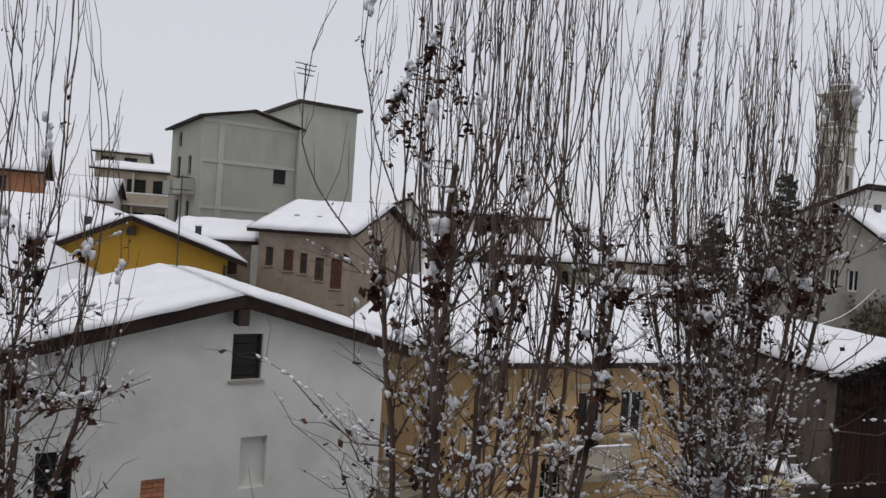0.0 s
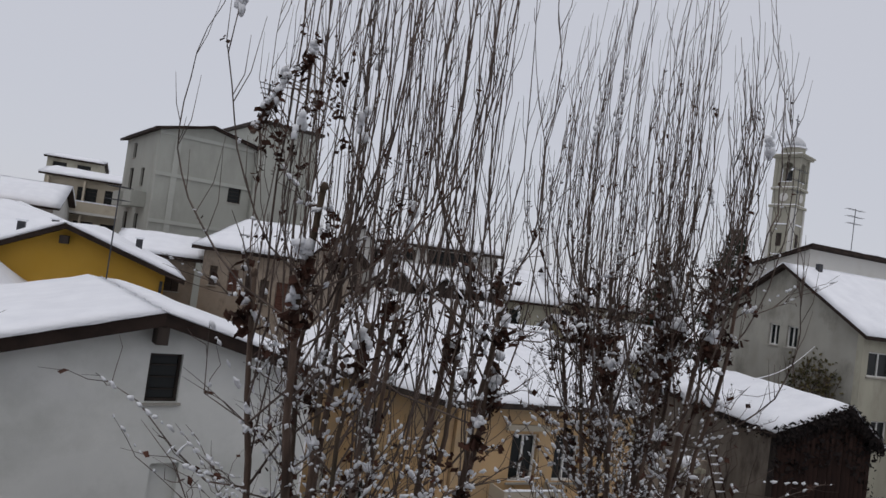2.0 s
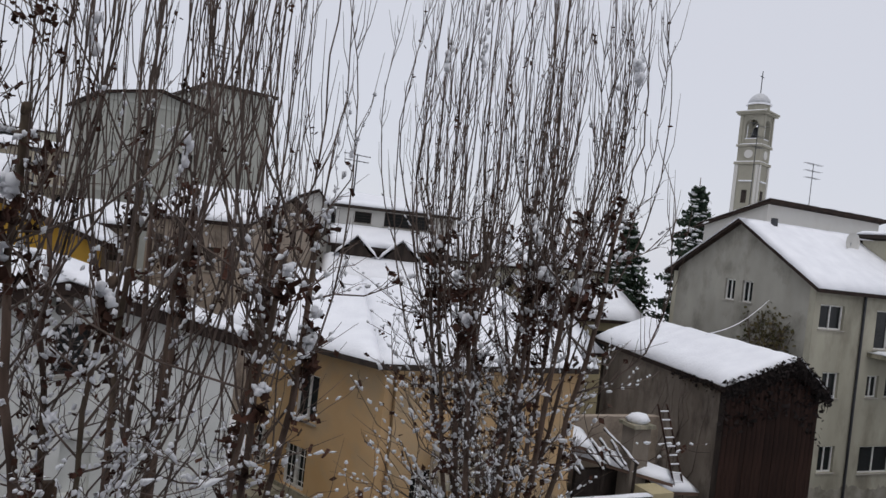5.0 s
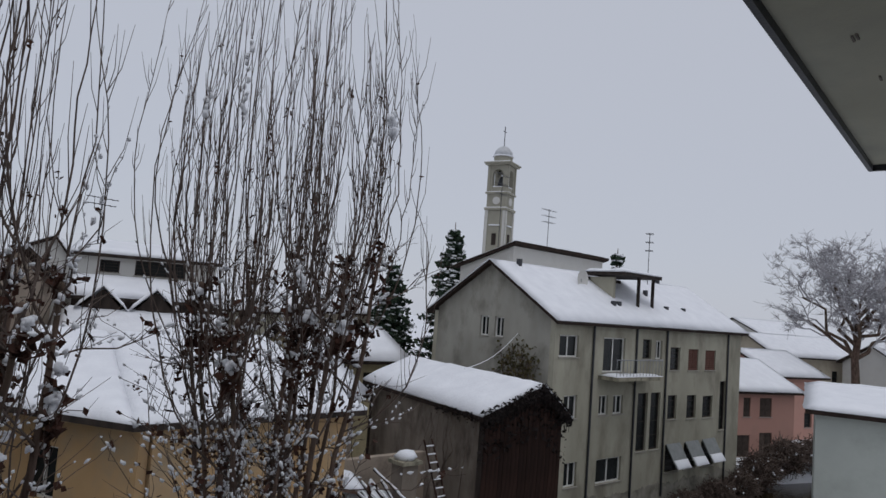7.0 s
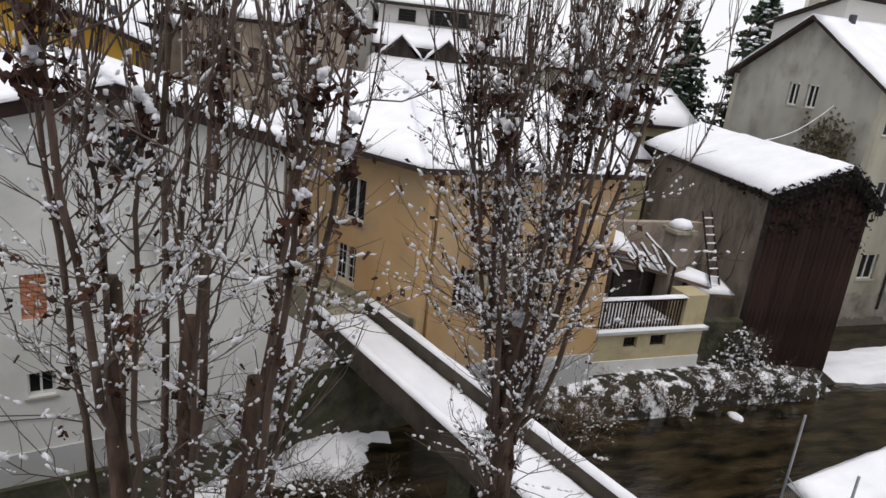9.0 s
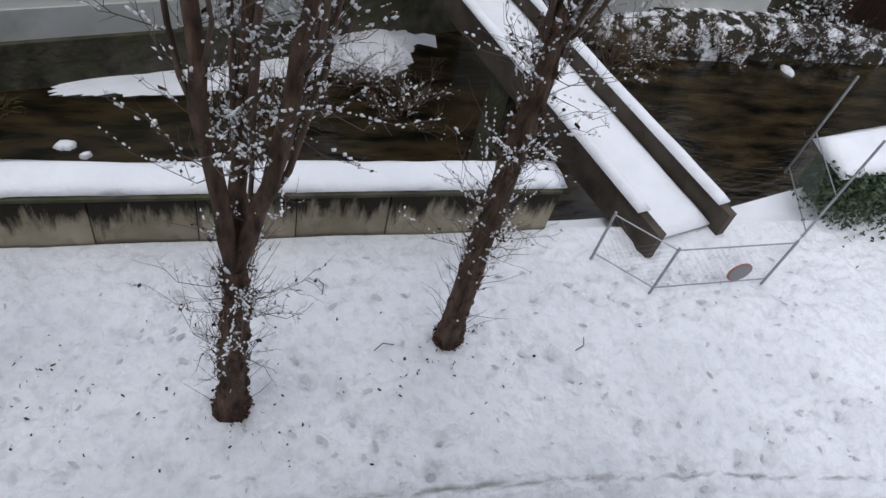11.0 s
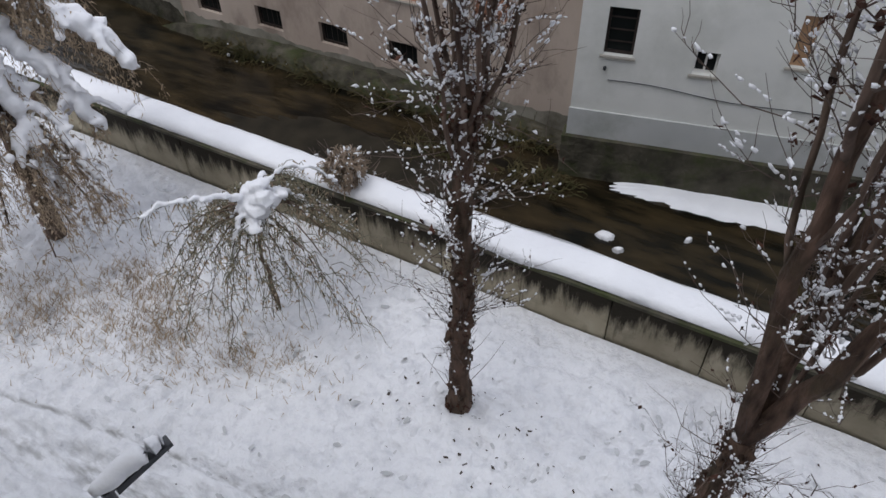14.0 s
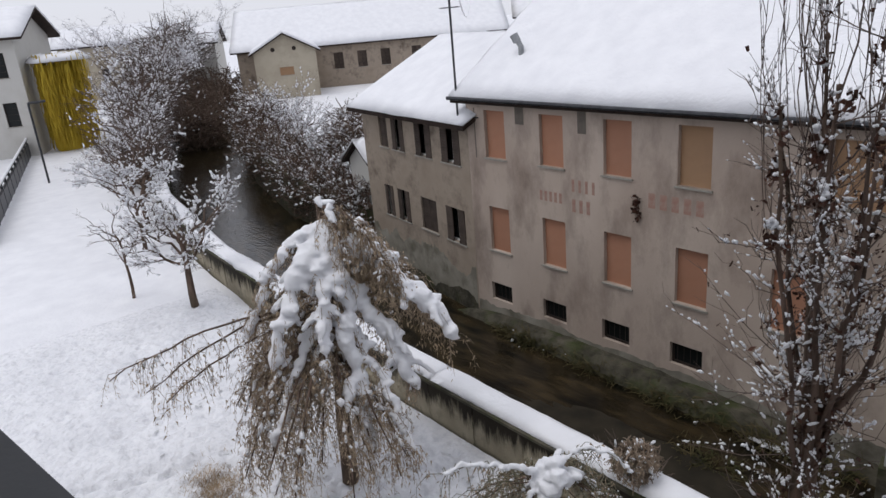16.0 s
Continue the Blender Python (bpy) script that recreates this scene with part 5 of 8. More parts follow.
# ---- pink house and the houses to the right ----
PF = Frame(50.5, 23.0, -20)
pink = gable_house("pink_house", "small pink house with brown shutters and a snowy roof", PF, 5.6, 8, -3.0, 3.35, 5.2, M["pink_plaster"], front=[(0.65, 1.45, 0.65, 1.35, "louvre"), (2.2, 1.45, 1.15, 1.35, "louvre"), (0.15, -1.35, 1.2, 1.5, "louvre"), (2.25, -1.28, 1.2, 1.6, "louvre")], over=0.5, seed=51, cell=0.6)
part("damp_foot", ragged_band(PF, 5.6, -3.0, -1.75, 0.5, 0.006, 27), M["stain"], pink, "damp dark foot of the wall")
NF = Frame(28.85, 10.05, -70)
near_h = gable_house("pale_house", "pale plastered house with a low snowy roof", NF, 9, 9, 0, 4.75, 5.35, M["green_plaster"], over=0.35, snow=0.2, seed=52, cell=0.5)
for k, (x, y, a, L, D, e, r, wm) in enumerate(((57, 30, -12, 9, 9, 4.4, 6.4, "pale_plaster"), (62, 25, -15, 6, 8, 4.0, 5.8, "pink_plaster"), (66, 42, -10, 14, 10, 6.2, 8.6, "pale_plaster"), (84, 34, -20, 13, 9, 5.0, 7.2, "beige_plaster"), (88, 22, -30, 12, 9, 4.8, 6.8, "pale_plaster"), (104, 44, -10, 18, 10, 7.0, 9.2, "pale_plaster"), (52, 40, -8, 9, 8, 7.6, 9.4, "grey_plaster"))):
    gable_house("far_house", "small far house with a snowy roof", Frame(x, y, a), L, D, -1.6, e, r, M[wm], front=[(u, z, 1.0, 1.3, "dark") for u in np.arange(1.2, L - 1.4, 2.6).tolist() for z in ((-0.4, 2.2) if e < 6 else (0.2, 3.4))], over=0.5, snow=0.25, seed=70 + k, cell=0.9, category="house")

# ---- houses behind the white house ----
YF = Frame(-6.0, 24.9, 1.5)
yellow = gable_house("yellow_house", "bright yellow plastered house with a snowy gable roof", YF, 5.5, 11, -0.6, 6.3, 7.42, M["yellow_plaster"], ridge_along="v", apex=0.44, over=0.6, snow=0.2, fascia=0.16, seed=61, cell=0.45)
loggia = part("loggia", fbox(Geo(), YF, -1.7, 0.3, -0.06, -0.003, 3.0, 6.0), M["dark_wood"], yellow, "dark wooden loggia beside the gable")
part("loggia_rail", fbox(Geo(), YF, -1.7, 0.3, -0.12, -0.064, 4.6, 5.2), M["shutter_brown"], loggia, "brown balcony boards")
part("purlin", fbox(Geo(), YF, 2.3, 2.55, -0.5, -0.003, 6.95, 7.2), M["dark_wood"], yellow, "dark purlin end")
part("downpipe", Geo().tube([YF(5.4, -0.08, 1.0), YF(5.4, -0.08, 6.1)], 0.05, 7), M["metal_dark"], yellow)
for u, v, z in ((0.6, 3.0, 7.0), (1.4, 5.0, 7.2), (4.4, 4.5, 6.9)):
    vt = thing("roof_vent", YF(u, v, z), "small dark chimney pot in the roof snow", "vent")
    part("stack", fbox(Geo(), YF, u, u + 0.24, v, v + 0.24, z - 0.4, z + 0.45), M["metal_dark"], vt)
    part("cap", fbox(Geo(), YF, u - 0.05, u + 0.29, v - 0.05, v + 0.29, z + 0.454, z + 0.52), M["snow"], vt)
gable_house("brown_house", "low brown house beside the yellow one under snow", Frame(-13.0, 31.0, 3), 10.6, 8, -0.6, 6.6, 8.0, M["old_plaster"], over=0.5, snow=0.2, seed=63, cell=0.4, hip=4.5)
TF = Frame(-1.9, 45.9, 15)
tall = gable_house("tall_block", "tall grey apartment block with few windows", TF, 6.0, 9, -0.6, 14.0, 14.7, M["tall_plaster"], ridge_along="v", front=[(4.55, 10.3, 0.85, 0.95, "dark"), (4.6, 7.2, 0.9, 1.0, "dark")],
                   left=[(2.0, 10.3, 1.1, 1.6, "dark"), (2.0, 7.3, 1.1, 1.6, "dark"), (5.2, 10.6, 0.9, 1.2, "dark"), (5.2, 7.6, 0.9, 1.2, "dark"), (2.2, 12.6, 0.9, 1.0, "dark")], over=0.45, snow=0.08, seed=62, cell=0.8)
for z in (8.35, 11.25, 13.75):
    part("string_course", fbox(Geo(), TF, -0.06, 6.0, -0.08, -0.004, z, z + 0.22), M["tall_trim"], tall, "pale string course")
part("corner_pilaster", fbox(Geo(), TF, 0.9, 1.25, -0.06, -0.004, -0.6, 13.9), M["tall_trim"], tall)
part("stair_tower", fbox(Geo(), TF, 6.02, 10.1, -0.4, 7.0, -0.6, 15.75), M["tall_plaster"], tall, "taller stair tower")
part("tower_roof", fbox(Geo(), TF, 5.75, 10.4, -0.7, 7.3, 15.754, 15.95), M["dark_wood"], tall)
for v in (2.0, 5.2):
    for z in (9.2, 6.2):
        part("balcony", fbox(Geo(), TF, -0.9, -0.004, v - 0.5, v + 1.6, z, z + 0.95), M["tall_plaster"], tall, "small projecting balcony")
antenna((4.2, 47.6), 15.9, 2.6, "small antenna on the block", 3, 0.4, 0.8, 0.05)
RF = Frame(0.95, 32.6, -38)
rf = gable_house("shuttered_house", "grey-brown house with reddish shutters and a snowy roof", RF, 4.6, 7, -0.6, 7.4, 8.75, M["old_plaster"], front=[(0.4, 5.75, 0.4, 0.85, "louvre"), (1.35, 5.6, 0.5, 0.95, "red"), (2.2, 5.55, 0.36, 0.9, "louvre"), (2.95, 5.3, 0.46, 1.0, "louvre"), (3.75, 5.0, 0.55, 1.3, "red")], over=0.4, snow=0.18, seed=64, cell=0.4, apex=0.5)
part("terrace_wall", fbox(Geo(), RF, 0.2, 3.4, -2.2, -1.9, -0.6, 4.6), M["dark_wood"], rf, "dark terrace parapet")
for u in (1.2, 2.4, 3.3):
    part("snow_guard", fbox(Geo(), RF, u, u + 0.2, 0.9, 1.1, 7.6, 8.15), M["metal_grey"], rf)
gable_house("low_house", "low brown house between its neighbours under snow", Frame(-2.3, 33.5, 0), 3.0, 6, -0.6, 6.7, 7.5, M["old_plaster"], front=[(1.8, 5.2, 0.6, 0.9, "louvre")], over=0.35, snow=0.2, seed=68, cell=0.4)
# apartment blocks far left
blk = gable_house("apartment_block", "beige apartment block with balconies under a snowy roof", Frame(-11.3, 69.3, 2), 7.0, 10, -0.6, 11.6, 12.4, M["beige_plaster"], front=[(u, z, 1.6, 1.3, "dark") for u in (0.4, 2.6, 4.8) for z in (9.6, 6.6)], over=0.5, snow=0.3, seed=65, cell=0.8)
AB = Frame(-11.3, 69.3, 2)
for z in (8.5, 5.5):
    bb_ = part("balcony", fbox(Geo(), AB, 0.2, 6.2, -1.2, -0.01, z, z + 0.2), M["pale_plaster"], blk, "long balcony slab")
    part("balcony_panel", fbox(Geo(), AB, 0.2, 6.2, -1.2, -1.1, z + 0.204, z + 1.05), M["beige_plaster"], bb_, "solid balcony parapet")
    part("balcony_snow", fbox(Geo(), AB, 0.2, 6.2, -1.22, -1.08, z + 1.054, z + 1.16), M["snow"], bb_)
    for u in (0.25, 3.1, 6.0):
        part("divider", fbox(Geo(), AB, u, u + 0.15, -1.09, -0.01, z + 0.204, z + 2.9), M["beige_plaster"], bb_)
gable_house("apartment_block", "grey apartment block with a flat snowy roof", Frame(-12.4, 76, 2), 4.6, 10, -0.6, 13.6, 14.2, M["grey_plaster"], front=[(u, z, 1.2, 1.3, "dark") for u in (0.5, 2.6) for z in (12.0, 9.0)], over=0.3, snow=0.2, seed=66, cell=0.8)
gable_house("orange_house", "orange plastered house with a snowy roof", Frame(-18.5, 47.6, 8), 7.0, 9, -0.6, 9.9, 11.6, M["rust_plaster"], front=[(4.6, 8.3, 0.9, 1.2, "dark"), (2.6, 8.3, 0.9, 1.2, "dark")], over=0.5, snow=0.3, seed=67, cell=0.7)
rng = random.Random(77)
for k, (x, y, a, L, D, e, r, wm) in enumerate(((-16, 60, 0, 7, 9, 8.6, 10.4, "pale_plaster"), (-26, 46, 10, 9, 9, 7.2, 9.2, "pale_plaster"), (12, 62, -6, 12, 10, 7.2, 9.2, "beige_plaster"), (26, 70, -12, 14, 10, 7.2, 9.0, "pale_plaster"), (44, 76, -16, 14, 10, 8.0, 10.0, "grey_plaster"),
                                                  (17.5, 47, -10, 9, 9, 6.4, 8.2, "grey_plaster"), (19.5, 30.5, -6, 5.5, 6, 4.6, 6.0, "pale_yellow"), (30, 52, -20, 10, 9, 6.6, 8.6, "beige_plaster"), (12.5, 25.5, 0, 6.5, 6, 3.6, 4.9, "old_plaster"), (0.5, 56, 0, 9, 9, 7.4, 9.2, "pale_plaster"), (-34, 75, 5, 16, 10, 10, 12, "beige_plaster"))):
    gable_house("far_house", "far house with a snowy roof", Frame(x, y, a), L, D, -0.6, e, r, M[wm], front=[(u, e - 1.9, 0.9, 1.2, "dark") for u in np.arange(0.9, L - 1.2, 2.4).tolist()], over=0.5, snow=0.25, seed=80 + k, cell=0.8)
# house with the two brown dormers
MF = Frame(10.2, 37.0, -17)
mid = thing("dormer_house", MF(2.5, 3, -0.6), "pale house with two brown dormers and stepped snowy roofs", "house")
part("wall", fbox(Geo(), MF, 0, 6.5, 0, 8, -0.6, 5.1), M["beige_plaster"], mid)
part("upper_wall", wall_geo(MF, 0, 6.5, 7.7, 8.95, [(1.0, 8.1, 0.9, 0.6), (2.6, 8.05, 2.4, 0.75)], 0.3).hexa([MF(0, 2.2, 7.7), MF(6.5, 2.2, 7.7), MF(6.5, 8, 7.7), MF(0, 8, 7.7), MF(0, 2.2, 8.95), MF(6.5, 2.2, 8.95), MF(6.5, 8, 8.95), MF(0, 8, 8.95)]), M["pale_plaster"], mid)
for u, z, w, h in ((1.0, 8.1, 0.9, 0.6), (2.6, 8.05, 2.4, 0.75)):
    window(MF, u, z, w, h, "dark", mid)
for q, s, th in (([MF(-0.3, -0.4, 8.98), MF(6.8, -0.4, 8.98), MF(6.8, 8, 9.9), MF(-0.3, 8, 9.9)], 1, 0.25), ([MF(-0.2, -1.6, 6.9), MF(6.7, -1.6, 6.9), MF(6.7, -0.01, 7.9), MF(-0.2, -0.01, 7.9)], 2, 0.22), ([MF(-0.3, -4.2, 5.2), MF(6.9, -4.2, 5.2), MF(6.9, -1.8, 6.3), MF(-0.3, -1.8, 6.3)], 3, 0.25)):
    rr = part("roof", slab(q, 0.16), M["dark_wood"], mid)
    part("roof_snow", snow_sheet(q, th, 0.3, s), M["snow"], rr, smooth=True)
part("loggia", fbox(Geo(), MF, 0, 6.5, -1.4, -0.3, 5.1, 6.75), M["dark_wood"], mid, "dark loggia under the roof")
part("front_wall", fbox(Geo(), MF, 0, 6.7, -3.9, -1.5, -0.6, 5.0), M["pale_plaster"], mid)
for u in (1.3, 3.6):
    dg = Geo().hexa([MF(u - 0.95, -2.2, 6.3), MF(u + 0.95, -2.2, 6.3), MF(u + 0.95, -1.0, 6.3), MF(u - 0.95, -1.0, 6.3), MF(u - 0.05, -2.2, 7.25), MF(u + 0.05, -2.2, 7.25), MF(u + 0.05, -1.0, 7.25), MF(u - 0.05, -1.0, 7.25)])
    dd = part("dormer", dg, M["dark_wood"], mid, "brown gabled dormer")
    for sgn in (-1, 1):
        q = [MF(u + sgn * 1.1, -2.4, 6.35), MF(u, -2.4, 7.4), MF(u, -0.6, 7.4), MF(u + sgn * 1.1, -0.6, 6.35)]
        part("dormer_snow", snow_sheet(q, 0.18, 0.2, 5 + u), M["snow"], dd, smooth=True)
gable_house("pale_gable_house", "pale house with a blank gable and a snowy roof", Frame(7.4, 38.2, -17), 2.7, 10, -0.6, 8.6, 9.5, M["pale_plaster"], ridge_along="v", apex=0.75, over=0.3, snow=0.15, seed=91, cell=0.6)
antenna((11.6, 39), 9.4, 2.6, "television antenna on the roof", 2, 0.3, 0.9, 0.04)

# ---- bell tower ----
tower = thing("bell_tower", (78.7, 74.2, -0.6), "pale stone bell tower with open belfry and dome", "tower")
TW = Frame(78.7, 74.2, 20)


def ring(z0, z1, h0, h1=None):
    h1 = h1 or h0
    return Geo().hexa([TW(-h0, -h0, z0), TW(h0, -h0, z0), TW(h0, h0, z0), TW(-h0, h0, z0), TW(-h1, -h1, z1), TW(h1, -h1, z1), TW(h1, h1, z1), TW(-h1, h1, z1)])


part("shaft", ring(-0.6, 23.0, 1.78, 1.62), M["stone_tower"], tower)
part("clock_stage", ring(23.354, 25.5, 1.6), M["stone_tower"], tower, "stage with the clock faces")
for z, h, t in ((23.004, 1.86, 0.35), (25.504, 1.82, 0.3), (30.0, 2.05, 0.22), (30.224, 2.2, 0.22)):
    part("cornice", ring(z, z + t, h), M["stone_tower"], tower)
    if z != 30.0:
        part("cornice_snow", ring(z + t + 0.004, z + t + 0.12, h * 0.98, h * 0.9), M["snow"], tower)
for sx in (-1, 1):
    for sy in (-1, 1):
        part("pier", Geo().hexa([TW(sx * 1.23 + a, sy * 1.23 + b, z) for z in (25.81, 29.996) for a, b in ((-0.36, -0.36), (0.36, -0.36), (0.36, 0.36), (-0.36, 0.36))]), M["stone_tower"], tower, "belfry pier")
for ax in range(4):
    TA = Frame(0, 0, 20 + 90 * ax)
    TA.o = Vector((78.7, 74.2, 0))
    g = Geo()
    R = 0.87
    for k in range(8):
        a0, a1 = math.pi * k / 8, math.pi * (k + 1) / 8
        g.hexa([TA(math.cos(a1) * R, -1.55, 28.5 + math.sin(a1) * R), TA(math.cos(a0) * R, -1.55, 28.5 + math.sin(a0) * R), TA(math.cos(a0) * R, -1.0, 28.5 + math.sin(a0) * R), TA(math.cos(a1) * R, -1.0, 28.5 + math.sin(a1) * R),
                TA(math.cos(a1) * R, -1.55, 29.996), TA(math.cos(a0) * R, -1.55, 29.996), TA(math.cos(a0) * R, -1.0, 29.996), TA(math.cos(a1) * R, -1.0, 29.996)])
    part("arch", g.weld(), M["stone_tower"], tower, "round belfry arch")
    part("parapet", fbox(Geo(), TA, -0.86, 0.86, -1.5, -1.35, 25.81, 26.6), M["stone_tower"], tower)
    part("parapet_snow", fbox(Geo(), TA, -0.84, 0.84, -1.52, -1.33, 26.604, 26.7), M["snow"], tower)
    for u in (-1.62, 1.24):
        part("pilaster", fbox(Geo(), TA, u, u + 0.38, -1.8, -1.6, 1, 22.96), M["pale_plaster"], tower)
        part("corner_pilaster", fbox(Geo(), TA, u, u + 0.38, -1.72, -1.606, 25.82, 29.95), M["stone_tower"], tower)
    part("clock", Geo().tube([TA(0, -1.605, 24.45), TA(0, -1.7, 24.45)], 0.6, 20), M["pale_plaster"], tower, "round clock face")
    part("niche", fbox(Geo(), TA, -0.35, 0.35, -1.74, -1.62, 17.6, 19.4), M["dark_wood"], tower, "narrow dark window")
    for z in (20.6, 16.4):
        part("ledge", fbox(Geo(), TA, -0.9, 0.9, -1.86, -1.6, z, z + 0.16), M["snow"], tower, "snowy stone ledge")
bell = Geo()
bell.tube([(78.7, 74.2, 27.0), (78.7, 74.2, 27.3), (78.7, 74.2, 28.1), (78.7, 74.2, 28.5)], [0.7, 0.58, 0.42, 0.16], 14)
part("bell", bell, M["metal_dark"], tower, "dark bronze bell", smooth=True)
part("drum", Geo().tube([(78.7, 74.2, 30.5), (78.7, 74.2, 31.5)], 1.5, 8), M["stone_tower"], tower)
part("drum_cornice", Geo().tube([(78.7, 74.2, 31.504), (78.7, 74.2, 31.7)], 1.7, 12), M["snow"], tower)
part("dome", Geo().tube([(78.7, 74.2, 31.704), (78.7, 74.2, 32.3), (78.7, 74.2, 32.8), (78.7, 74.2, 33.15), (78.7, 74.2, 33.3)], [1.5, 1.38, 1.0, 0.5, 0.12], 14), M["wet_snow"], tower, "snow-dusted dome", smooth=True)
part("cross", Geo().tube([(78.7, 74.2, 33.3), (78.7, 74.2, 36.4)], 0.07, 6), M["metal_dark"], tower)
part("cross_arm", Geo().tube([TW(-0.5, 0, 35.6), TW(0.5, 0, 35.6)], 0.07, 6), M["metal_dark"], tower)

# ---- bridge ----
bridge = thing("footbridge", (6.5, 11, 0), "narrow concrete footbridge covered with snow", "bridge", kind="structure")
BRF = Frame(6.85, 5.95, 104)
BL = 11.5
dk = part("deck", fbox(Geo(), BRF, 0.3, BL, -1.35, -0.022, -0.16, 0.1), M["concrete"], bridge)
part("deck_snow", snow_sheet([BRF(0.2, -1.34, 0.1), BRF(BL, -1.34, 0.1), BRF(BL, -0.03, 0.1), BRF(0.2, -0.03, 0.1)], 0.2, 0.2, 2, 0.0, 0.05, 0), M["snow"], dk, smooth=True)
for v0 in (-1.55, -0.02):
    pp = part("parapet", fbox(Geo(), BRF, 0, BL, v0 + 0.02, v0 + 0.18, -0.12, 0.52), M["bridge_side"], bridge, "dark damp parapet")
    part("parapet_snow", snow_sheet([BRF(0.25 if v0 < -1 else 0.5, v0 - 0.01, 0.52), BRF(BL, v0 - 0.01, 0.52), BRF(BL, v0 + 0.21, 0.52), BRF(0.25 if v0 < -1 else 0.5, v0 + 0.21, 0.52)], 0.14, 0.13, 3 + v0, 0.04, 0.03, 0.0), M["snow"], pp, smooth=True)
part("pier", fbox(Geo(), BRF, 4.5, 5.2, -1.4, 0.0, -3.4, -0.164), M["moss_stone"], bridge)

# ---- gate, hedge, lamp ----
gate = thing("mesh_gate", (7.5, 5.4, 0.1), "low wire mesh fence with a round sign by the bridge", "fence")
posts = [(5.76, 5.95), (6.47, 5.24), (8.52, 5.28), (9.9, 6.2), (10.55, 7.8)]
for (x0, y0), (x1, y1) in zip(posts, posts[1:]):
    for z in (0.14, 1.0):
        part("rail", Geo().tube([(x0, y0, z), (x1, y1, z)], 0.011, 6), M["metal_grey"], gate)
    mesh = Geo()
    L = math.hypot(x1 - x0, y1 - y0)
    n = int(L / 0.1)
    for k in range(n):
        for sgn in (-1, 1):
            q0, q1 = k / n, min(1, max(0, (k + sgn * 8) / n))
            zt = 0.14 + 0.86 * abs(q1 - q0) * n / 8
            mesh.tube([(x0 + (x1 - x0) * q0, y0 + (y1 - y0) * q0, 0.14), (x0 + (x1 - x0) * q1, y0 + (y1 - y0) * q1, zt)], 0.0016, 3, False)
    tagged(part("mesh", mesh, M["metal_grey"], gate, "thin wire mesh"), kind="stuff")
for x, y in posts:
    part("post", Geo().tube([(x, y, 0), (x, y, 1.05 if x < 9 else 2.2)], 0.022, 7), M["metal_grey"], gate)
sg = thing("round_sign", (7.85, 5.25, 0.2), "round white sign with a faded red rim on the fence", "sign")
part("rim", Geo().tube([(7.85, 5.252, 0.4), (7.85, 5.232, 0.4)], 0.2, 24), M["red_rim"], sg)
part("face", Geo().tube([(7.85, 5.231, 0.4), (7.85, 5.226, 0.4)], 0.172, 24), M["frame_grey"], sg)
hedge = thing("ivy_hedge", (11.8, 7.2, 0), "dark green ivy hedge with a snow cap", "hedge")
g, rng = Geo(), random.Random(61)
for _ in range(9000):
    q = rng.random()
    a = rng.uniform(0, 6.28)
    x, y = 10.55 + 4.2 * q, 6.75 + 0.75 * q
    g.leaf((x + rng.gauss(0, 0.24), y + rng.gauss(0, 0.34), rng.uniform(0.05, 0.95)), rng.uniform(0.03, 0.06), rng)
tagged(part("foliage", g, M["ivy"], hedge, "dense dark ivy leaves"), kind="stuff")
part("hedge_snow", snow_sheet([(10.55, 6.75, 0.82), (14.8, 7.3, 0.86), (14.8, 8.5, 0.86), (10.6, 7.75, 0.82)], 0.22, 0.15, 7, 0.12, 0.1, 0.03), M["snow"], hedge, "thick snow on the hedge", smooth=True)
core = part("core", Geo().box(10.7, 14.6, 7.0, 7.6, 0.0, 0.8), M["ivy"], hedge)

lamp = thing("street_lamp", (-3.1, 1.07, 0), "dark slim street lamp with snow on its head", "lamp")
part("pole", Geo().tube([(-3.1, 1.07, 0), (-3.1, 1.07, 0.35), (-3.1, 1.07, 3.33)], [0.06, 0.05, 0.04], 12), M["metal_dark"], lamp)
part("arm", Geo().tube([(-3.1, 1.07, 3.31), (-3.07, 1.17, 3.34)], 0.035, 8), M["metal_dark"], lamp)
hd = Geo().hexa([(-3.13, 1.13, 3.29), (-3.02, 1.10, 3.29), (-2.92, 1.52, 3.37), (-3.02, 1.55, 3.37), (-3.12, 1.14, 3.34), (-3.03, 1.11, 3.34), (-2.93, 1.51, 3.40), (-3.01, 1.54, 3.40)])
hp = part("lamp_head", hd, M["metal_dark"], lamp)
ls, rng = Geo(), random.Random(4)
ls.tube([Vector((-3.13, 1.0, 3.37)).lerp(Vector((-2.97, 1.5, 3.45)), i / 11) + Vector((rng.gauss(0, 0.006), rng.gauss(0, 0.006), 0.02 * math.sin(3.14 * i / 11))) for i in range(12)], [0.02 + 0.06 * math.sin(3.14 * (i + 0.4) / 12) ** 0.5 for i in range(12)], 10)
part("head_snow", ls, M["snow"], hp, smooth=True)

# ---- trees ----
def on_path(path, q):
    """The place a share q along a list of points."""
    f = q * (len(path) - 1)
    i = min(len(path) - 2, int(f))
    return Vector(path[i]).lerp(Vector(path[i + 1]), f - i)


def wobbly(a, b, n, rng, amp, sag=0.0):
    """n points from a to b, a little crooked."""
    a, b = Vector(a), Vector(b)
    return [a.lerp(b, i / (n - 1)) + Vector((rng.gauss(0, amp), rng.gauss(0, amp), rng.gauss(0, amp) - sag * math.sin(math.pi * i / (n - 1)))) * (0 if i == 0 else 1) for i in range(n)]


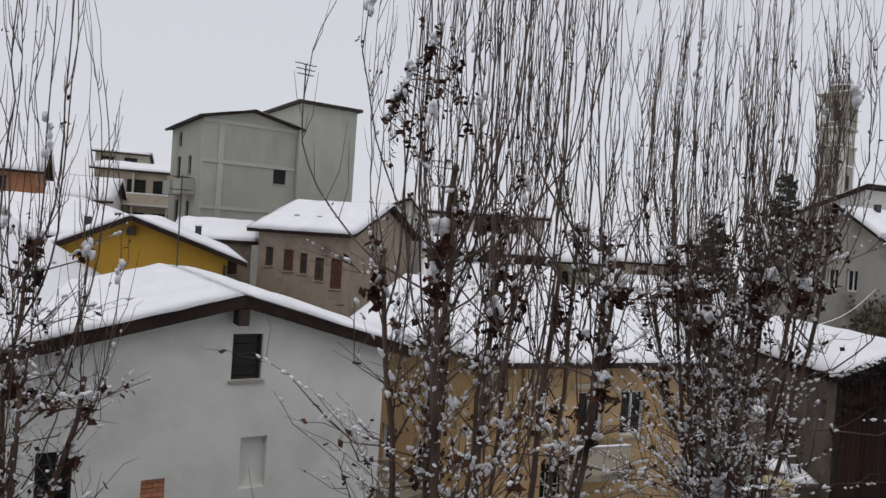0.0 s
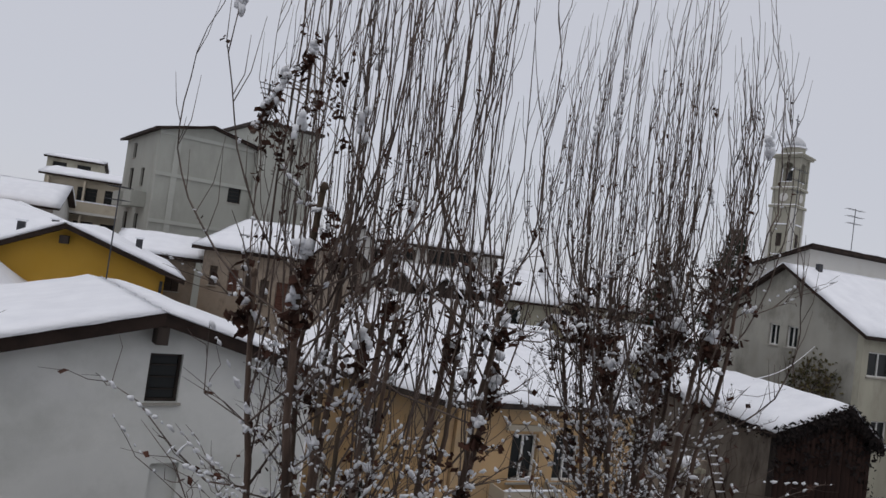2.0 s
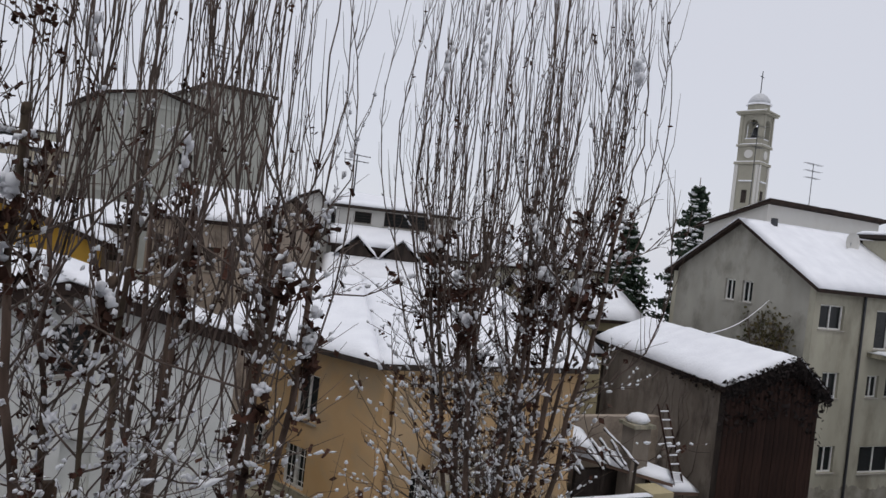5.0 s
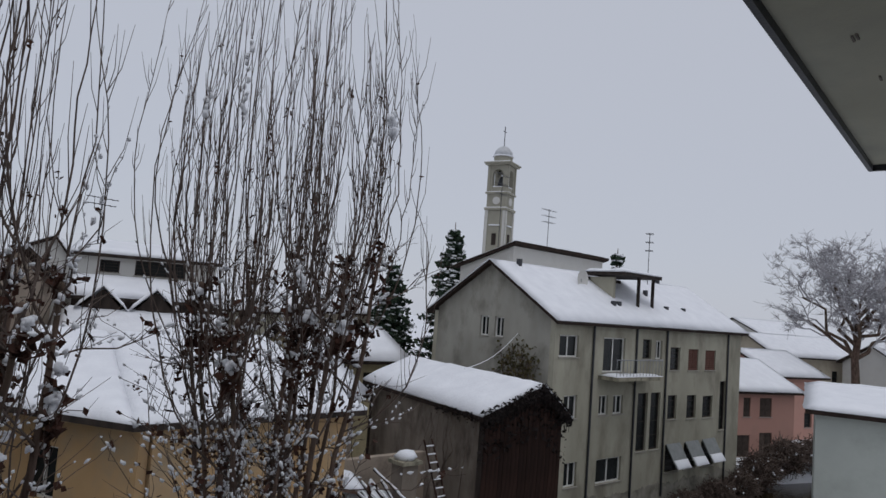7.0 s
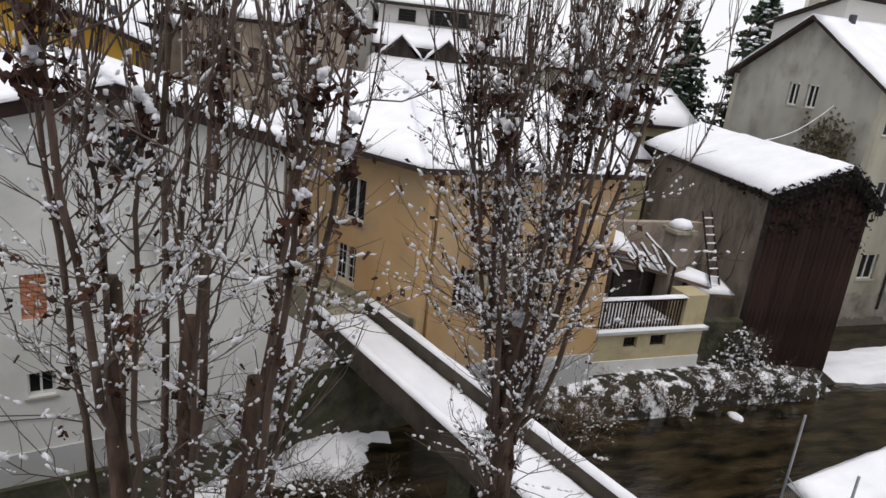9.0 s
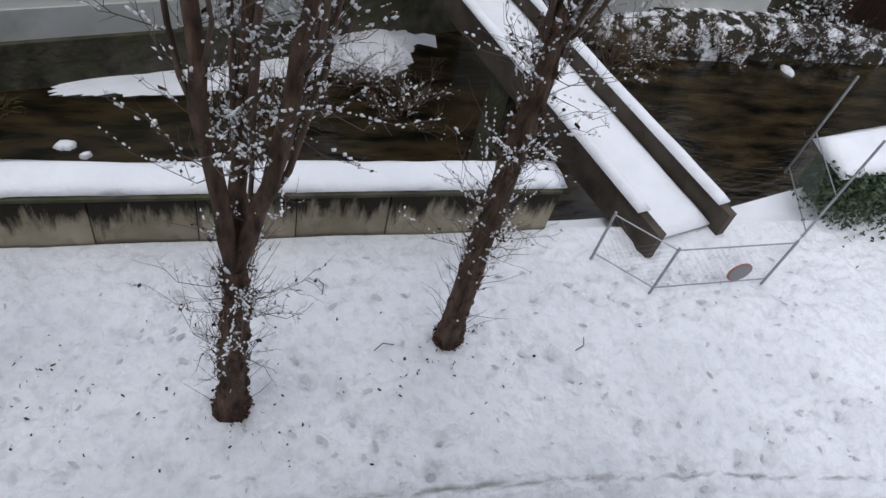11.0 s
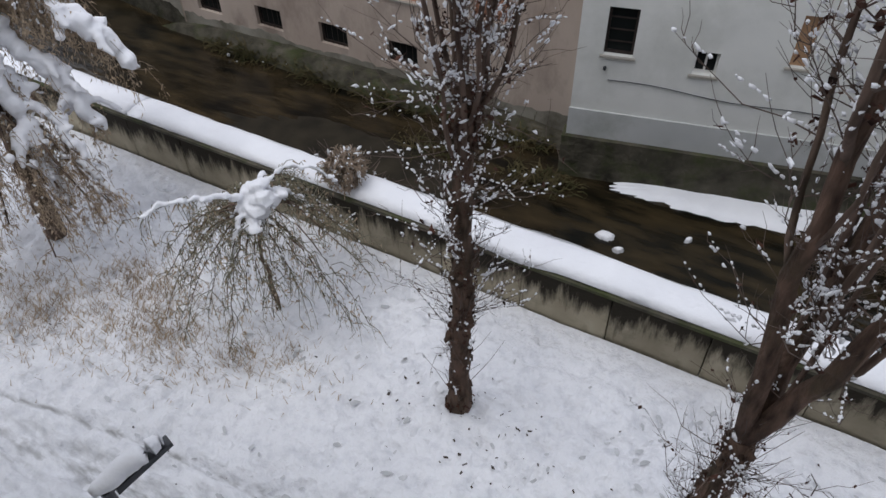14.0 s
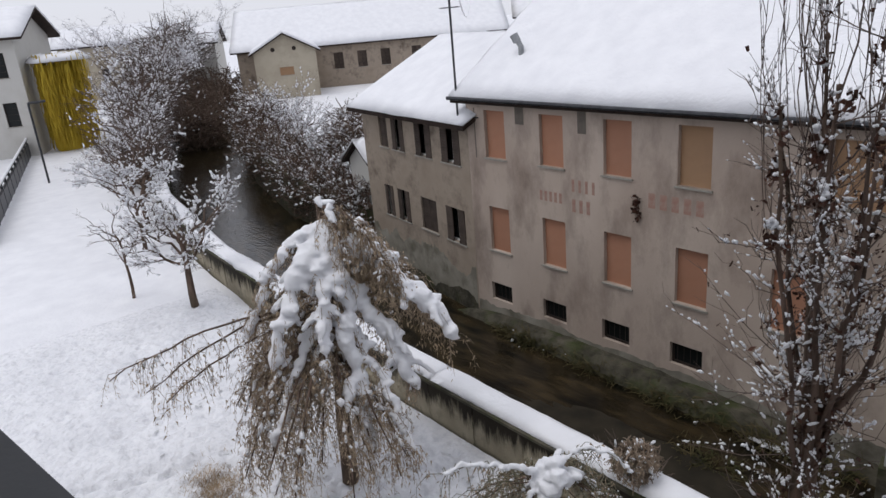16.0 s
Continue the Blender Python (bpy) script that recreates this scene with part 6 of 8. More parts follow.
def lump(g, c, s, d, rng):
    """A small uneven lump of snow, drawn out along d."""
    h = Vector(d) * s * rng.uniform(0.7, 2.2)
    j = lambda k: Vector((rng.gauss(0, s * k), rng.gauss(0, s * k), rng.gauss(0, s * k)))
    g.tube([c - h + j(0.2), c - h * 0.3 + j(0.3), c + h * 0.45 + j(0.3), c + h + j(0.2)], [s * 0.25, s * rng.uniform(0.7, 1.1), s * rng.uniform(0.55, 1.0), s * 0.2], 4)


def snow_on(g, a, b, rng, size, share=0.6):
    """Snow lying along a twig in short uneven lumps."""
    a, b = Vector(a), Vector(b)
    ln = (b - a).length
    n = max(1, int(ln / (size * 4.5)))
    d = (b - a).normalized() if ln > 1e-6 else Vector((1, 0, 0))
    for k in range(n):
        if rng.random() < share:
            s = size * rng.uniform(0.5, 1.35)
            lump(g, a.lerp(b, (k + rng.random()) / n) + Vector((0, 0, s * 0.5)), s, d, rng)


def stuff(name, geo, material, parent, label, smooth=False):
    return tagged(part(name, geo, material, parent, label, smooth), kind="stuff")


def clot(leaves, c, size, n, rng):
    """A tight bunch of dead leaves."""
    for _ in range(n):
        leaves.leaf(c + Vector((rng.gauss(0, size * 0.5), rng.gauss(0, size * 0.5), rng.gauss(-size * 0.2, size * 0.7))), rng.uniform(0.4, 0.8) * size, rng)


def clump(snow, c, s, rng, n=3):
    """A ragged clump of wet snow made of a few lumps run together."""
    for _ in range(n):
        k = s * rng.uniform(0.45, 0.85)
        snow.blob(c + Vector((rng.gauss(0, s * 0.5), rng.gauss(0, s * 0.5), rng.gauss(0, s * 0.55))), k, k, k * rng.uniform(0.7, 1.3), random.Random(rng.random()), 0.4, 3, 5)


def pollard(at, off, seed, fork, mains, head=7.3, top=10.6, radius=1.0, spread=1.15, stems=12, shoots=4, foot=0.17, clots=160, big=10, caught=8, low_clots=0, label="tall pollarded tree with bare upright shoots, dead leaves and snow"):
    """A pollarded tree: trunk, rising stems, a ragged head of dead leaves and snow, and long upright shoots bowed like a vase."""
    rng = random.Random(seed)
    bx, by = at
    cx, cy = bx + off[0], by + off[1]
    t = thing("pollard_tree", (bx, by, 0), label, "tree", "pollarded trees on the lawn")
    trunk, stemwork, twigs, leaves, snow = Geo(), Geo(), Geo(), Geo(), Geo()
    fx, fy = bx + off[0] * fork / head, by + off[1] * fork / head
    n = 6 + int(fork * 2)
    base = []
    for i in range(n):
        q = i / (n - 1)
        base.append(Vector((bx + (fx - bx) * q + rng.gauss(0, 0.014), by + (fy - by) * q + rng.gauss(0, 0.014), fork * q - 0.03 * (i == 0))))
    rad = [foot * (1.3 if i == 0 else 1.1 if i == 1 else 1.0 - 0.28 * i / (n - 1)) * rng.uniform(0.92, 1.08) for i in range(n)]
    trunk.tube(base, rad, 10)
    for _ in range(110):
        q = rng.random() ** 1.5
        b = rng.uniform(0, 6.28)
        k = rng.uniform(0.02, 0.05) * (1.5 if q < 0.06 else 1.0)
        trunk.blob(on_path(base, q) + Vector((math.cos(b), math.sin(b), 0)) * foot * (0.92 - 0.2 * q), k, k, k * 1.6, rng, 0.45)
    limbs = [(base, 0.3, foot * 0.8)]
    parents = []
    for m_ in range(mains):
        a = 2 * math.pi * m_ / mains + seed
        z1 = head - 1.6 + rng.uniform(-0.4, 0.3)
        e = Vector((cx + math.cos(a) * radius * 0.42, cy + math.sin(a) * radius * 0.42, z1))
        path = [base[-1].lerp(e, i / 8) + Vector((math.cos(a), math.sin(a), 0)) * 0.1 * math.sin(math.pi * i / 8) + Vector((rng.gauss(0, 0.02), rng.gauss(0, 0.02), 0)) * (i > 0) for i in range(9)]
        trunk.tube(path, [foot * 0.55 - foot * 0.25 * i / 8 for i in range(9)], 8)
        limbs.append((path, 0.05, foot * 0.45))
        parents.append((path, a))
    heads = []
    for s in range(stems):
        a = 2.39996 * s + rng.uniform(-0.25, 0.25) + (seed % 7)
        path0 = min(parents, key=lambda p: abs(math.remainder(p[1] - a, 2 * math.pi)))[0] if parents else base
        rr_ = radius * math.sqrt((s + 0.6) / stems) * rng.uniform(0.85, 1.08)
        e = Vector((cx + math.cos(a) * rr_, cy + math.sin(a) * rr_, head + rng.uniform(-0.45, 0.45)))
        s0 = on_path(path0, rng.uniform(0.0, 0.75) if parents else rng.uniform(0.78, 1.0))
        path = []
        jx = jy = 0.0
        for i in range(10):
            q = i / 9
            jx, jy = 0.7 * jx + rng.gauss(0, 0.018), 0.7 * jy + rng.gauss(0, 0.018)
            bow = (e - s0) * (q ** 0.55 - q)
            path.append(s0.lerp(e, q) + Vector((bow.x + jx * (i > 0), bow.y + jy * (i > 0), 0)))
        r0 = rng.uniform(0.019, 0.034)
        stemwork.tube(path, [r0 * (1 - 0.5 * i / 9) * rng.uniform(0.9, 1.1) for i in range(10)], 6)
        stemwork.blob(path[-1], 0.022, 0.022, 0.03, rng)
        limbs.append((path, 0.0, r0))
        heads.append((path, a))
    perch = []

    def spray(p, ln, d, fine, white):
        """A side branch with crooked twigs, small leaves and snow along it."""
        tip = p + d * ln + Vector((0, 0, rng.uniform(0.05, 0.35) * ln))
        br = wobbly(p, tip, 5, rng, 0.03 * ln + 0.01, 0.06)
        twigs.tube(br, [0.0062, 0.0052, 0.0043, 0.0033, 0.0018], 4, False)
        perch.extend((on_path(br, rng.uniform(0.1, 1)), on_path(br, rng.uniform(0.1, 0.6))))
        if rng.random() < white + (0.25 if p.z < 6.6 else 0.0):
            snow_on(snow, br[0], br[4], rng, 0.0135 if p.z < 6.6 else 0.011, 0.75)
        for _ in range(fine):
            c = on_path(br, rng.uniform(0.15, 1))
            b2 = rng.uniform(0, 2 * math.pi)
            e = c + (d * 0.7 + Vector((math.cos(b2) * 0.7, math.sin(b2) * 0.7, rng.uniform(0.0, 1.2)))).normalized() * rng.uniform(0.1, 0.45)
            tw = wobbly(c, e, 4, rng, 0.014)
            twigs.tube(tw, [0.003, 0.0026, 0.0021, 0.0012], 3, False)
            if rng.random() < 0.35:
                leaves.leaf(on_path(tw, rng.uniform(0.3, 1)), rng.uniform(0.016, 0.034), rng)
            if rng.random() < 0.55 * white:
                snow_on(snow, tw[0], tw[3], rng, 0.0095, 0.6)

    for path, q0, r0 in limbs:
        for _ in range(11 if path is not base else int(14 + fork * 11)):
            p = on_path(path, rng.uniform(max(q0, 0.02), 1.0))
            if p.z < 1.6 and rng.random() < 0.55:
                continue
            b = rng.uniform(0, 2 * math.pi)
            d = Vector((math.cos(b), math.sin(b), rng.uniform(-0.15, 1.3))).normalized()
            spray(p, rng.uniform(0.2, 0.95) * (1.1 if p.z < 6.3 else 0.75), d, rng.randint(4, 8), 0.7)
    # bunches of dead leaves with snow lodged in them, thickest at the head
    for _ in range(clots):
        if rng.random() < 0.5:
            path = rng.choice(heads)[0]
            c = on_path(path, 1 - 0.75 * rng.random() ** 1.4) + Vector((rng.gauss(0, 0.05), rng.gauss(0, 0.05), rng.gauss(0, 0.08)))
        else:
            c = rng.choice(perch) + Vector((rng.gauss(0, 0.015), rng.gauss(0, 0.015), 0))
        if rng.random() > min(1.0, max(0.2, (c.z - 4.2) / 2.6)):
            continue
        size = rng.uniform(0.022, 0.046) * (1.35 if abs(c.z - head) < 0.5 else 1.0)
        clot(leaves, c, size, rng.randint(5, 11), rng)
        if rng.random() < 0.7:
            clump(snow, c + Vector((rng.gauss(0, 0.03), rng.gauss(0, 0.03), size * 0.9)), rng.uniform(0.011, 0.023), rng, 3)
    for _ in range(int(clots * 1.3)):  # small snow on every fork and knot
        c = rng.choice(perch) if rng.random() < 0.6 else on_path(rng.choice(limbs[1:] or limbs)[0], rng.random())
        d = Vector((rng.gauss(0, 0.7), rng.gauss(0, 0.7), rng.gauss(0.2, 0.7)))
        for _ in range(2):
            lump(snow, c + Vector((rng.gauss(0, 0.018), rng.gauss(0, 0.018), 0.008)), rng.uniform(0.008, 0.017), d, rng)
    for _ in range(big):  # heavier lumps in the head
        path, a = rng.choice(heads)
        c = on_path(path, rng.uniform(0.72, 1.0)) + Vector((math.cos(a) * 0.05, math.sin(a) * 0.05, 0.06))
        clump(snow, c, rng.uniform(0.024, 0.04), rng, 9)
        clot(leaves, c - Vector((0, 0, 0.1)), 0.06, 22, rng)
    # long shoots
    runs = []
    for path, a in heads:
        tip = Vector(path[-1])
        edge = Vector((tip.x - cx, tip.y - cy, 0)).length / radius
        for _ in range(shoots):
            p = on_path(path, rng.uniform(0.6, 1.0))
            b = a + rng.gauss(0, 0.95)
            far = spread * math.sqrt(rng.uniform(0.0, 1.0)) * (0.45 + 0.6 * edge)
            lean = Vector((cx + math.cos(b) * far - p.x, cy + math.sin(b) * far - p.y, 0)) * rng.uniform(0.55, 1.0)
            ht = (top - p.z) * (1.12 - 0.42 * edge ** 2) * rng.uniform(0.62, 1.1)
            pts, jx, jy = [], 0.0, 0.0
            for i in range(15):
                q = i / 14
                jx, jy = jx * 0.75 + rng.gauss(0, 0.011), jy * 0.75 + rng.gauss(0, 0.011)
                pts.append(p + lean * math.sin(math.pi * 0.76 * q ** 0.7) + Vector((jx * (i > 0), jy * (i > 0), ht * q)))
            r0 = rng.uniform(0.0044, 0.0085)
            twigs.tube(pts, [r0 * (1 - 0.74 * i / 14) for i in range(15)], 4, False)
            runs.append(pts)
            for _ in range(rng.randint(8, 16)):
                k = rng.uniform(0.03, 0.88)
                c = on_path(pts, k)
                b2 = rng.uniform(0, 2 * math.pi)
                ln = rng.uniform(0.12, 0.75) * (1.1 - 0.6 * k)
                m1 = c + Vector((math.cos(b2) * 0.3, math.sin(b2) * 0.3, 0.75)) * ln * 0.45
                e = m1 + Vector((math.cos(b2) * 0.1 + rng.gauss(0, 0.06), math.sin(b2) * 0.1 + rng.gauss(0, 0.06), 0.95)) * ln * 0.6
                twigs.tube([c, m1, e], [0.0032, 0.0026, 0.0013], 3, False)
                if rng.random() < 0.07:
                    clot(leaves, on_path([c, m1, e], rng.uniform(0.3, 1)), rng.uniform(0.012, 0.026), 4, rng)
            for _ in range(rng.choice((0, 0, 1, 1, 2))):
                clot(leaves, on_path(pts, rng.uniform(0.02, 0.6)), rng.uniform(0.016, 0.034), rng.randint(3, 7), rng)
            for _ in range(2):
                if rng.random() < 0.5:
                    k = rng.uniform(0.02, 0.4)
                    clump(snow, on_path(pts, k), rng.uniform(0.009, 0.018), rng, 2)
    for _ in range(caught):  # long lumps of snow caught high in the shoots
        pts = rng.choice(runs)
        k = rng.uniform(0.3, 0.75)
        p, q = on_path(pts, k), on_path(pts, min(1.0, k + 0.05))
        for i in range(5):
            r = rng.uniform(0.014, 0.024)
            snow.blob(p.lerp(q, i / 4) + Vector((rng.gauss(0, 0.014), rng.gauss(0, 0.014), 0)), r, r, r * 1.5, rng, 0.35)
    for _ in range(low_clots):  # dead leaves clinging all round the stem
        path = base if rng.random() < 0.5 else rng.choice(limbs)[0]
        q = rng.random()
        c = on_path(path, 0.35 + 0.65 * q if path is base else 0.8 * q)
        b = rng.uniform(0, 6.28)
        clot(leaves, c + Vector((math.cos(b), math.sin(b), 0)) * rng.uniform(0.03, 0.16), rng.uniform(0.018, 0.036), 5, rng)
    for _ in range(130):  # suckers round the trunk
        z = rng.uniform(0.02, min(fork, 2.4))
        b = rng.uniform(0, 2 * math.pi)
        p = on_path(base, z / fork)
        d = Vector((math.cos(b), math.sin(b), rng.uniform(1.0, 4.5))).normalized()
        sk = wobbly(p, p + d * rng.uniform(0.3, 0.95), 4, rng, 0.02)
        twigs.tube(sk, [0.005, 0.0042, 0.0034, 0.0018], 3, False)
        if rng.random() < 0.4:
            leaves.leaf(on_path(sk, rng.random()), rng.uniform(0.015, 0.03), rng)
        if rng.random() < 0.25:
            snow_on(snow, sk[1], sk[3], rng, 0.014, 0.4)
    clump(snow, base[-1] + Vector((0, 0, 0.05)), 0.07, rng, 12)  # snow lodged in the fork
    for _ in range(int(16 * fork)):  # leaves, snow and stubs on the bark
        p = on_path(base, rng.uniform(0.25, 1.0))
        b = rng.uniform(0, 6.28)
        c = p + Vector((math.cos(b), math.sin(b), 0)) * foot * rng.uniform(0.8, 1.4)
        clot(leaves, c, rng.uniform(0.018, 0.034), 5, rng)
        if rng.random() < 0.6:
            clump(snow, c + Vector((0, 0, 0.03)), rng.uniform(0.012, 0.024), rng, 3)
    for _ in range(40):  # litter and moss at the foot
        b = rng.uniform(0, 6.28)
        clot(leaves, Vector((bx + math.cos(b) * foot * 1.25, by + math.sin(b) * foot * 1.25, rng.uniform(0.0, 0.22))), 0.035, 4, rng)
    part("trunk", trunk, M["old_bark"], t, "dark rough trunk", smooth=True)
    stuff("stemwork", stemwork, M["bark"], t, "reddish brown upright stems", True)
    stuff("branchwork", twigs, M["twig"], t, "thin bare branches and shoots")
    stuff("foliage", leaves, M["dead_leaf"], t, "dry dark brown leaves")
    stuff("snow", snow, M["snow"], t, "small lumps of snow on the branches", True)
    return t


def snapped_branch(tree, top, low, seed):
    """A broken limb hanging aslant in the shoots, hung with dead leaves and snow."""
    rng = random.Random(seed)
    at = home(tree)
    wood, leaves, snow = Geo(), Geo(), Geo()
    pts = wobbly(low, top, 8, rng, 0.012)
    wood.tube(pts, [0.016, 0.014, 0.013, 0.012, 0.01, 0.009, 0.007, 0.005], 5)
    for i in range(46):
        q = rng.random()
        c = on_path(pts, q)
        d = Vector((rng.uniform(0.02, 0.34) * (1 - abs(q - 0.6)), rng.gauss(0, 0.06), -rng.uniform(0.0, 0.3)))
        if i % 3:
            wood.tube([c, c + d * 0.5 + Vector((0, 0, 0.03)), c + d], [0.004, 0.003, 0.002], 3, False)
            clot(leaves, c + d, rng.uniform(0.022, 0.038), 7, rng)
        else:
            clot(leaves, c, rng.uniform(0.025, 0.04), 9, rng)
        if rng.random() < 0.6:
            clump(snow, c + Vector((0, 0, 0.02)), rng.uniform(0.014, 0.026), rng, 3)
    stuff("snapped_branch", wood, M["bark"], tree, "broken branch hanging aslant")
    stuff("hanging_leaves", leaves, M["dead_leaf"], tree, "dark dead leaves on the broken branch")
    stuff("branch_snow", snow, M["snow"], tree, "snow on the broken branch", True)


def snow_ridge(g, pts, width, rng, gaps=0.0):
    """Snow lying along a limb as a broad uneven ribbon that swells and breaks, with lumps sunk into it."""
    n = max(6, int(sum((Vector(pts[i + 1]) - Vector(pts[i])).length for i in range(len(pts) - 1)) / (width * 0.38)))
    run, rad = [], []
    f, jx, jy = 1.0, 0.0, 0.0
    for i in range(n + 1):
        q = i / n
        f = 0.62 * f + 0.38 * rng.uniform(0.35, 1.6)
        jx, jy = 0.6 * jx + rng.gauss(0, width * 0.2), 0.6 * jy + rng.gauss(0, width * 0.2)
        r = width * f * (1.0 - 0.4 * q) * (0.4 if i in (0, n) else 1.0)
        if rng.random() < gaps and 0 < i < n:
            r *= 0.45
        run.append(on_path(pts, q) + Vector((jx, jy, r * 0.3)))
        rad.append(r)
    g.tube(run, rad, 9)
    for p, r in zip(run, rad):
        if rng.random() < 0.6:
            k = r * rng.uniform(0.45, 0.95)
            g.blob(p + Vector((rng.gauss(0, r * 0.5), rng.gauss(0, r * 0.5), rng.gauss(-r * 0.15, r * 0.2))), k * 1.3, k * 1.3, k * 0.8, rng, 0.3)


def droop(start, end, rise, n, rng, amp=0.02):
    """A limb that rises a little, bends over and falls to its end."""
    a, b = Vector(start), Vector(end)
    c = a.lerp(b, 0.45) + Vector((0, 0, max(0.0, a.z - a.lerp(b, 0.45).z) + rise))
    return [a * (1 - q) ** 2 + c * 2 * q * (1 - q) + b * q * q + Vector((rng.gauss(0, amp), rng.gauss(0, amp), rng.gauss(0, amp))) * (i > 0) for i, q in enumerate([k / n for k in range(n + 1)])]


def weeping(at, height, radius, arms, seed, name, label, trunk_r, drop, strands, limbs, crown, leaf_rate=16, foot_z=0.5, low=0.32):
    """A weeping tree: given snow-laden limbs, many thin drooping ones, hanging twigs with dry leaves."""
    rng = random.Random(seed)
    bx, by = at
    t = thing(name, (bx, by, 0), label, "tree")
    trunk, twigs, leaves, snow, bank = Geo(), Geo(), Geo(), Geo(), Geo()
    path = wobbly((bx, by, -0.02), (bx - 0.06 * height, by + 0.06 * height, height), 9, rng, 0.02)
    trunk.tube(path, [trunk_r * (1.25 - 0.95 * i / 8) for i in range(9)], 8)
    curves = []
    for zs, end, rise, width in limbs:
        pts = droop(on_path(path, min(1.0, zs / height)), end, rise, 12, rng)
        trunk.tube(pts, [trunk_r * (0.5 if width > 0.05 else 0.2) * (1 - 0.8 * i / 12) + 0.004 for i in range(13)], 5)
        curves.append((pts, 1.0 if width > 0.025 else 0.6))
        if width:
            snow_ridge(bank, pts, width * 1.15, rng, 0.12)
            for _ in range(int(9 * (width > 0.1))):  # side tufts
                c = on_path(pts, rng.uniform(0.2, 0.95))
                d = rng.uniform(0, 6.28)
                e = c + Vector((math.cos(d), math.sin(d), -0.7)) * rng.uniform(0.25, 0.5)
                snow_ridge(bank, [c, c.lerp(e, 0.5) + Vector((0, 0, 0.06)), e], width * 0.55, rng, 0.2)
    for a_ in range(arms):
        a = 2.39996 * a_ + rng.uniform(-0.2, 0.2)
        q = low + (0.98 - low) * ((a_ * 0.618) % 1.0)
        s = on_path(path, q)
        r = radius * (1.0 - (0.4 * max(0.0, q - 0.35) / 0.65 if low < 0.5 else 0.0)) * rng.uniform(0.6, 1.12)
        e = s + Vector((math.cos(a) * r, math.sin(a) * r, -min(s.z - foot_z, r * rng.uniform(0.55, 1.1))))
        pts = droop(s, e, 0.12 * r + 0.04, 9, rng, 0.018)
        trunk.tube(pts, [trunk_r * 0.26 * (1 - 0.8 * i / 9) + 0.003 for i in range(10)], 4)
        curves.append((pts, 0.8))
        if rng.random() < 0.9:
            k = 0.055 * (height / 4.5)
            for i in range(1, 9):
                snow_on(snow, pts[i], pts[i + 1], rng, k * (1.15 - 0.07 * i), 0.62 if height > 3 else 0.35)
    for pts, rate in curves:
        for _ in range(int(strands * rate)):
            c = on_path(pts, rng.uniform(0.15, 1.0) ** 0.8)
            b = rng.uniform(0, 2 * math.pi)
            o = Vector((math.cos(b), math.sin(b), 0)) * rng.uniform(0.04, 0.32) + (pts[-1] - pts[0]).normalized() * 0.1
            o.z = 0
            ln = min(drop * rng.uniform(0.3, 1.1), max(0.12, c.z - 0.1))
            st = [c, c + o * 0.55 + Vector((0, 0, 0.03 - ln * 0.1)), c + o * 0.92 + Vector((rng.gauss(0, 0.02), rng.gauss(0, 0.02), -ln * 0.5)), c + o + Vector((rng.gauss(0, 0.03), rng.gauss(0, 0.03), -ln))]
            twigs.tube(st, [0.0065, 0.005, 0.0036, 0.002], 3, False)
            for _ in range(int(ln * leaf_rate)):
                w = on_path(st, rng.uniform(0.15, 1)) + Vector((rng.gauss(0, 0.03), rng.gauss(0, 0.03), rng.gauss(0, 0.03)))
                e = w + Vector((rng.gauss(0, 0.028), rng.gauss(0, 0.028), -rng.uniform(0.03, 0.11)))
                leaves.add([w, w + Vector((rng.gauss(0, 0.012), rng.gauss(0, 0.012), -0.02)), e], [(0, 1, 2)])
            if rng.random() < (0.5 if height > 3 else 0.3):
                snow_on(snow, st[0], st[2], rng, 0.021 if height > 3 else 0.012, 0.45)
    for x, y, z, k in crown:  # snow gathered on the crown
        for _ in range(7):
            bank.blob((x + rng.gauss(0, k * 0.42), y + rng.gauss(0, k * 0.42), z + rng.gauss(0, k * 0.22)), k * rng.uniform(0.5, 0.85), k * rng.uniform(0.5, 0.85), k * rng.uniform(0.35, 0.6), rng, 0.25)
    part("trunk", trunk, M["bark"], t, "dark trunk and arched limbs", smooth=True)
    stuff("branchwork", twigs, M["weeping_twig" if height > 3 else "olive_twig"], t, "hanging bare twigs")
    stuff("foliage", leaves, M["weeping_leaf"], t, "dry tan leaves hanging in strands")
    stuff("snow", snow, M["snow"], t, "small snow on the twigs", True)
    heap = stuff("limb_snow", bank, M["snow"], t, "thick snow lying along the limbs", True)
    fuse = heap.modifiers.new("fuse", "REMESH")  # lets the lumps run together
    fuse.mode, fuse.voxel_size, fuse.use_smooth_shade = "VOXEL", 0.028 if height > 3 else 0.016, True
    ease = heap.modifiers.new("ease", "SMOOTH")
    ease.factor, ease.iterations = 0.5, 3
    return t


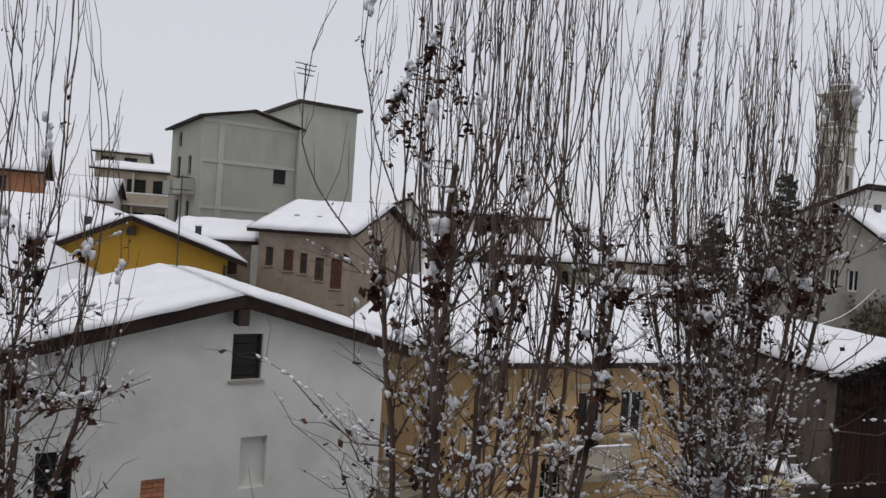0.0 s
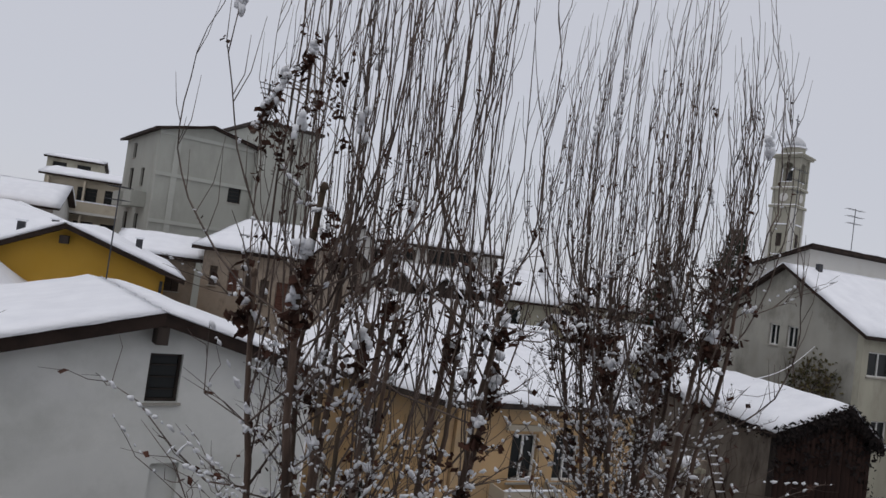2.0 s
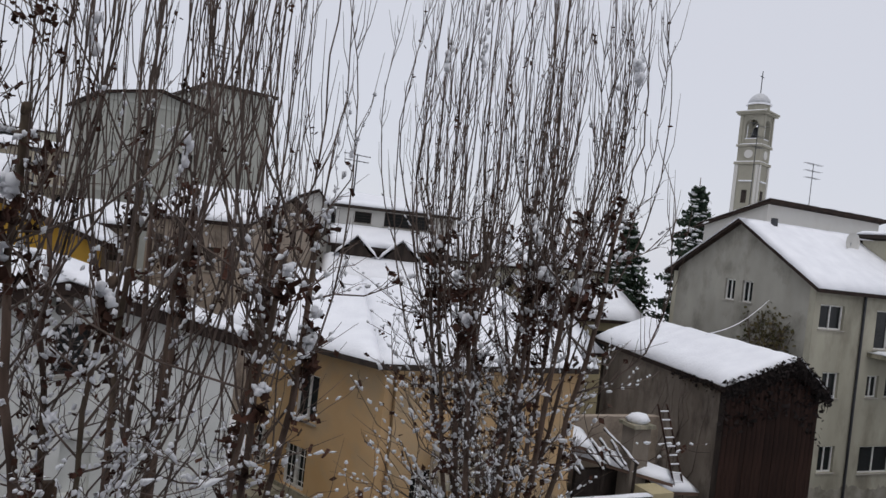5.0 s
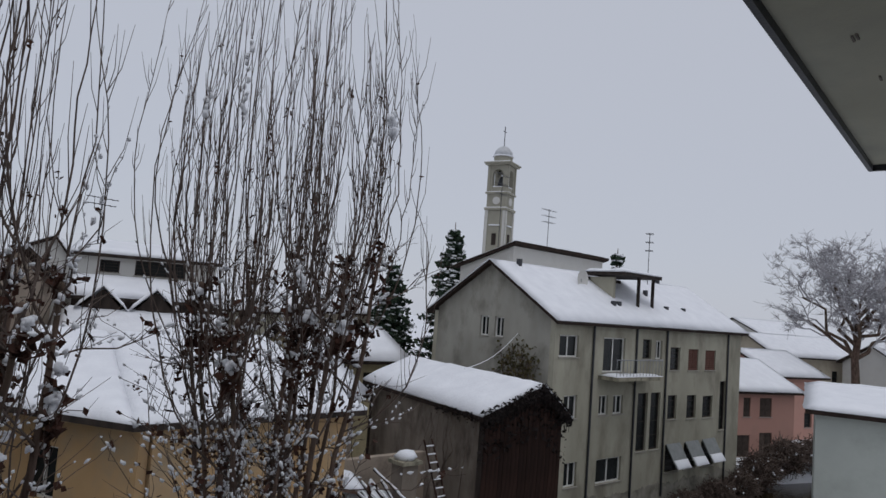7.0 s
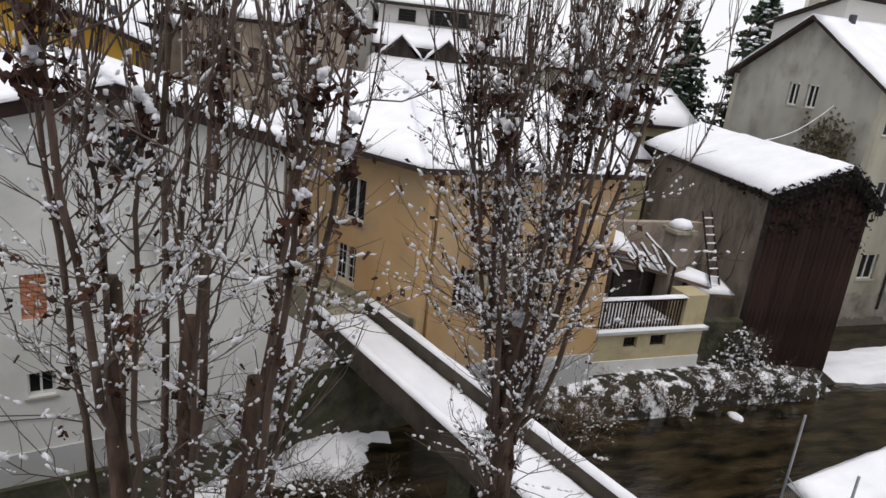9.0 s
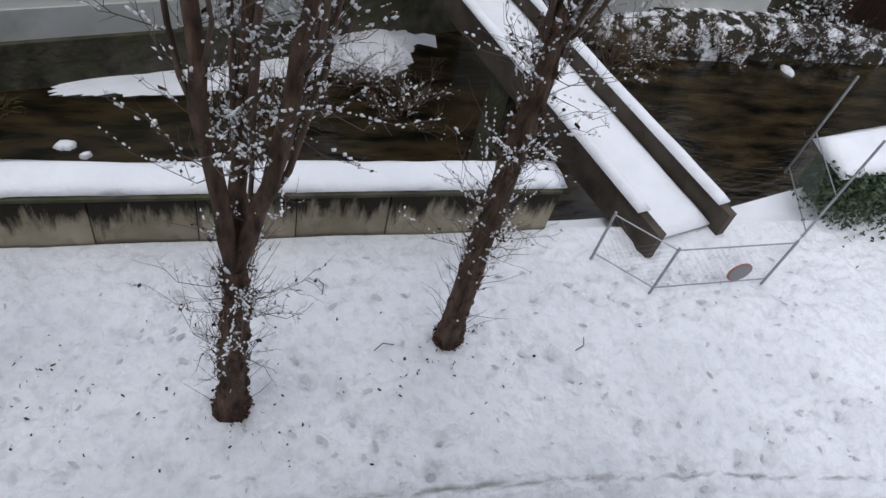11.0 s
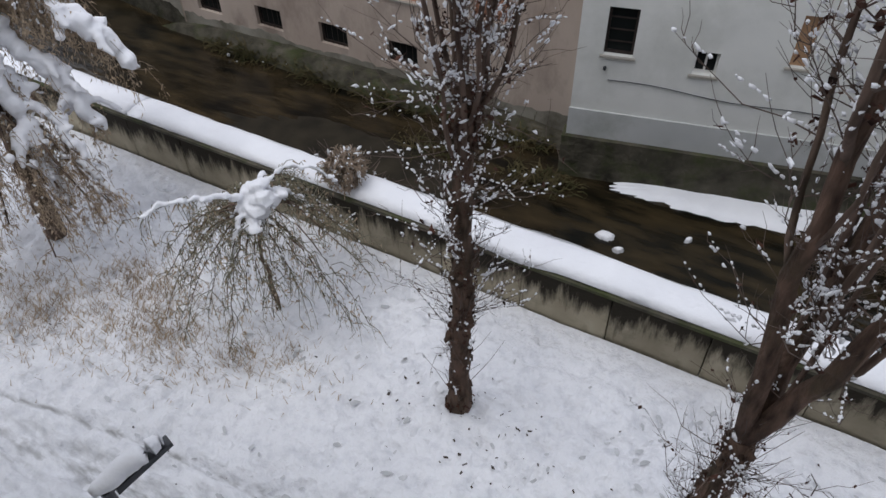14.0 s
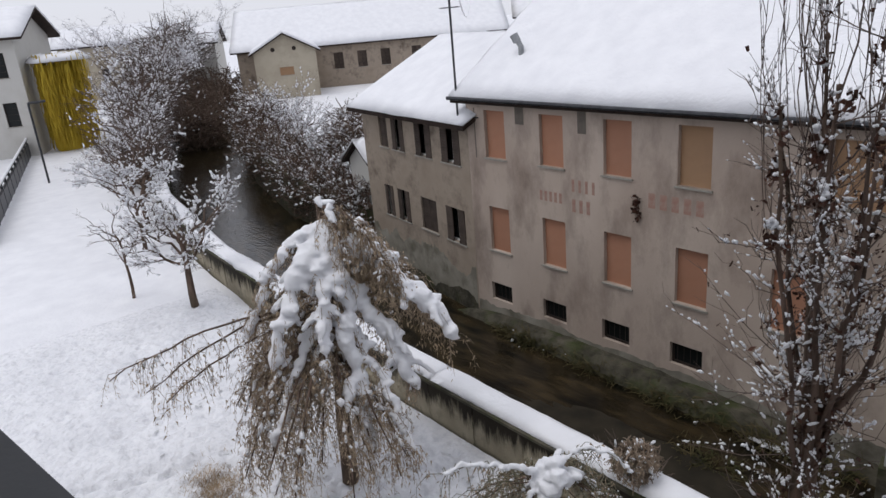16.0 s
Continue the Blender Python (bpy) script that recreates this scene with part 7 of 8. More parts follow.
def thicket(name, label, blobs, seed, twig, snow_share, per=420, category="shrub", group="thickets on the canal banks"):
    """Dense tangled growth: (x, y, z, rx, ry, rz) clumps of short twigs, dark inside, snow on the upper sides."""
    rng = random.Random(seed)
    for x, y, z, rx, ry, rz in blobs:
        t = thing(name, (x, y, z - rz), label, category, group)
        tw, sn = Geo(), Geo()
        k = 0.008 + 0.00035 * math.hypot(x, y)
        for _ in range(per):
            d = Vector((rng.gauss(0, 1), rng.gauss(0, 1), rng.gauss(0.1, 1))).normalized() * rng.random() ** 0.4
            c = Vector((x + d.x * rx, y + d.y * ry, z + d.z * rz))
            o = Vector((d.x + rng.gauss(0, 0.5), d.y + rng.gauss(0, 0.5), rng.gauss(0.35, 0.5))).normalized() * rng.uniform(0.25, 0.75) * (rx + rz) * 0.3
            e = c + o + Vector((0, 0, -0.12 * o.length))
            tw.tube([c - o * 0.4, c + o * 0.3 + Vector((0, 0, 0.06)), e], [k * 1.4, k, k * 0.5], 3, False)
            for _ in range(2):
                s_ = c.lerp(e, rng.random())
                tw.tube([s_, s_ + Vector((rng.gauss(0, 0.3), rng.gauss(0, 0.3), rng.gauss(0.15, 0.25))) * o.length], [k * 0.7, k * 0.35], 3, False)
            if d.z > -0.25 and rng.random() < snow_share:
                snow_on(sn, c, e, rng, k * rng.uniform(1.3, 3.0), 0.6)
        stuff("branchwork", tw, M[twig], t, "tangled bare twigs")
        if sn.v:
            stuff("snow", sn, M["snow"], t, "snow caught on the twigs", True)


def bare_tree(at, height, radius, seed, label, name="bare_tree", z0=0.0, levels=3, trunk_r=0.09, frost=0.5, bough=7, material="twig", thick=1.0, snow_size=0.03, category="tree", group="", lift=(0.35, 1.1), fray=1):
    """A leafless tree or shrub with forking limbs; snow lies along them."""
    rng = random.Random(seed)
    bx, by = at
    t = thing(name, (bx, by, z0), label, category, group)
    trunk, twigs, snow = Geo(), Geo(), Geo()
    clear = height * (0.3 if category == "tree" else 0.03)
    path = wobbly((bx, by, z0 - 0.03), (bx, by, z0 + clear + (height - clear) * 0.35), 6, rng, 0.02 * thick)
    trunk.tube(path, [trunk_r * (1.2 - 0.6 * i / 5) for i in range(6)], 7)
    ends = []
    for b_ in range(bough):
        a = 2 * math.pi * b_ / bough + rng.uniform(-0.4, 0.4)
        s = on_path(path, rng.uniform(0.55, 1) if category == "tree" else rng.uniform(0.05, 0.7))
        d = Vector((math.cos(a), math.sin(a), rng.uniform(*lift))).normalized()
        ends.append((s, d, radius * rng.uniform(0.6, 1.0), trunk_r * 0.55))
    for lv in range(levels):
        nxt = []
        for s, d, ln, r in ends:
            e = s + d * ln
            e.z = min(e.z, z0 + height * rng.uniform(0.9, 1.04))
            e.z = max(e.z, z0 + 0.08)
            br = wobbly(s, e, 5, rng, 0.05 * ln)
            (trunk if lv == 0 else twigs).tube(br, [r, r * 0.85, r * 0.7, r * 0.55, r * 0.4], 5 if lv == 0 else 3, False)
            if rng.random() < frost:
                snow_on(snow, br[0], br[-1], rng, snow_size * (1.0 if lv else 1.3), 0.8 * frost + 0.15)
            for _ in range(rng.randint(3, 5)):
                c = on_path(br, rng.uniform(0.25, 1))
                nd = (d + Vector((rng.gauss(0, 0.65), rng.gauss(0, 0.65), rng.gauss(0.15, 0.45)))).normalized()
                nxt.append((c, nd, ln * rng.uniform(0.4, 0.7), max(r * 0.45, 0.0025 * thick)))
        ends = nxt
    for s, d, ln, r in ends:
        for k in range(fray):
            dd = d if fray == 1 else (d + Vector((rng.gauss(0, 0.6), rng.gauss(0, 0.6), rng.gauss(0.1, 0.5)))).normalized()
            twigs.tube([s, s + dd * ln * (0.6 if fray == 1 else rng.uniform(0.5, 1.3))], [r, r * 0.5], 3, False)
    part("trunk", trunk, M["bark"], t, smooth=True)
    stuff("branchwork", twigs, M[material], t, "fine bare twigs")
    if snow.v:
        stuff("snow", snow, M["snow"], t, "snow along the branches", True)
    return t


pollard((-2.45, 4.71), (0.05, 0.05), 11, 4.6, 0, head=6.9, radius=0.62, spread=0.85, stems=10, shoots=3, top=10.2, foot=0.13, clots=220, big=12, caught=6, low_clots=420)
middle = pollard((0.43, 4.03), (0.30, 0.15), 12, 2.5, 3, head=7.55, radius=0.98, spread=1.35, stems=12, shoots=7, top=10.7, foot=0.16, clots=340, big=14, caught=5)
snapped_branch(middle, (0.06, 3.6, 8.72), (-0.2, 3.6, 8.18), 91)
pollard((3.16, 4.69), (0.05, 0.10), 13, 5.5, 0, head=7.6, radius=0.78, spread=1.28, stems=14, shoots=7, top=10.5, foot=0.15, clots=420, big=14, caught=12)
weeping((-9.72, 4.42), 5.0, 2.35, 66, 21, "weeping_tree", "weeping tree bowed under thick snow with tan hanging leaves", 0.12, 0.62, 62,
        [(4.2, (-9.65, 3.35, 2.65), 0.15, 0.17), (4.4, (-8.75, 4.3, 1.05), 0.25, 0.17), (4.2, (-8.2, 5.75, 2.7), 0.3, 0.16), (3.6, (-8.55, 5.2, 1.9), 0.2, 0.14), (4.5, (-10.4, 3.3, 2.9), 0.1, 0.1),
         (4.4, (-9.5, 6.3, 2.7), 0.2, 0.11), (4.3, (-11.3, 4.9, 2.5), 0.2, 0.12), (3.0, (-9.3, 3.0, 1.5), 0.1, 0.09), (4.1, (-9.0, 3.9, 2.6), 0.2, 0.13), (3.0, (-8.1, 4.7, 1.2), 0.2, 0.09), (3.2, (-11.1, 1.35, 2.75), 0.3, 0.0), (3.0, (-10.6, 2.0, 2.3), 0.3, 0.02), (3.1, (-10.9, 1.8, 2.4), 0.4, 0.0)],
        [(-9.55, 4.4, 4.1, 0.13)], 28, 1.25, 0.45)
weeping((-5.5, 4.86), 1.95, 1.45, 40, 22, "young_weeping_tree", "small weeping tree with a lump of snow on its crown", 0.034, 0.4, 30,
        [(1.9, (-6.15, 3.75, 2.35), 0.35, 0.042), (1.9, (-4.95, 5.95, 1.8), 0.75, 0.03), (1.85, (-5.2, 5.6, 1.5), 0.4, 0.05), (1.85, (-5.5, 4.3, 1.3), 0.2, 0.04)],
        [(-5.5, 5.0, 2.0, 0.19), (-5.45, 4.9, 1.88, 0.2), (-5.4, 4.8, 1.7, 0.16), (-5.55, 5.1, 2.12, 0.14), (-5.35, 5.15, 1.95, 0.12)], 14, 0.3, 0.9)
bare_tree((-19.95, 5.55), 4.2, 1.9, 23, "small bare tree with snow along its branches", trunk_r=0.1, levels=4, frost=0.9, bough=9, snow_size=0.034)
bare_tree((-22.3, 4.5), 3.6, 1.3, 24, "thin young bare tree", trunk_r=0.045, levels=2, frost=0.6, bough=7, snow_size=0.035)
bare_tree((-27.2, 6.4), 4.6, 1.9, 25, "bare tree with frosted branches by the canal", trunk_r=0.07, levels=4, frost=0.9, bough=9, snow_size=0.04)
for k, (x, y, h, r, fr) in enumerate(((-31, 7.7, 4.8, 2.2, 0.9), (-36, 9.3, 5.5, 2.2, 0.95), (-41, 10.7, 6.5, 2.4, 0.95), (-47, 13.0, 7.5, 2.8, 1.0), (-54, 15.6, 8.5, 3.2, 1.0), (-62, 18.6, 9, 3.6, 1.0), (-72, 22.5, 10, 4.0, 1.0), (-86, 22, 11, 5.0, 1.0), (-66, 22, 7.5, 3.5, 1.0), (-76, 26, 8, 3.8, 1.0), (-100, 35, 12, 5, 1.0), (-112, 44, 13, 5.5, 1.0), (-38, 10.0, 5.0, 2.0, 0.9), (-49, 13.4, 6.0, 2.6, 0.9))):
    bare_tree((x, y), h, r, 100 + k, "frosted bare thicket tree along the canal", trunk_r=0.09, levels=3, frost=fr * 0.6, bough=13, material="frost_twig" if k > 5 else "twig", thick=3.0, snow_size=0.034 + 0.004 * k, group="frosted trees along the canal")
# shrubs on the far bank and under the bridge
for k, (x, y, z, h, r, fr, mm) in enumerate(((-28.5, 17.6, -1.6, 4.0, 2.2, 1.0, "twig"), (-31.5, 18.6, -1.6, 4.4, 2.4, 1.0, "twig"), (-35, 19.8, -1.4, 4.6, 2.6, 1.0, "twig"), (-39, 21, -1.2, 5, 2.8, 1.0, "twig"), (-45, 22.6, -1.0, 5.4, 3.2, 1.0, "twig"), (-52, 25, -1.0, 6, 3.5, 1.0, "twig"), (-29, 20.5, -0.6, 4.4, 2.4, 1.0, "twig"), (-26.8, 16.6, -2.6, 3.0, 1.5, 0.9, "twig"),
                                           (13.2, 15.5, -2.6, 1.3, 0.9, 0.9, "young_twig"), (14.6, 15.3, -2.7, 1.1, 0.9, 0.9, "young_twig"), (16.2, 15.6, -2.5, 1.3, 1.0, 0.9, "twig"), (17.8, 15.7, -2.5, 1.2, 0.9, 0.9, "twig"), (19.4, 15.7, -2.5, 1.4, 0.9, 0.8, "twig"), (18.3, 16.6, -1.8, 2.2, 1.0, 0.7, "twig"), (10.5, 14.6, -2.9, 2.6, 1.5, 0.5, "young_twig"), (11.6, 15.4, -2.9, 2.2, 1.3, 0.5, "young_twig"),
                                           (3.4, 13.6, -2.9, 1.6, 1.2, 0.8, "twig"), (1.8, 12.6, -2.9, 1.2, 1.0, 0.7, "twig"), (4.4, 12.6, -2.9, 1.5, 1.1, 0.8, "twig"), (0.8, 8.2, -2.9, 2.2, 1.2, 0.5, "twig"), (3.0, 8.5, -2.9, 2.4, 1.4, 0.5, "twig"), (-6.4, 7.7, -2.0, 3.4, 0.9, 0.5, "twig"), (9.0, 8.4, -2.9, 3.2, 1.2, 0.5, "young_twig"))):
    near = x > -20
    bare_tree((x, y), h, r, 140 + k, "snow-dusted bare shrub on the bank", "bank_shrub", z, 3, 0.03 if near else 0.06, fr * (0.5 if near else 0.8), 14, mm, 1.3 if near else 2.6, 0.022 if near else 0.055, "shrub", "shrubs on the canal banks", (0.3, 1.6))
ivy = thing("ivy_bush", (18.3, 16.9, -2.6), "dark ivy tangle with snow at the foot of the shed", "shrub")
ig, isn, itw, rng = Geo(), Geo(), Geo(), random.Random(77)
for _ in range(2600):
    x = rng.uniform(16.6, 21.2)
    top = 1.7 * math.exp(-((x - 18.2) / 0.9) ** 2) + 0.55
    z = -2.75 + rng.random() ** 1.3 * top
    y = 17.0 - (x - 18) * 0.2 - rng.uniform(0.05, 0.9) * (1 - 0.5 * (z + 2.75) / top)
    ig.leaf((x, y, z), rng.uniform(0.04, 0.1), rng)
    if rng.random() < 0.16:
        lump(isn, Vector((x, y - 0.02, z + 0.03)), rng.uniform(0.03, 0.075), Vector((rng.gauss(0, 0.8), rng.gauss(0, 0.3), rng.gauss(0, 0.2))), rng)
    if rng.random() < 0.1:
        itw.tube([(x, y, z), (x + rng.gauss(0, 0.25), y - 0.1, z - rng.uniform(0.1, 0.5))], [0.012, 0.005], 3, False)
stuff("foliage", ig, M["ivy_leaf"], ivy, "dark green ivy leaves")
stuff("branchwork", itw, M["twig"], ivy, "thin stems")
stuff("snow", isn, M["snow"], ivy, "snow lying on the leaves", True)
thicket("bank_thicket", "snow-laden brown thicket along the canal lane", [(-39, 10.3, 1.4, 2.2, 1.2, 1.7), (-44, 11.8, 1.8, 2.6, 1.4, 2.0), (-50, 14.0, 2.2, 3.0, 1.5, 2.4), (-57, 16.6, 2.4, 3.4, 1.8, 2.8), (-64, 19.0, 2.8, 3.6, 2.0, 3.2), (-72, 22.0, 3.2, 4.2, 2.4, 3.6), (-82, 26.0, 3.6, 5.0, 3.0, 4.0), (-94, 31.0, 4.0, 6.0, 3.0, 4.6), (-106, 37.0, 4.5, 6.0, 4.0, 5.0)], 301, "twig", 0.5)
thicket("bank_thicket", "dark shrubs capped with thick snow on the far bank", [(-27.6, 16.0, -1.0, 1.8, 1.2, 1.6), (-30.5, 16.7, -0.9, 2.2, 1.5, 1.8), (-34, 17.3, -0.9, 2.4, 1.5, 1.9), (-38, 18.4, -0.7, 2.6, 1.6, 2.1), (-43, 19.6, -0.5, 3.0, 1.7, 2.3), (-49, 21.8, -0.4, 3.6, 2.0, 2.6), (-56, 24.6, -0.2, 3.6, 2.0, 2.8), (-29.2, 18.2, 0.2, 2.0, 1.4, 1.6), (-33.5, 19.6, 0.4, 2.4, 1.5, 1.8), (-31.5, 20.6, 0.4, 2.2, 1.6, 1.8), (-36.5, 22.4, 0.8, 2.8, 1.8, 2.0)], 302, "bark", 0.85, 520)
thicket("bank_thicket", "dark bushes hanging low over the water", [(-66, 23.0, -1.0, 4.0, 2.2, 2.2), (-74, 26.5, -1.0, 4.5, 2.6, 2.6), (-84, 31.0, -0.8, 5.0, 4.0, 3.0), (-92, 36.0, -0.5, 5.0, 5.0, 3.5)], 303, "bark", 0.08, 700)
thicket("bank_thicket", "brown bushes at the foot of the houses", [(38.0, 20.0, -2.4, 1.6, 0.6, 0.7), (41.5, 19.9, -2.3, 1.8, 0.7, 0.9), (44.6, 19.8, -2.2, 1.8, 0.7, 1.0), (48.0, 20.2, -1.6, 2.0, 1.0, 1.3), (51.5, 19.9, -0.9, 2.2, 1.2, 1.2), (55.0, 19.2, -0.9, 2.2, 1.2, 1.2)], 304, "twig", 0.06, 800)
thicket("bank_thicket", "dry brown weeds and moss at the foot of the wall", [(-15.0, 14.1, -2.75, 1.6, 0.35, 0.35), (-12.0, 14.05, -2.75, 1.8, 0.35, 0.3), (-9.2, 14.0, -2.75, 1.6, 0.4, 0.35), (-6.4, 13.9, -2.7, 1.6, 0.4, 0.4), (-7.6, 12.4, -2.9, 1.3, 0.5, 0.3), (-4.6, 12.6, -2.85, 1.1, 0.5, 0.4)], 305, "weed", 0.04, 420)
thicket("bank_thicket", "bare twigs and dry leaves standing in the canal beside the wall", [(-6.3, 7.6, -0.6, 0.8, 0.4, 1.3), (-4.6, 7.9, -1.4, 0.8, 0.4, 1.0), (-1.0, 8.0, -2.2, 1.0, 0.5, 0.6), (1.6, 8.2, -2.0, 1.2, 0.5, 0.8), (4.0, 9.2, -2.3, 1.2, 0.7, 0.7)], 306, "twig", 0.25, 300)
thicket("wall_shrub", "tan twiggy shrub with snow leaning over the canal wall", [(-5.55, 6.8, 1.18, 0.36, 0.34, 0.3)], 307, "weeping_twig", 0.5, 420)
# tall frosted tree and conifers far right
bare_tree((73.0, 22.4), 21.5, 7.0, 171, "large frosted bare tree", "large_tree", -1.4, 4, 0.4, 0.45, 14, "frost_twig", 9.0, 0.09, "tree", "", (0.35, 2.2), 3)
bare_tree((80, 16.5), 19.5, 6.6, 172, "large frosted bare tree", "large_tree", -1.4, 4, 0.4, 0.45, 14, "frost_twig", 9.0, 0.09, "tree", "", (0.35, 2.2), 3)


def fir(at, z0, h, r, seed):
    """A conifer: whorls of drooping boughs with needles and snow."""
    rng = random.Random(seed)
    t = thing("fir_tree", (*at, z0), "dark green conifer dusted with snow", "tree")
    tr, nd, sn = Geo(), Geo(), Geo()
    x, y = at
    tr.tube([(x, y, z0), (x, y, z0 + h)], [0.25, 0.03], 7)
    for i in range(38):
        q = 0.12 + 0.86 * (i + rng.uniform(-0.6, 0.6)) / 38
        z = z0 + h * q
        rr_ = r * max(0.02, 1 - q) ** 0.8 + 0.15
        for k in range(9):
            a = rng.uniform(0, 6.28)
            rr_ = (r * max(0.02, 1 - q) ** 0.8 + 0.15) * rng.uniform(0.55, 1.25)
            e = Vector((x + math.cos(a) * rr_, y + math.sin(a) * rr_, z - rr_ * rng.uniform(0.0, 0.45)))
            c = Vector((x, y, z))
            tr.tube([c, e], [0.04, 0.01], 4, False)
            for _ in range(int(9 + rr_ * 9)):
                s = c.lerp(e, rng.uniform(0.15, 1.05))
                nd.leaf(s + Vector((rng.gauss(0, 0.12), rng.gauss(0, 0.12), rng.gauss(-0.06, 0.08))), rng.uniform(0.12, 0.28), rng)
            if rng.random() < 0.6:
                s = c.lerp(e, rng.uniform(0.4, 0.95))
                sn.blob(s + Vector((0, 0, 0.1)), 0.28, 0.28, 0.09, rng, 0.3)
    part("trunk", tr, M["bark"], t)
    stuff("foliage", nd, M["conifer"], t, "dark green needles")
    stuff("snow", sn, M["snow"], t, "snow on the boughs", True)


fir((41.5, 44.0), -0.6, 15.6, 3.4, 181)
fir((38.0, 47.5), -0.6, 12.0, 3.2, 182)
fir((50.4, 33.5), -0.6, 14.2, 2.4, 183)

# ---- the far end of the canal ----
beige = gable_house("canal_house", "small beige house with a ragged snowy gable by the canal", Frame(-77.5, 35.2, 63), 7.0, 9, -3.2, 4.6, 6.5, M["beige_plaster"], ridge_along="v", front=[(2.7, 2.0, 1.6, 0.9, "tan")], over=0.5, snow=0.4, seed=95, cell=0.5)
for u in (2.2, 4.6):
    fw = Frame(-77.5, 35.2, 63)
    part("round_hole", Geo().tube([fw(u, -0.05, 4.9), fw(u, 0.1, 4.9)], 0.25, 10), M["dark_wood"], beige, "round vent hole")
gable_house("long_house", "long low house with a broad snowy roof", Frame(-87.4, 37.6, 56), 34, 14, -0.6, 4.9, 9.4, M["old_plaster"], front=[(u, 1.6, 1.2, 2.0, "louvre") for u in (12, 15, 18, 22, 26, 30)], over=0.7, snow=0.4, seed=96, cell=0.9)
gable_house("far_house", "pale two-storey house with dark windows and a snowy roof", Frame(-61.5, 2.5, 66), 7.0, 10, 0, 8.4, 10.2, M["pale_plaster"], front=[(u, z, 0.9, 1.7, "dark") for u in (1.0, 3.1, 5.3) for z in (5.6, 2.2)], over=0.8, snow=0.4, seed=97, cell=0.7)
for k, (x, y, a, L, D, e, r, wm) in enumerate(((-112, 30, 60, 14, 10, 6, 8.5, "pale_plaster"), (-125, 62, 58, 18, 12, 6, 9, "beige_plaster"), (-72, 72, 45, 20, 12, 6, 9.5, "pale_plaster"), (-100, 20, 70, 12, 10, 7, 9, "beige_plaster"), (-50, 62, 30, 16, 12, 7, 10, "pale_plaster"))):
    gable_house("far_house", "far house under snow", Frame(x, y, a), L, D, -0.6, e, r, M[wm], front=[(u, 2.5, 1.0, 1.6, "dark") for u in np.arange(1.5, L - 2, 3).tolist()], over=0.6, snow=0.4, seed=98 + k, cell=1.0)
gable_house("garden_shed", "small grey shed with a snowy roof by the wing", Frame(-28.6, 16.6, -5), 2.2, 3.0, -2.5, 1.4, 2.2, M["pale_plaster"], ridge_along="v", over=0.3, snow=0.25, seed=110)
yh = thing("yellow_willow", (-59.2, 11.5, 0), "tall yellow willow hedge with snow on top", "hedge")
g, rng = Geo(), random.Random(66)
for _ in range(2600):
    x, y = -59.2 + rng.gauss(0, 0.8), 11.5 + rng.uniform(-1.6, 1.6)
    z = rng.uniform(1.5, 7.0)
    ln = rng.uniform(0.8, 2.2)
    g.tube([(x, y, z), (x + rng.gauss(0, 0.1), y + rng.gauss(0, 0.1), max(0.1, z - ln))], [0.035, 0.015], 3, False)
tagged(part("foliage", g, M["yellow_hedge"], yh, "hanging yellow twigs"), kind="stuff")
part("core", Geo().box(-59.9, -58.6, 10.2, 12.8, 0, 6.2), M["yellow_hedge"], yh)
part("top_snow", snow_sheet([(-60.9, 9.7, 6.4), (-57.6, 9.7, 6.4), (-57.6, 13.3, 6.4), (-60.9, 13.3, 6.4)], 0.5, 0.5, 8, 0.3, 0.2, 0.1), M["snow"], yh, smooth=True)
fence = thing("road_fence", (-46, 5.6, 0), "dark metal fence with snow on its rails along the lane", "fence")
f0, f1 = Vector((-33.5, 2.1, 0)), Vector((-60, 8.4, 0))
for i in range(15):
    p = f0.lerp(f1, i / 14)
    part("post", Geo().box(p.x - 0.06, p.x + 0.06, p.y - 0.06, p.y + 0.06, 0, 1.25), M["metal_dark"], fence)
for z in (0.35, 0.65, 0.95, 1.2):
    part("rail", Geo().tube([f0 + Vector((0, 0, z)), f1 + Vector((0, 0, z))], 0.05, 5), M["metal_dark"], fence)
fs = Geo().tube([f0 + Vector((0, 0, 1.3)), f1 + Vector((0, 0, 1.3))], 0.07, 6)
part("rail_snow", fs, M["snow"], fence)
part("panel", Geo().hexa([f0 + Vector((0, 0.02, 0.05)), f1 + Vector((0, 0.02, 0.05)), f1 + Vector((0.01, 0.05, 0.05)), f0 + Vector((0.01, 0.05, 0.05)), f0 + Vector((0, 0.02, 0.9)), f1 + Vector((0, 0.02, 0.9)), f1 + Vector((0.01, 0.05, 0.9)), f0 + Vector((0.01, 0.05, 0.9))]), M["metal_dark"], fence)
lp = thing("lane_lamp", (-46.1, 6.83, 0), "thin dark lamp post beside the snowy lane", "lamp")
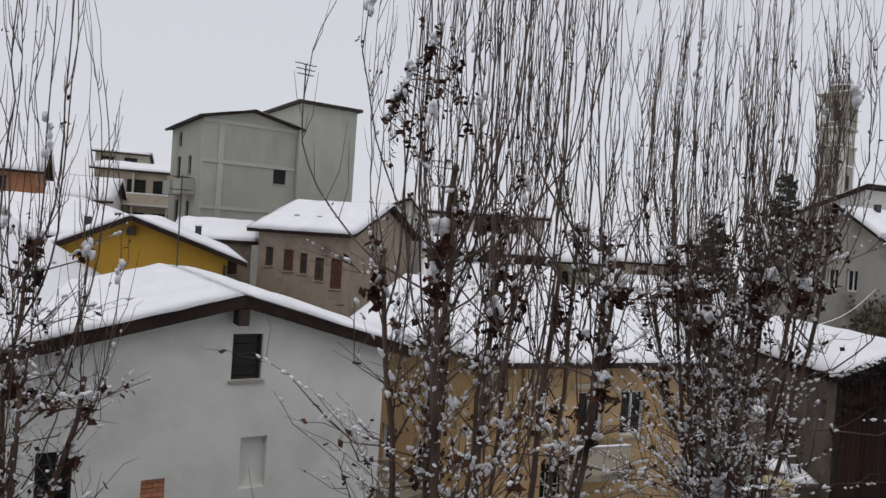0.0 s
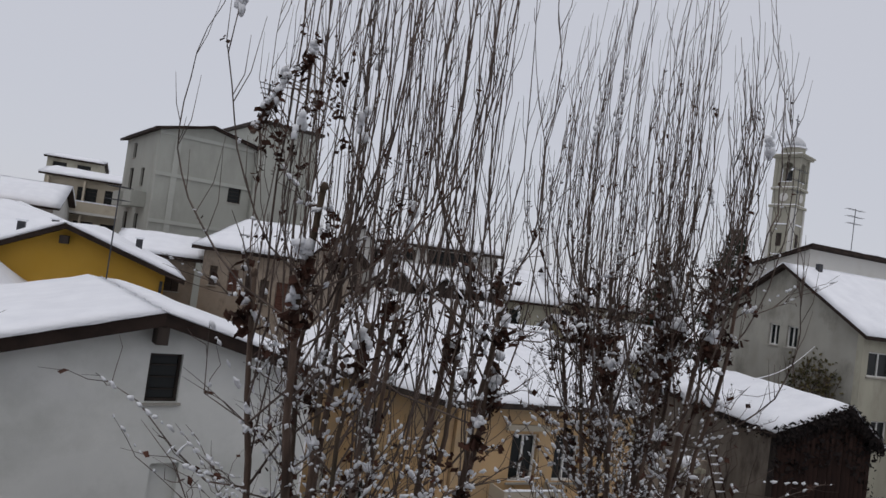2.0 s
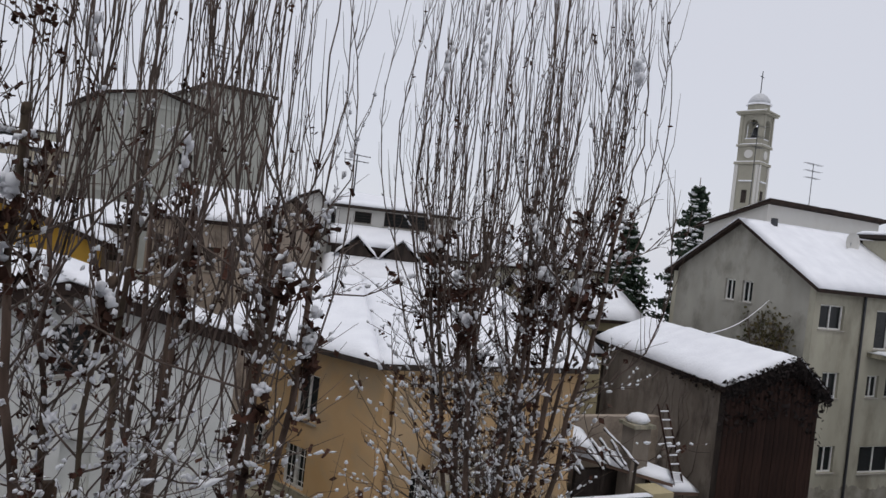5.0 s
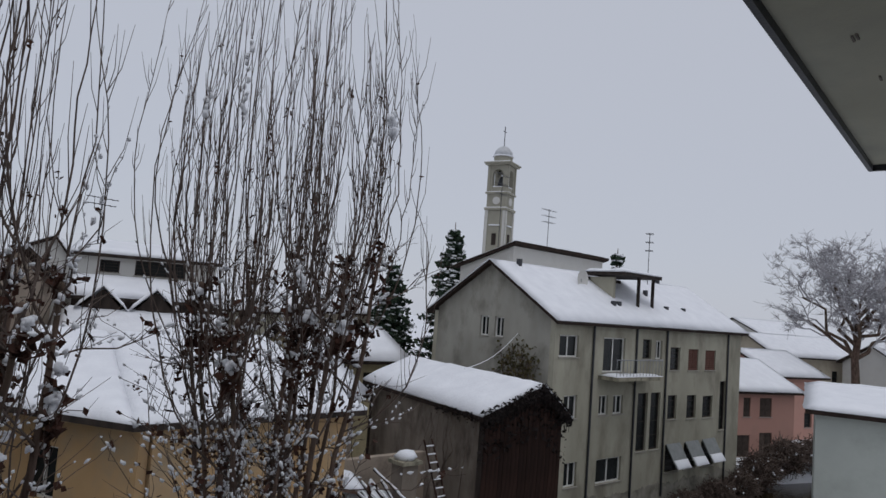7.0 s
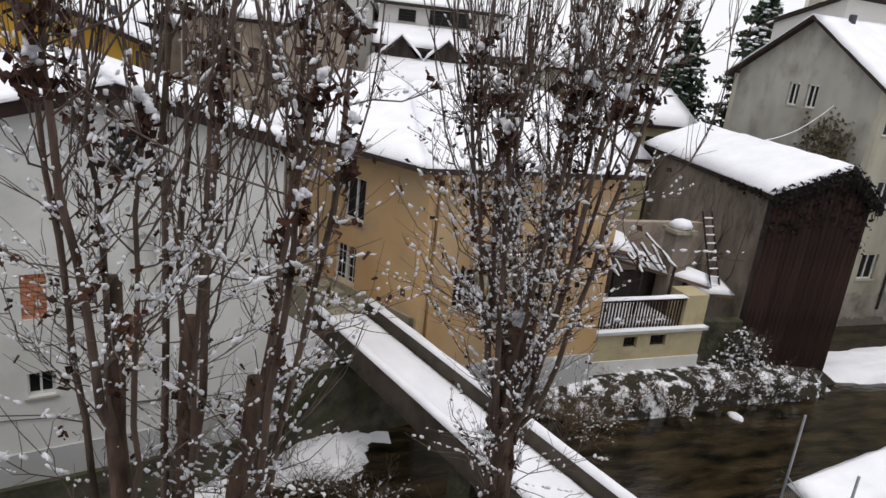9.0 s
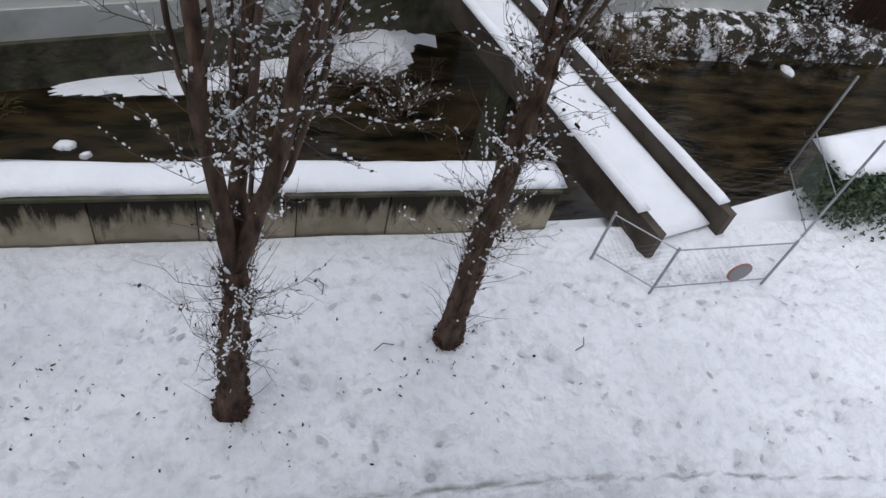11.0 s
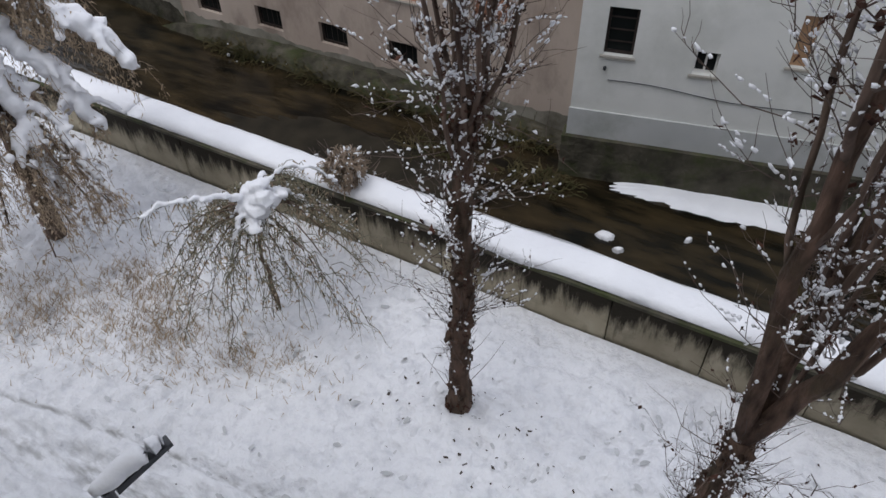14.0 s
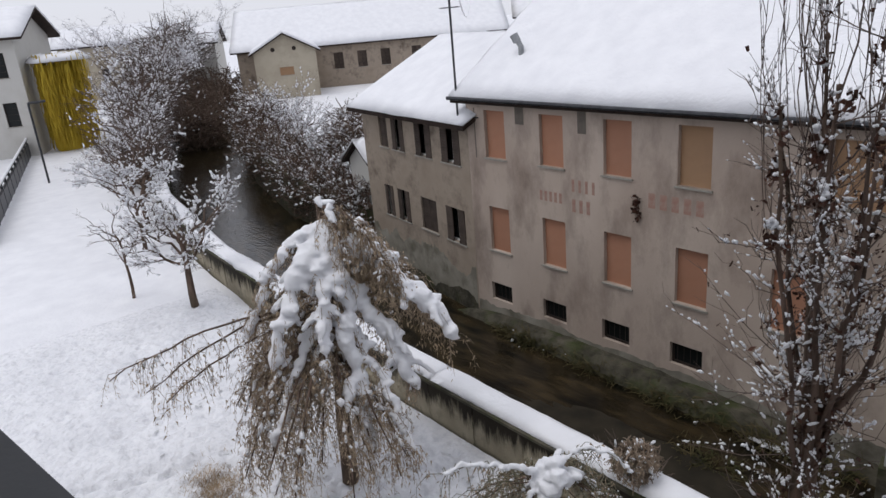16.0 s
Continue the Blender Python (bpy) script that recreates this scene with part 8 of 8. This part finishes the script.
part("pole", Geo().tube([(-46.1, 6.83, 0), (-46.1, 6.83, 4.6)], 0.06, 8), M["metal_dark"], lp)
part("arm", Geo().tube([(-46.1, 6.83, 4.58), (-46.0, 7.7, 4.6)], 0.07, 6), M["metal_dark"], lp)
gwall = thing("garden_wall", (-56, 4, 0), "low white garden wall capped with snow", "wall")
part("wall", Geo().hexa([(-62, 3.2, 0), (-60.5, 9.5, 0), (-60.2, 9.4, 0), (-61.7, 3.1, 0), (-62, 3.2, 3.6), (-60.5, 9.5, 3.6), (-60.2, 9.4, 3.6), (-61.7, 3.1, 3.6)]), M["pale_plaster"], gwall)

# ---- our own house: balcony, rail and the slab overhead ----
AF = Frame(-1.3, -0.38, 9.3)
own = thing("balcony_house", (0, -2, 0), "pale house with a balcony and a grey slab overhead", "house", kind="structure")
sl = part("upper_slab", fbox(Geo(), AF, -9, 6.575, -1.5, 0.68, 8.62, 8.82), M["soffit"], own, "grey balcony slab overhead")
part("slab_edge", fbox(Geo(), AF, -9, 6.6, 0.681, 0.705, 8.585, 8.9), M["metal_dark"], own, "dark drip edge of the slab")
part("slab_edge", fbox(Geo(), AF, 6.576, 6.6, -1.5, 0.68, 8.585, 8.9), M["metal_dark"], own, "dark drip edge of the slab")
rng = random.Random(9)
for _ in range(70):
    u, v = rng.uniform(1.5, 6.4), rng.uniform(-1.3, 0.55)
    part("crack", fbox(Geo(), AF, u, u + 0.05, v, v + 0.008, 8.613, 8.6195), M["stain"], sl)
part("balcony_floor", fbox(Geo(), AF, -9, 7.0, -1.5, -0.06, 5.95, 6.1), M["soffit"], own)
part("rail_panel", fbox(Geo(), AF, -9, 7.0, -0.07, -0.02, 6.1, 7.02), M["rail_panel"], own, "grey balcony railing panel")
part("rail_top", fbox(Geo(), AF, -9, 7.0, -0.14, 0.03, 7.024, 7.09), M["rail_panel"], own, "grey handrail")
part("house_wall", fbox(Geo(), AF, -9, 7.0, -1.9, -1.51, 0, 10.5), M["pale_plaster"], own)
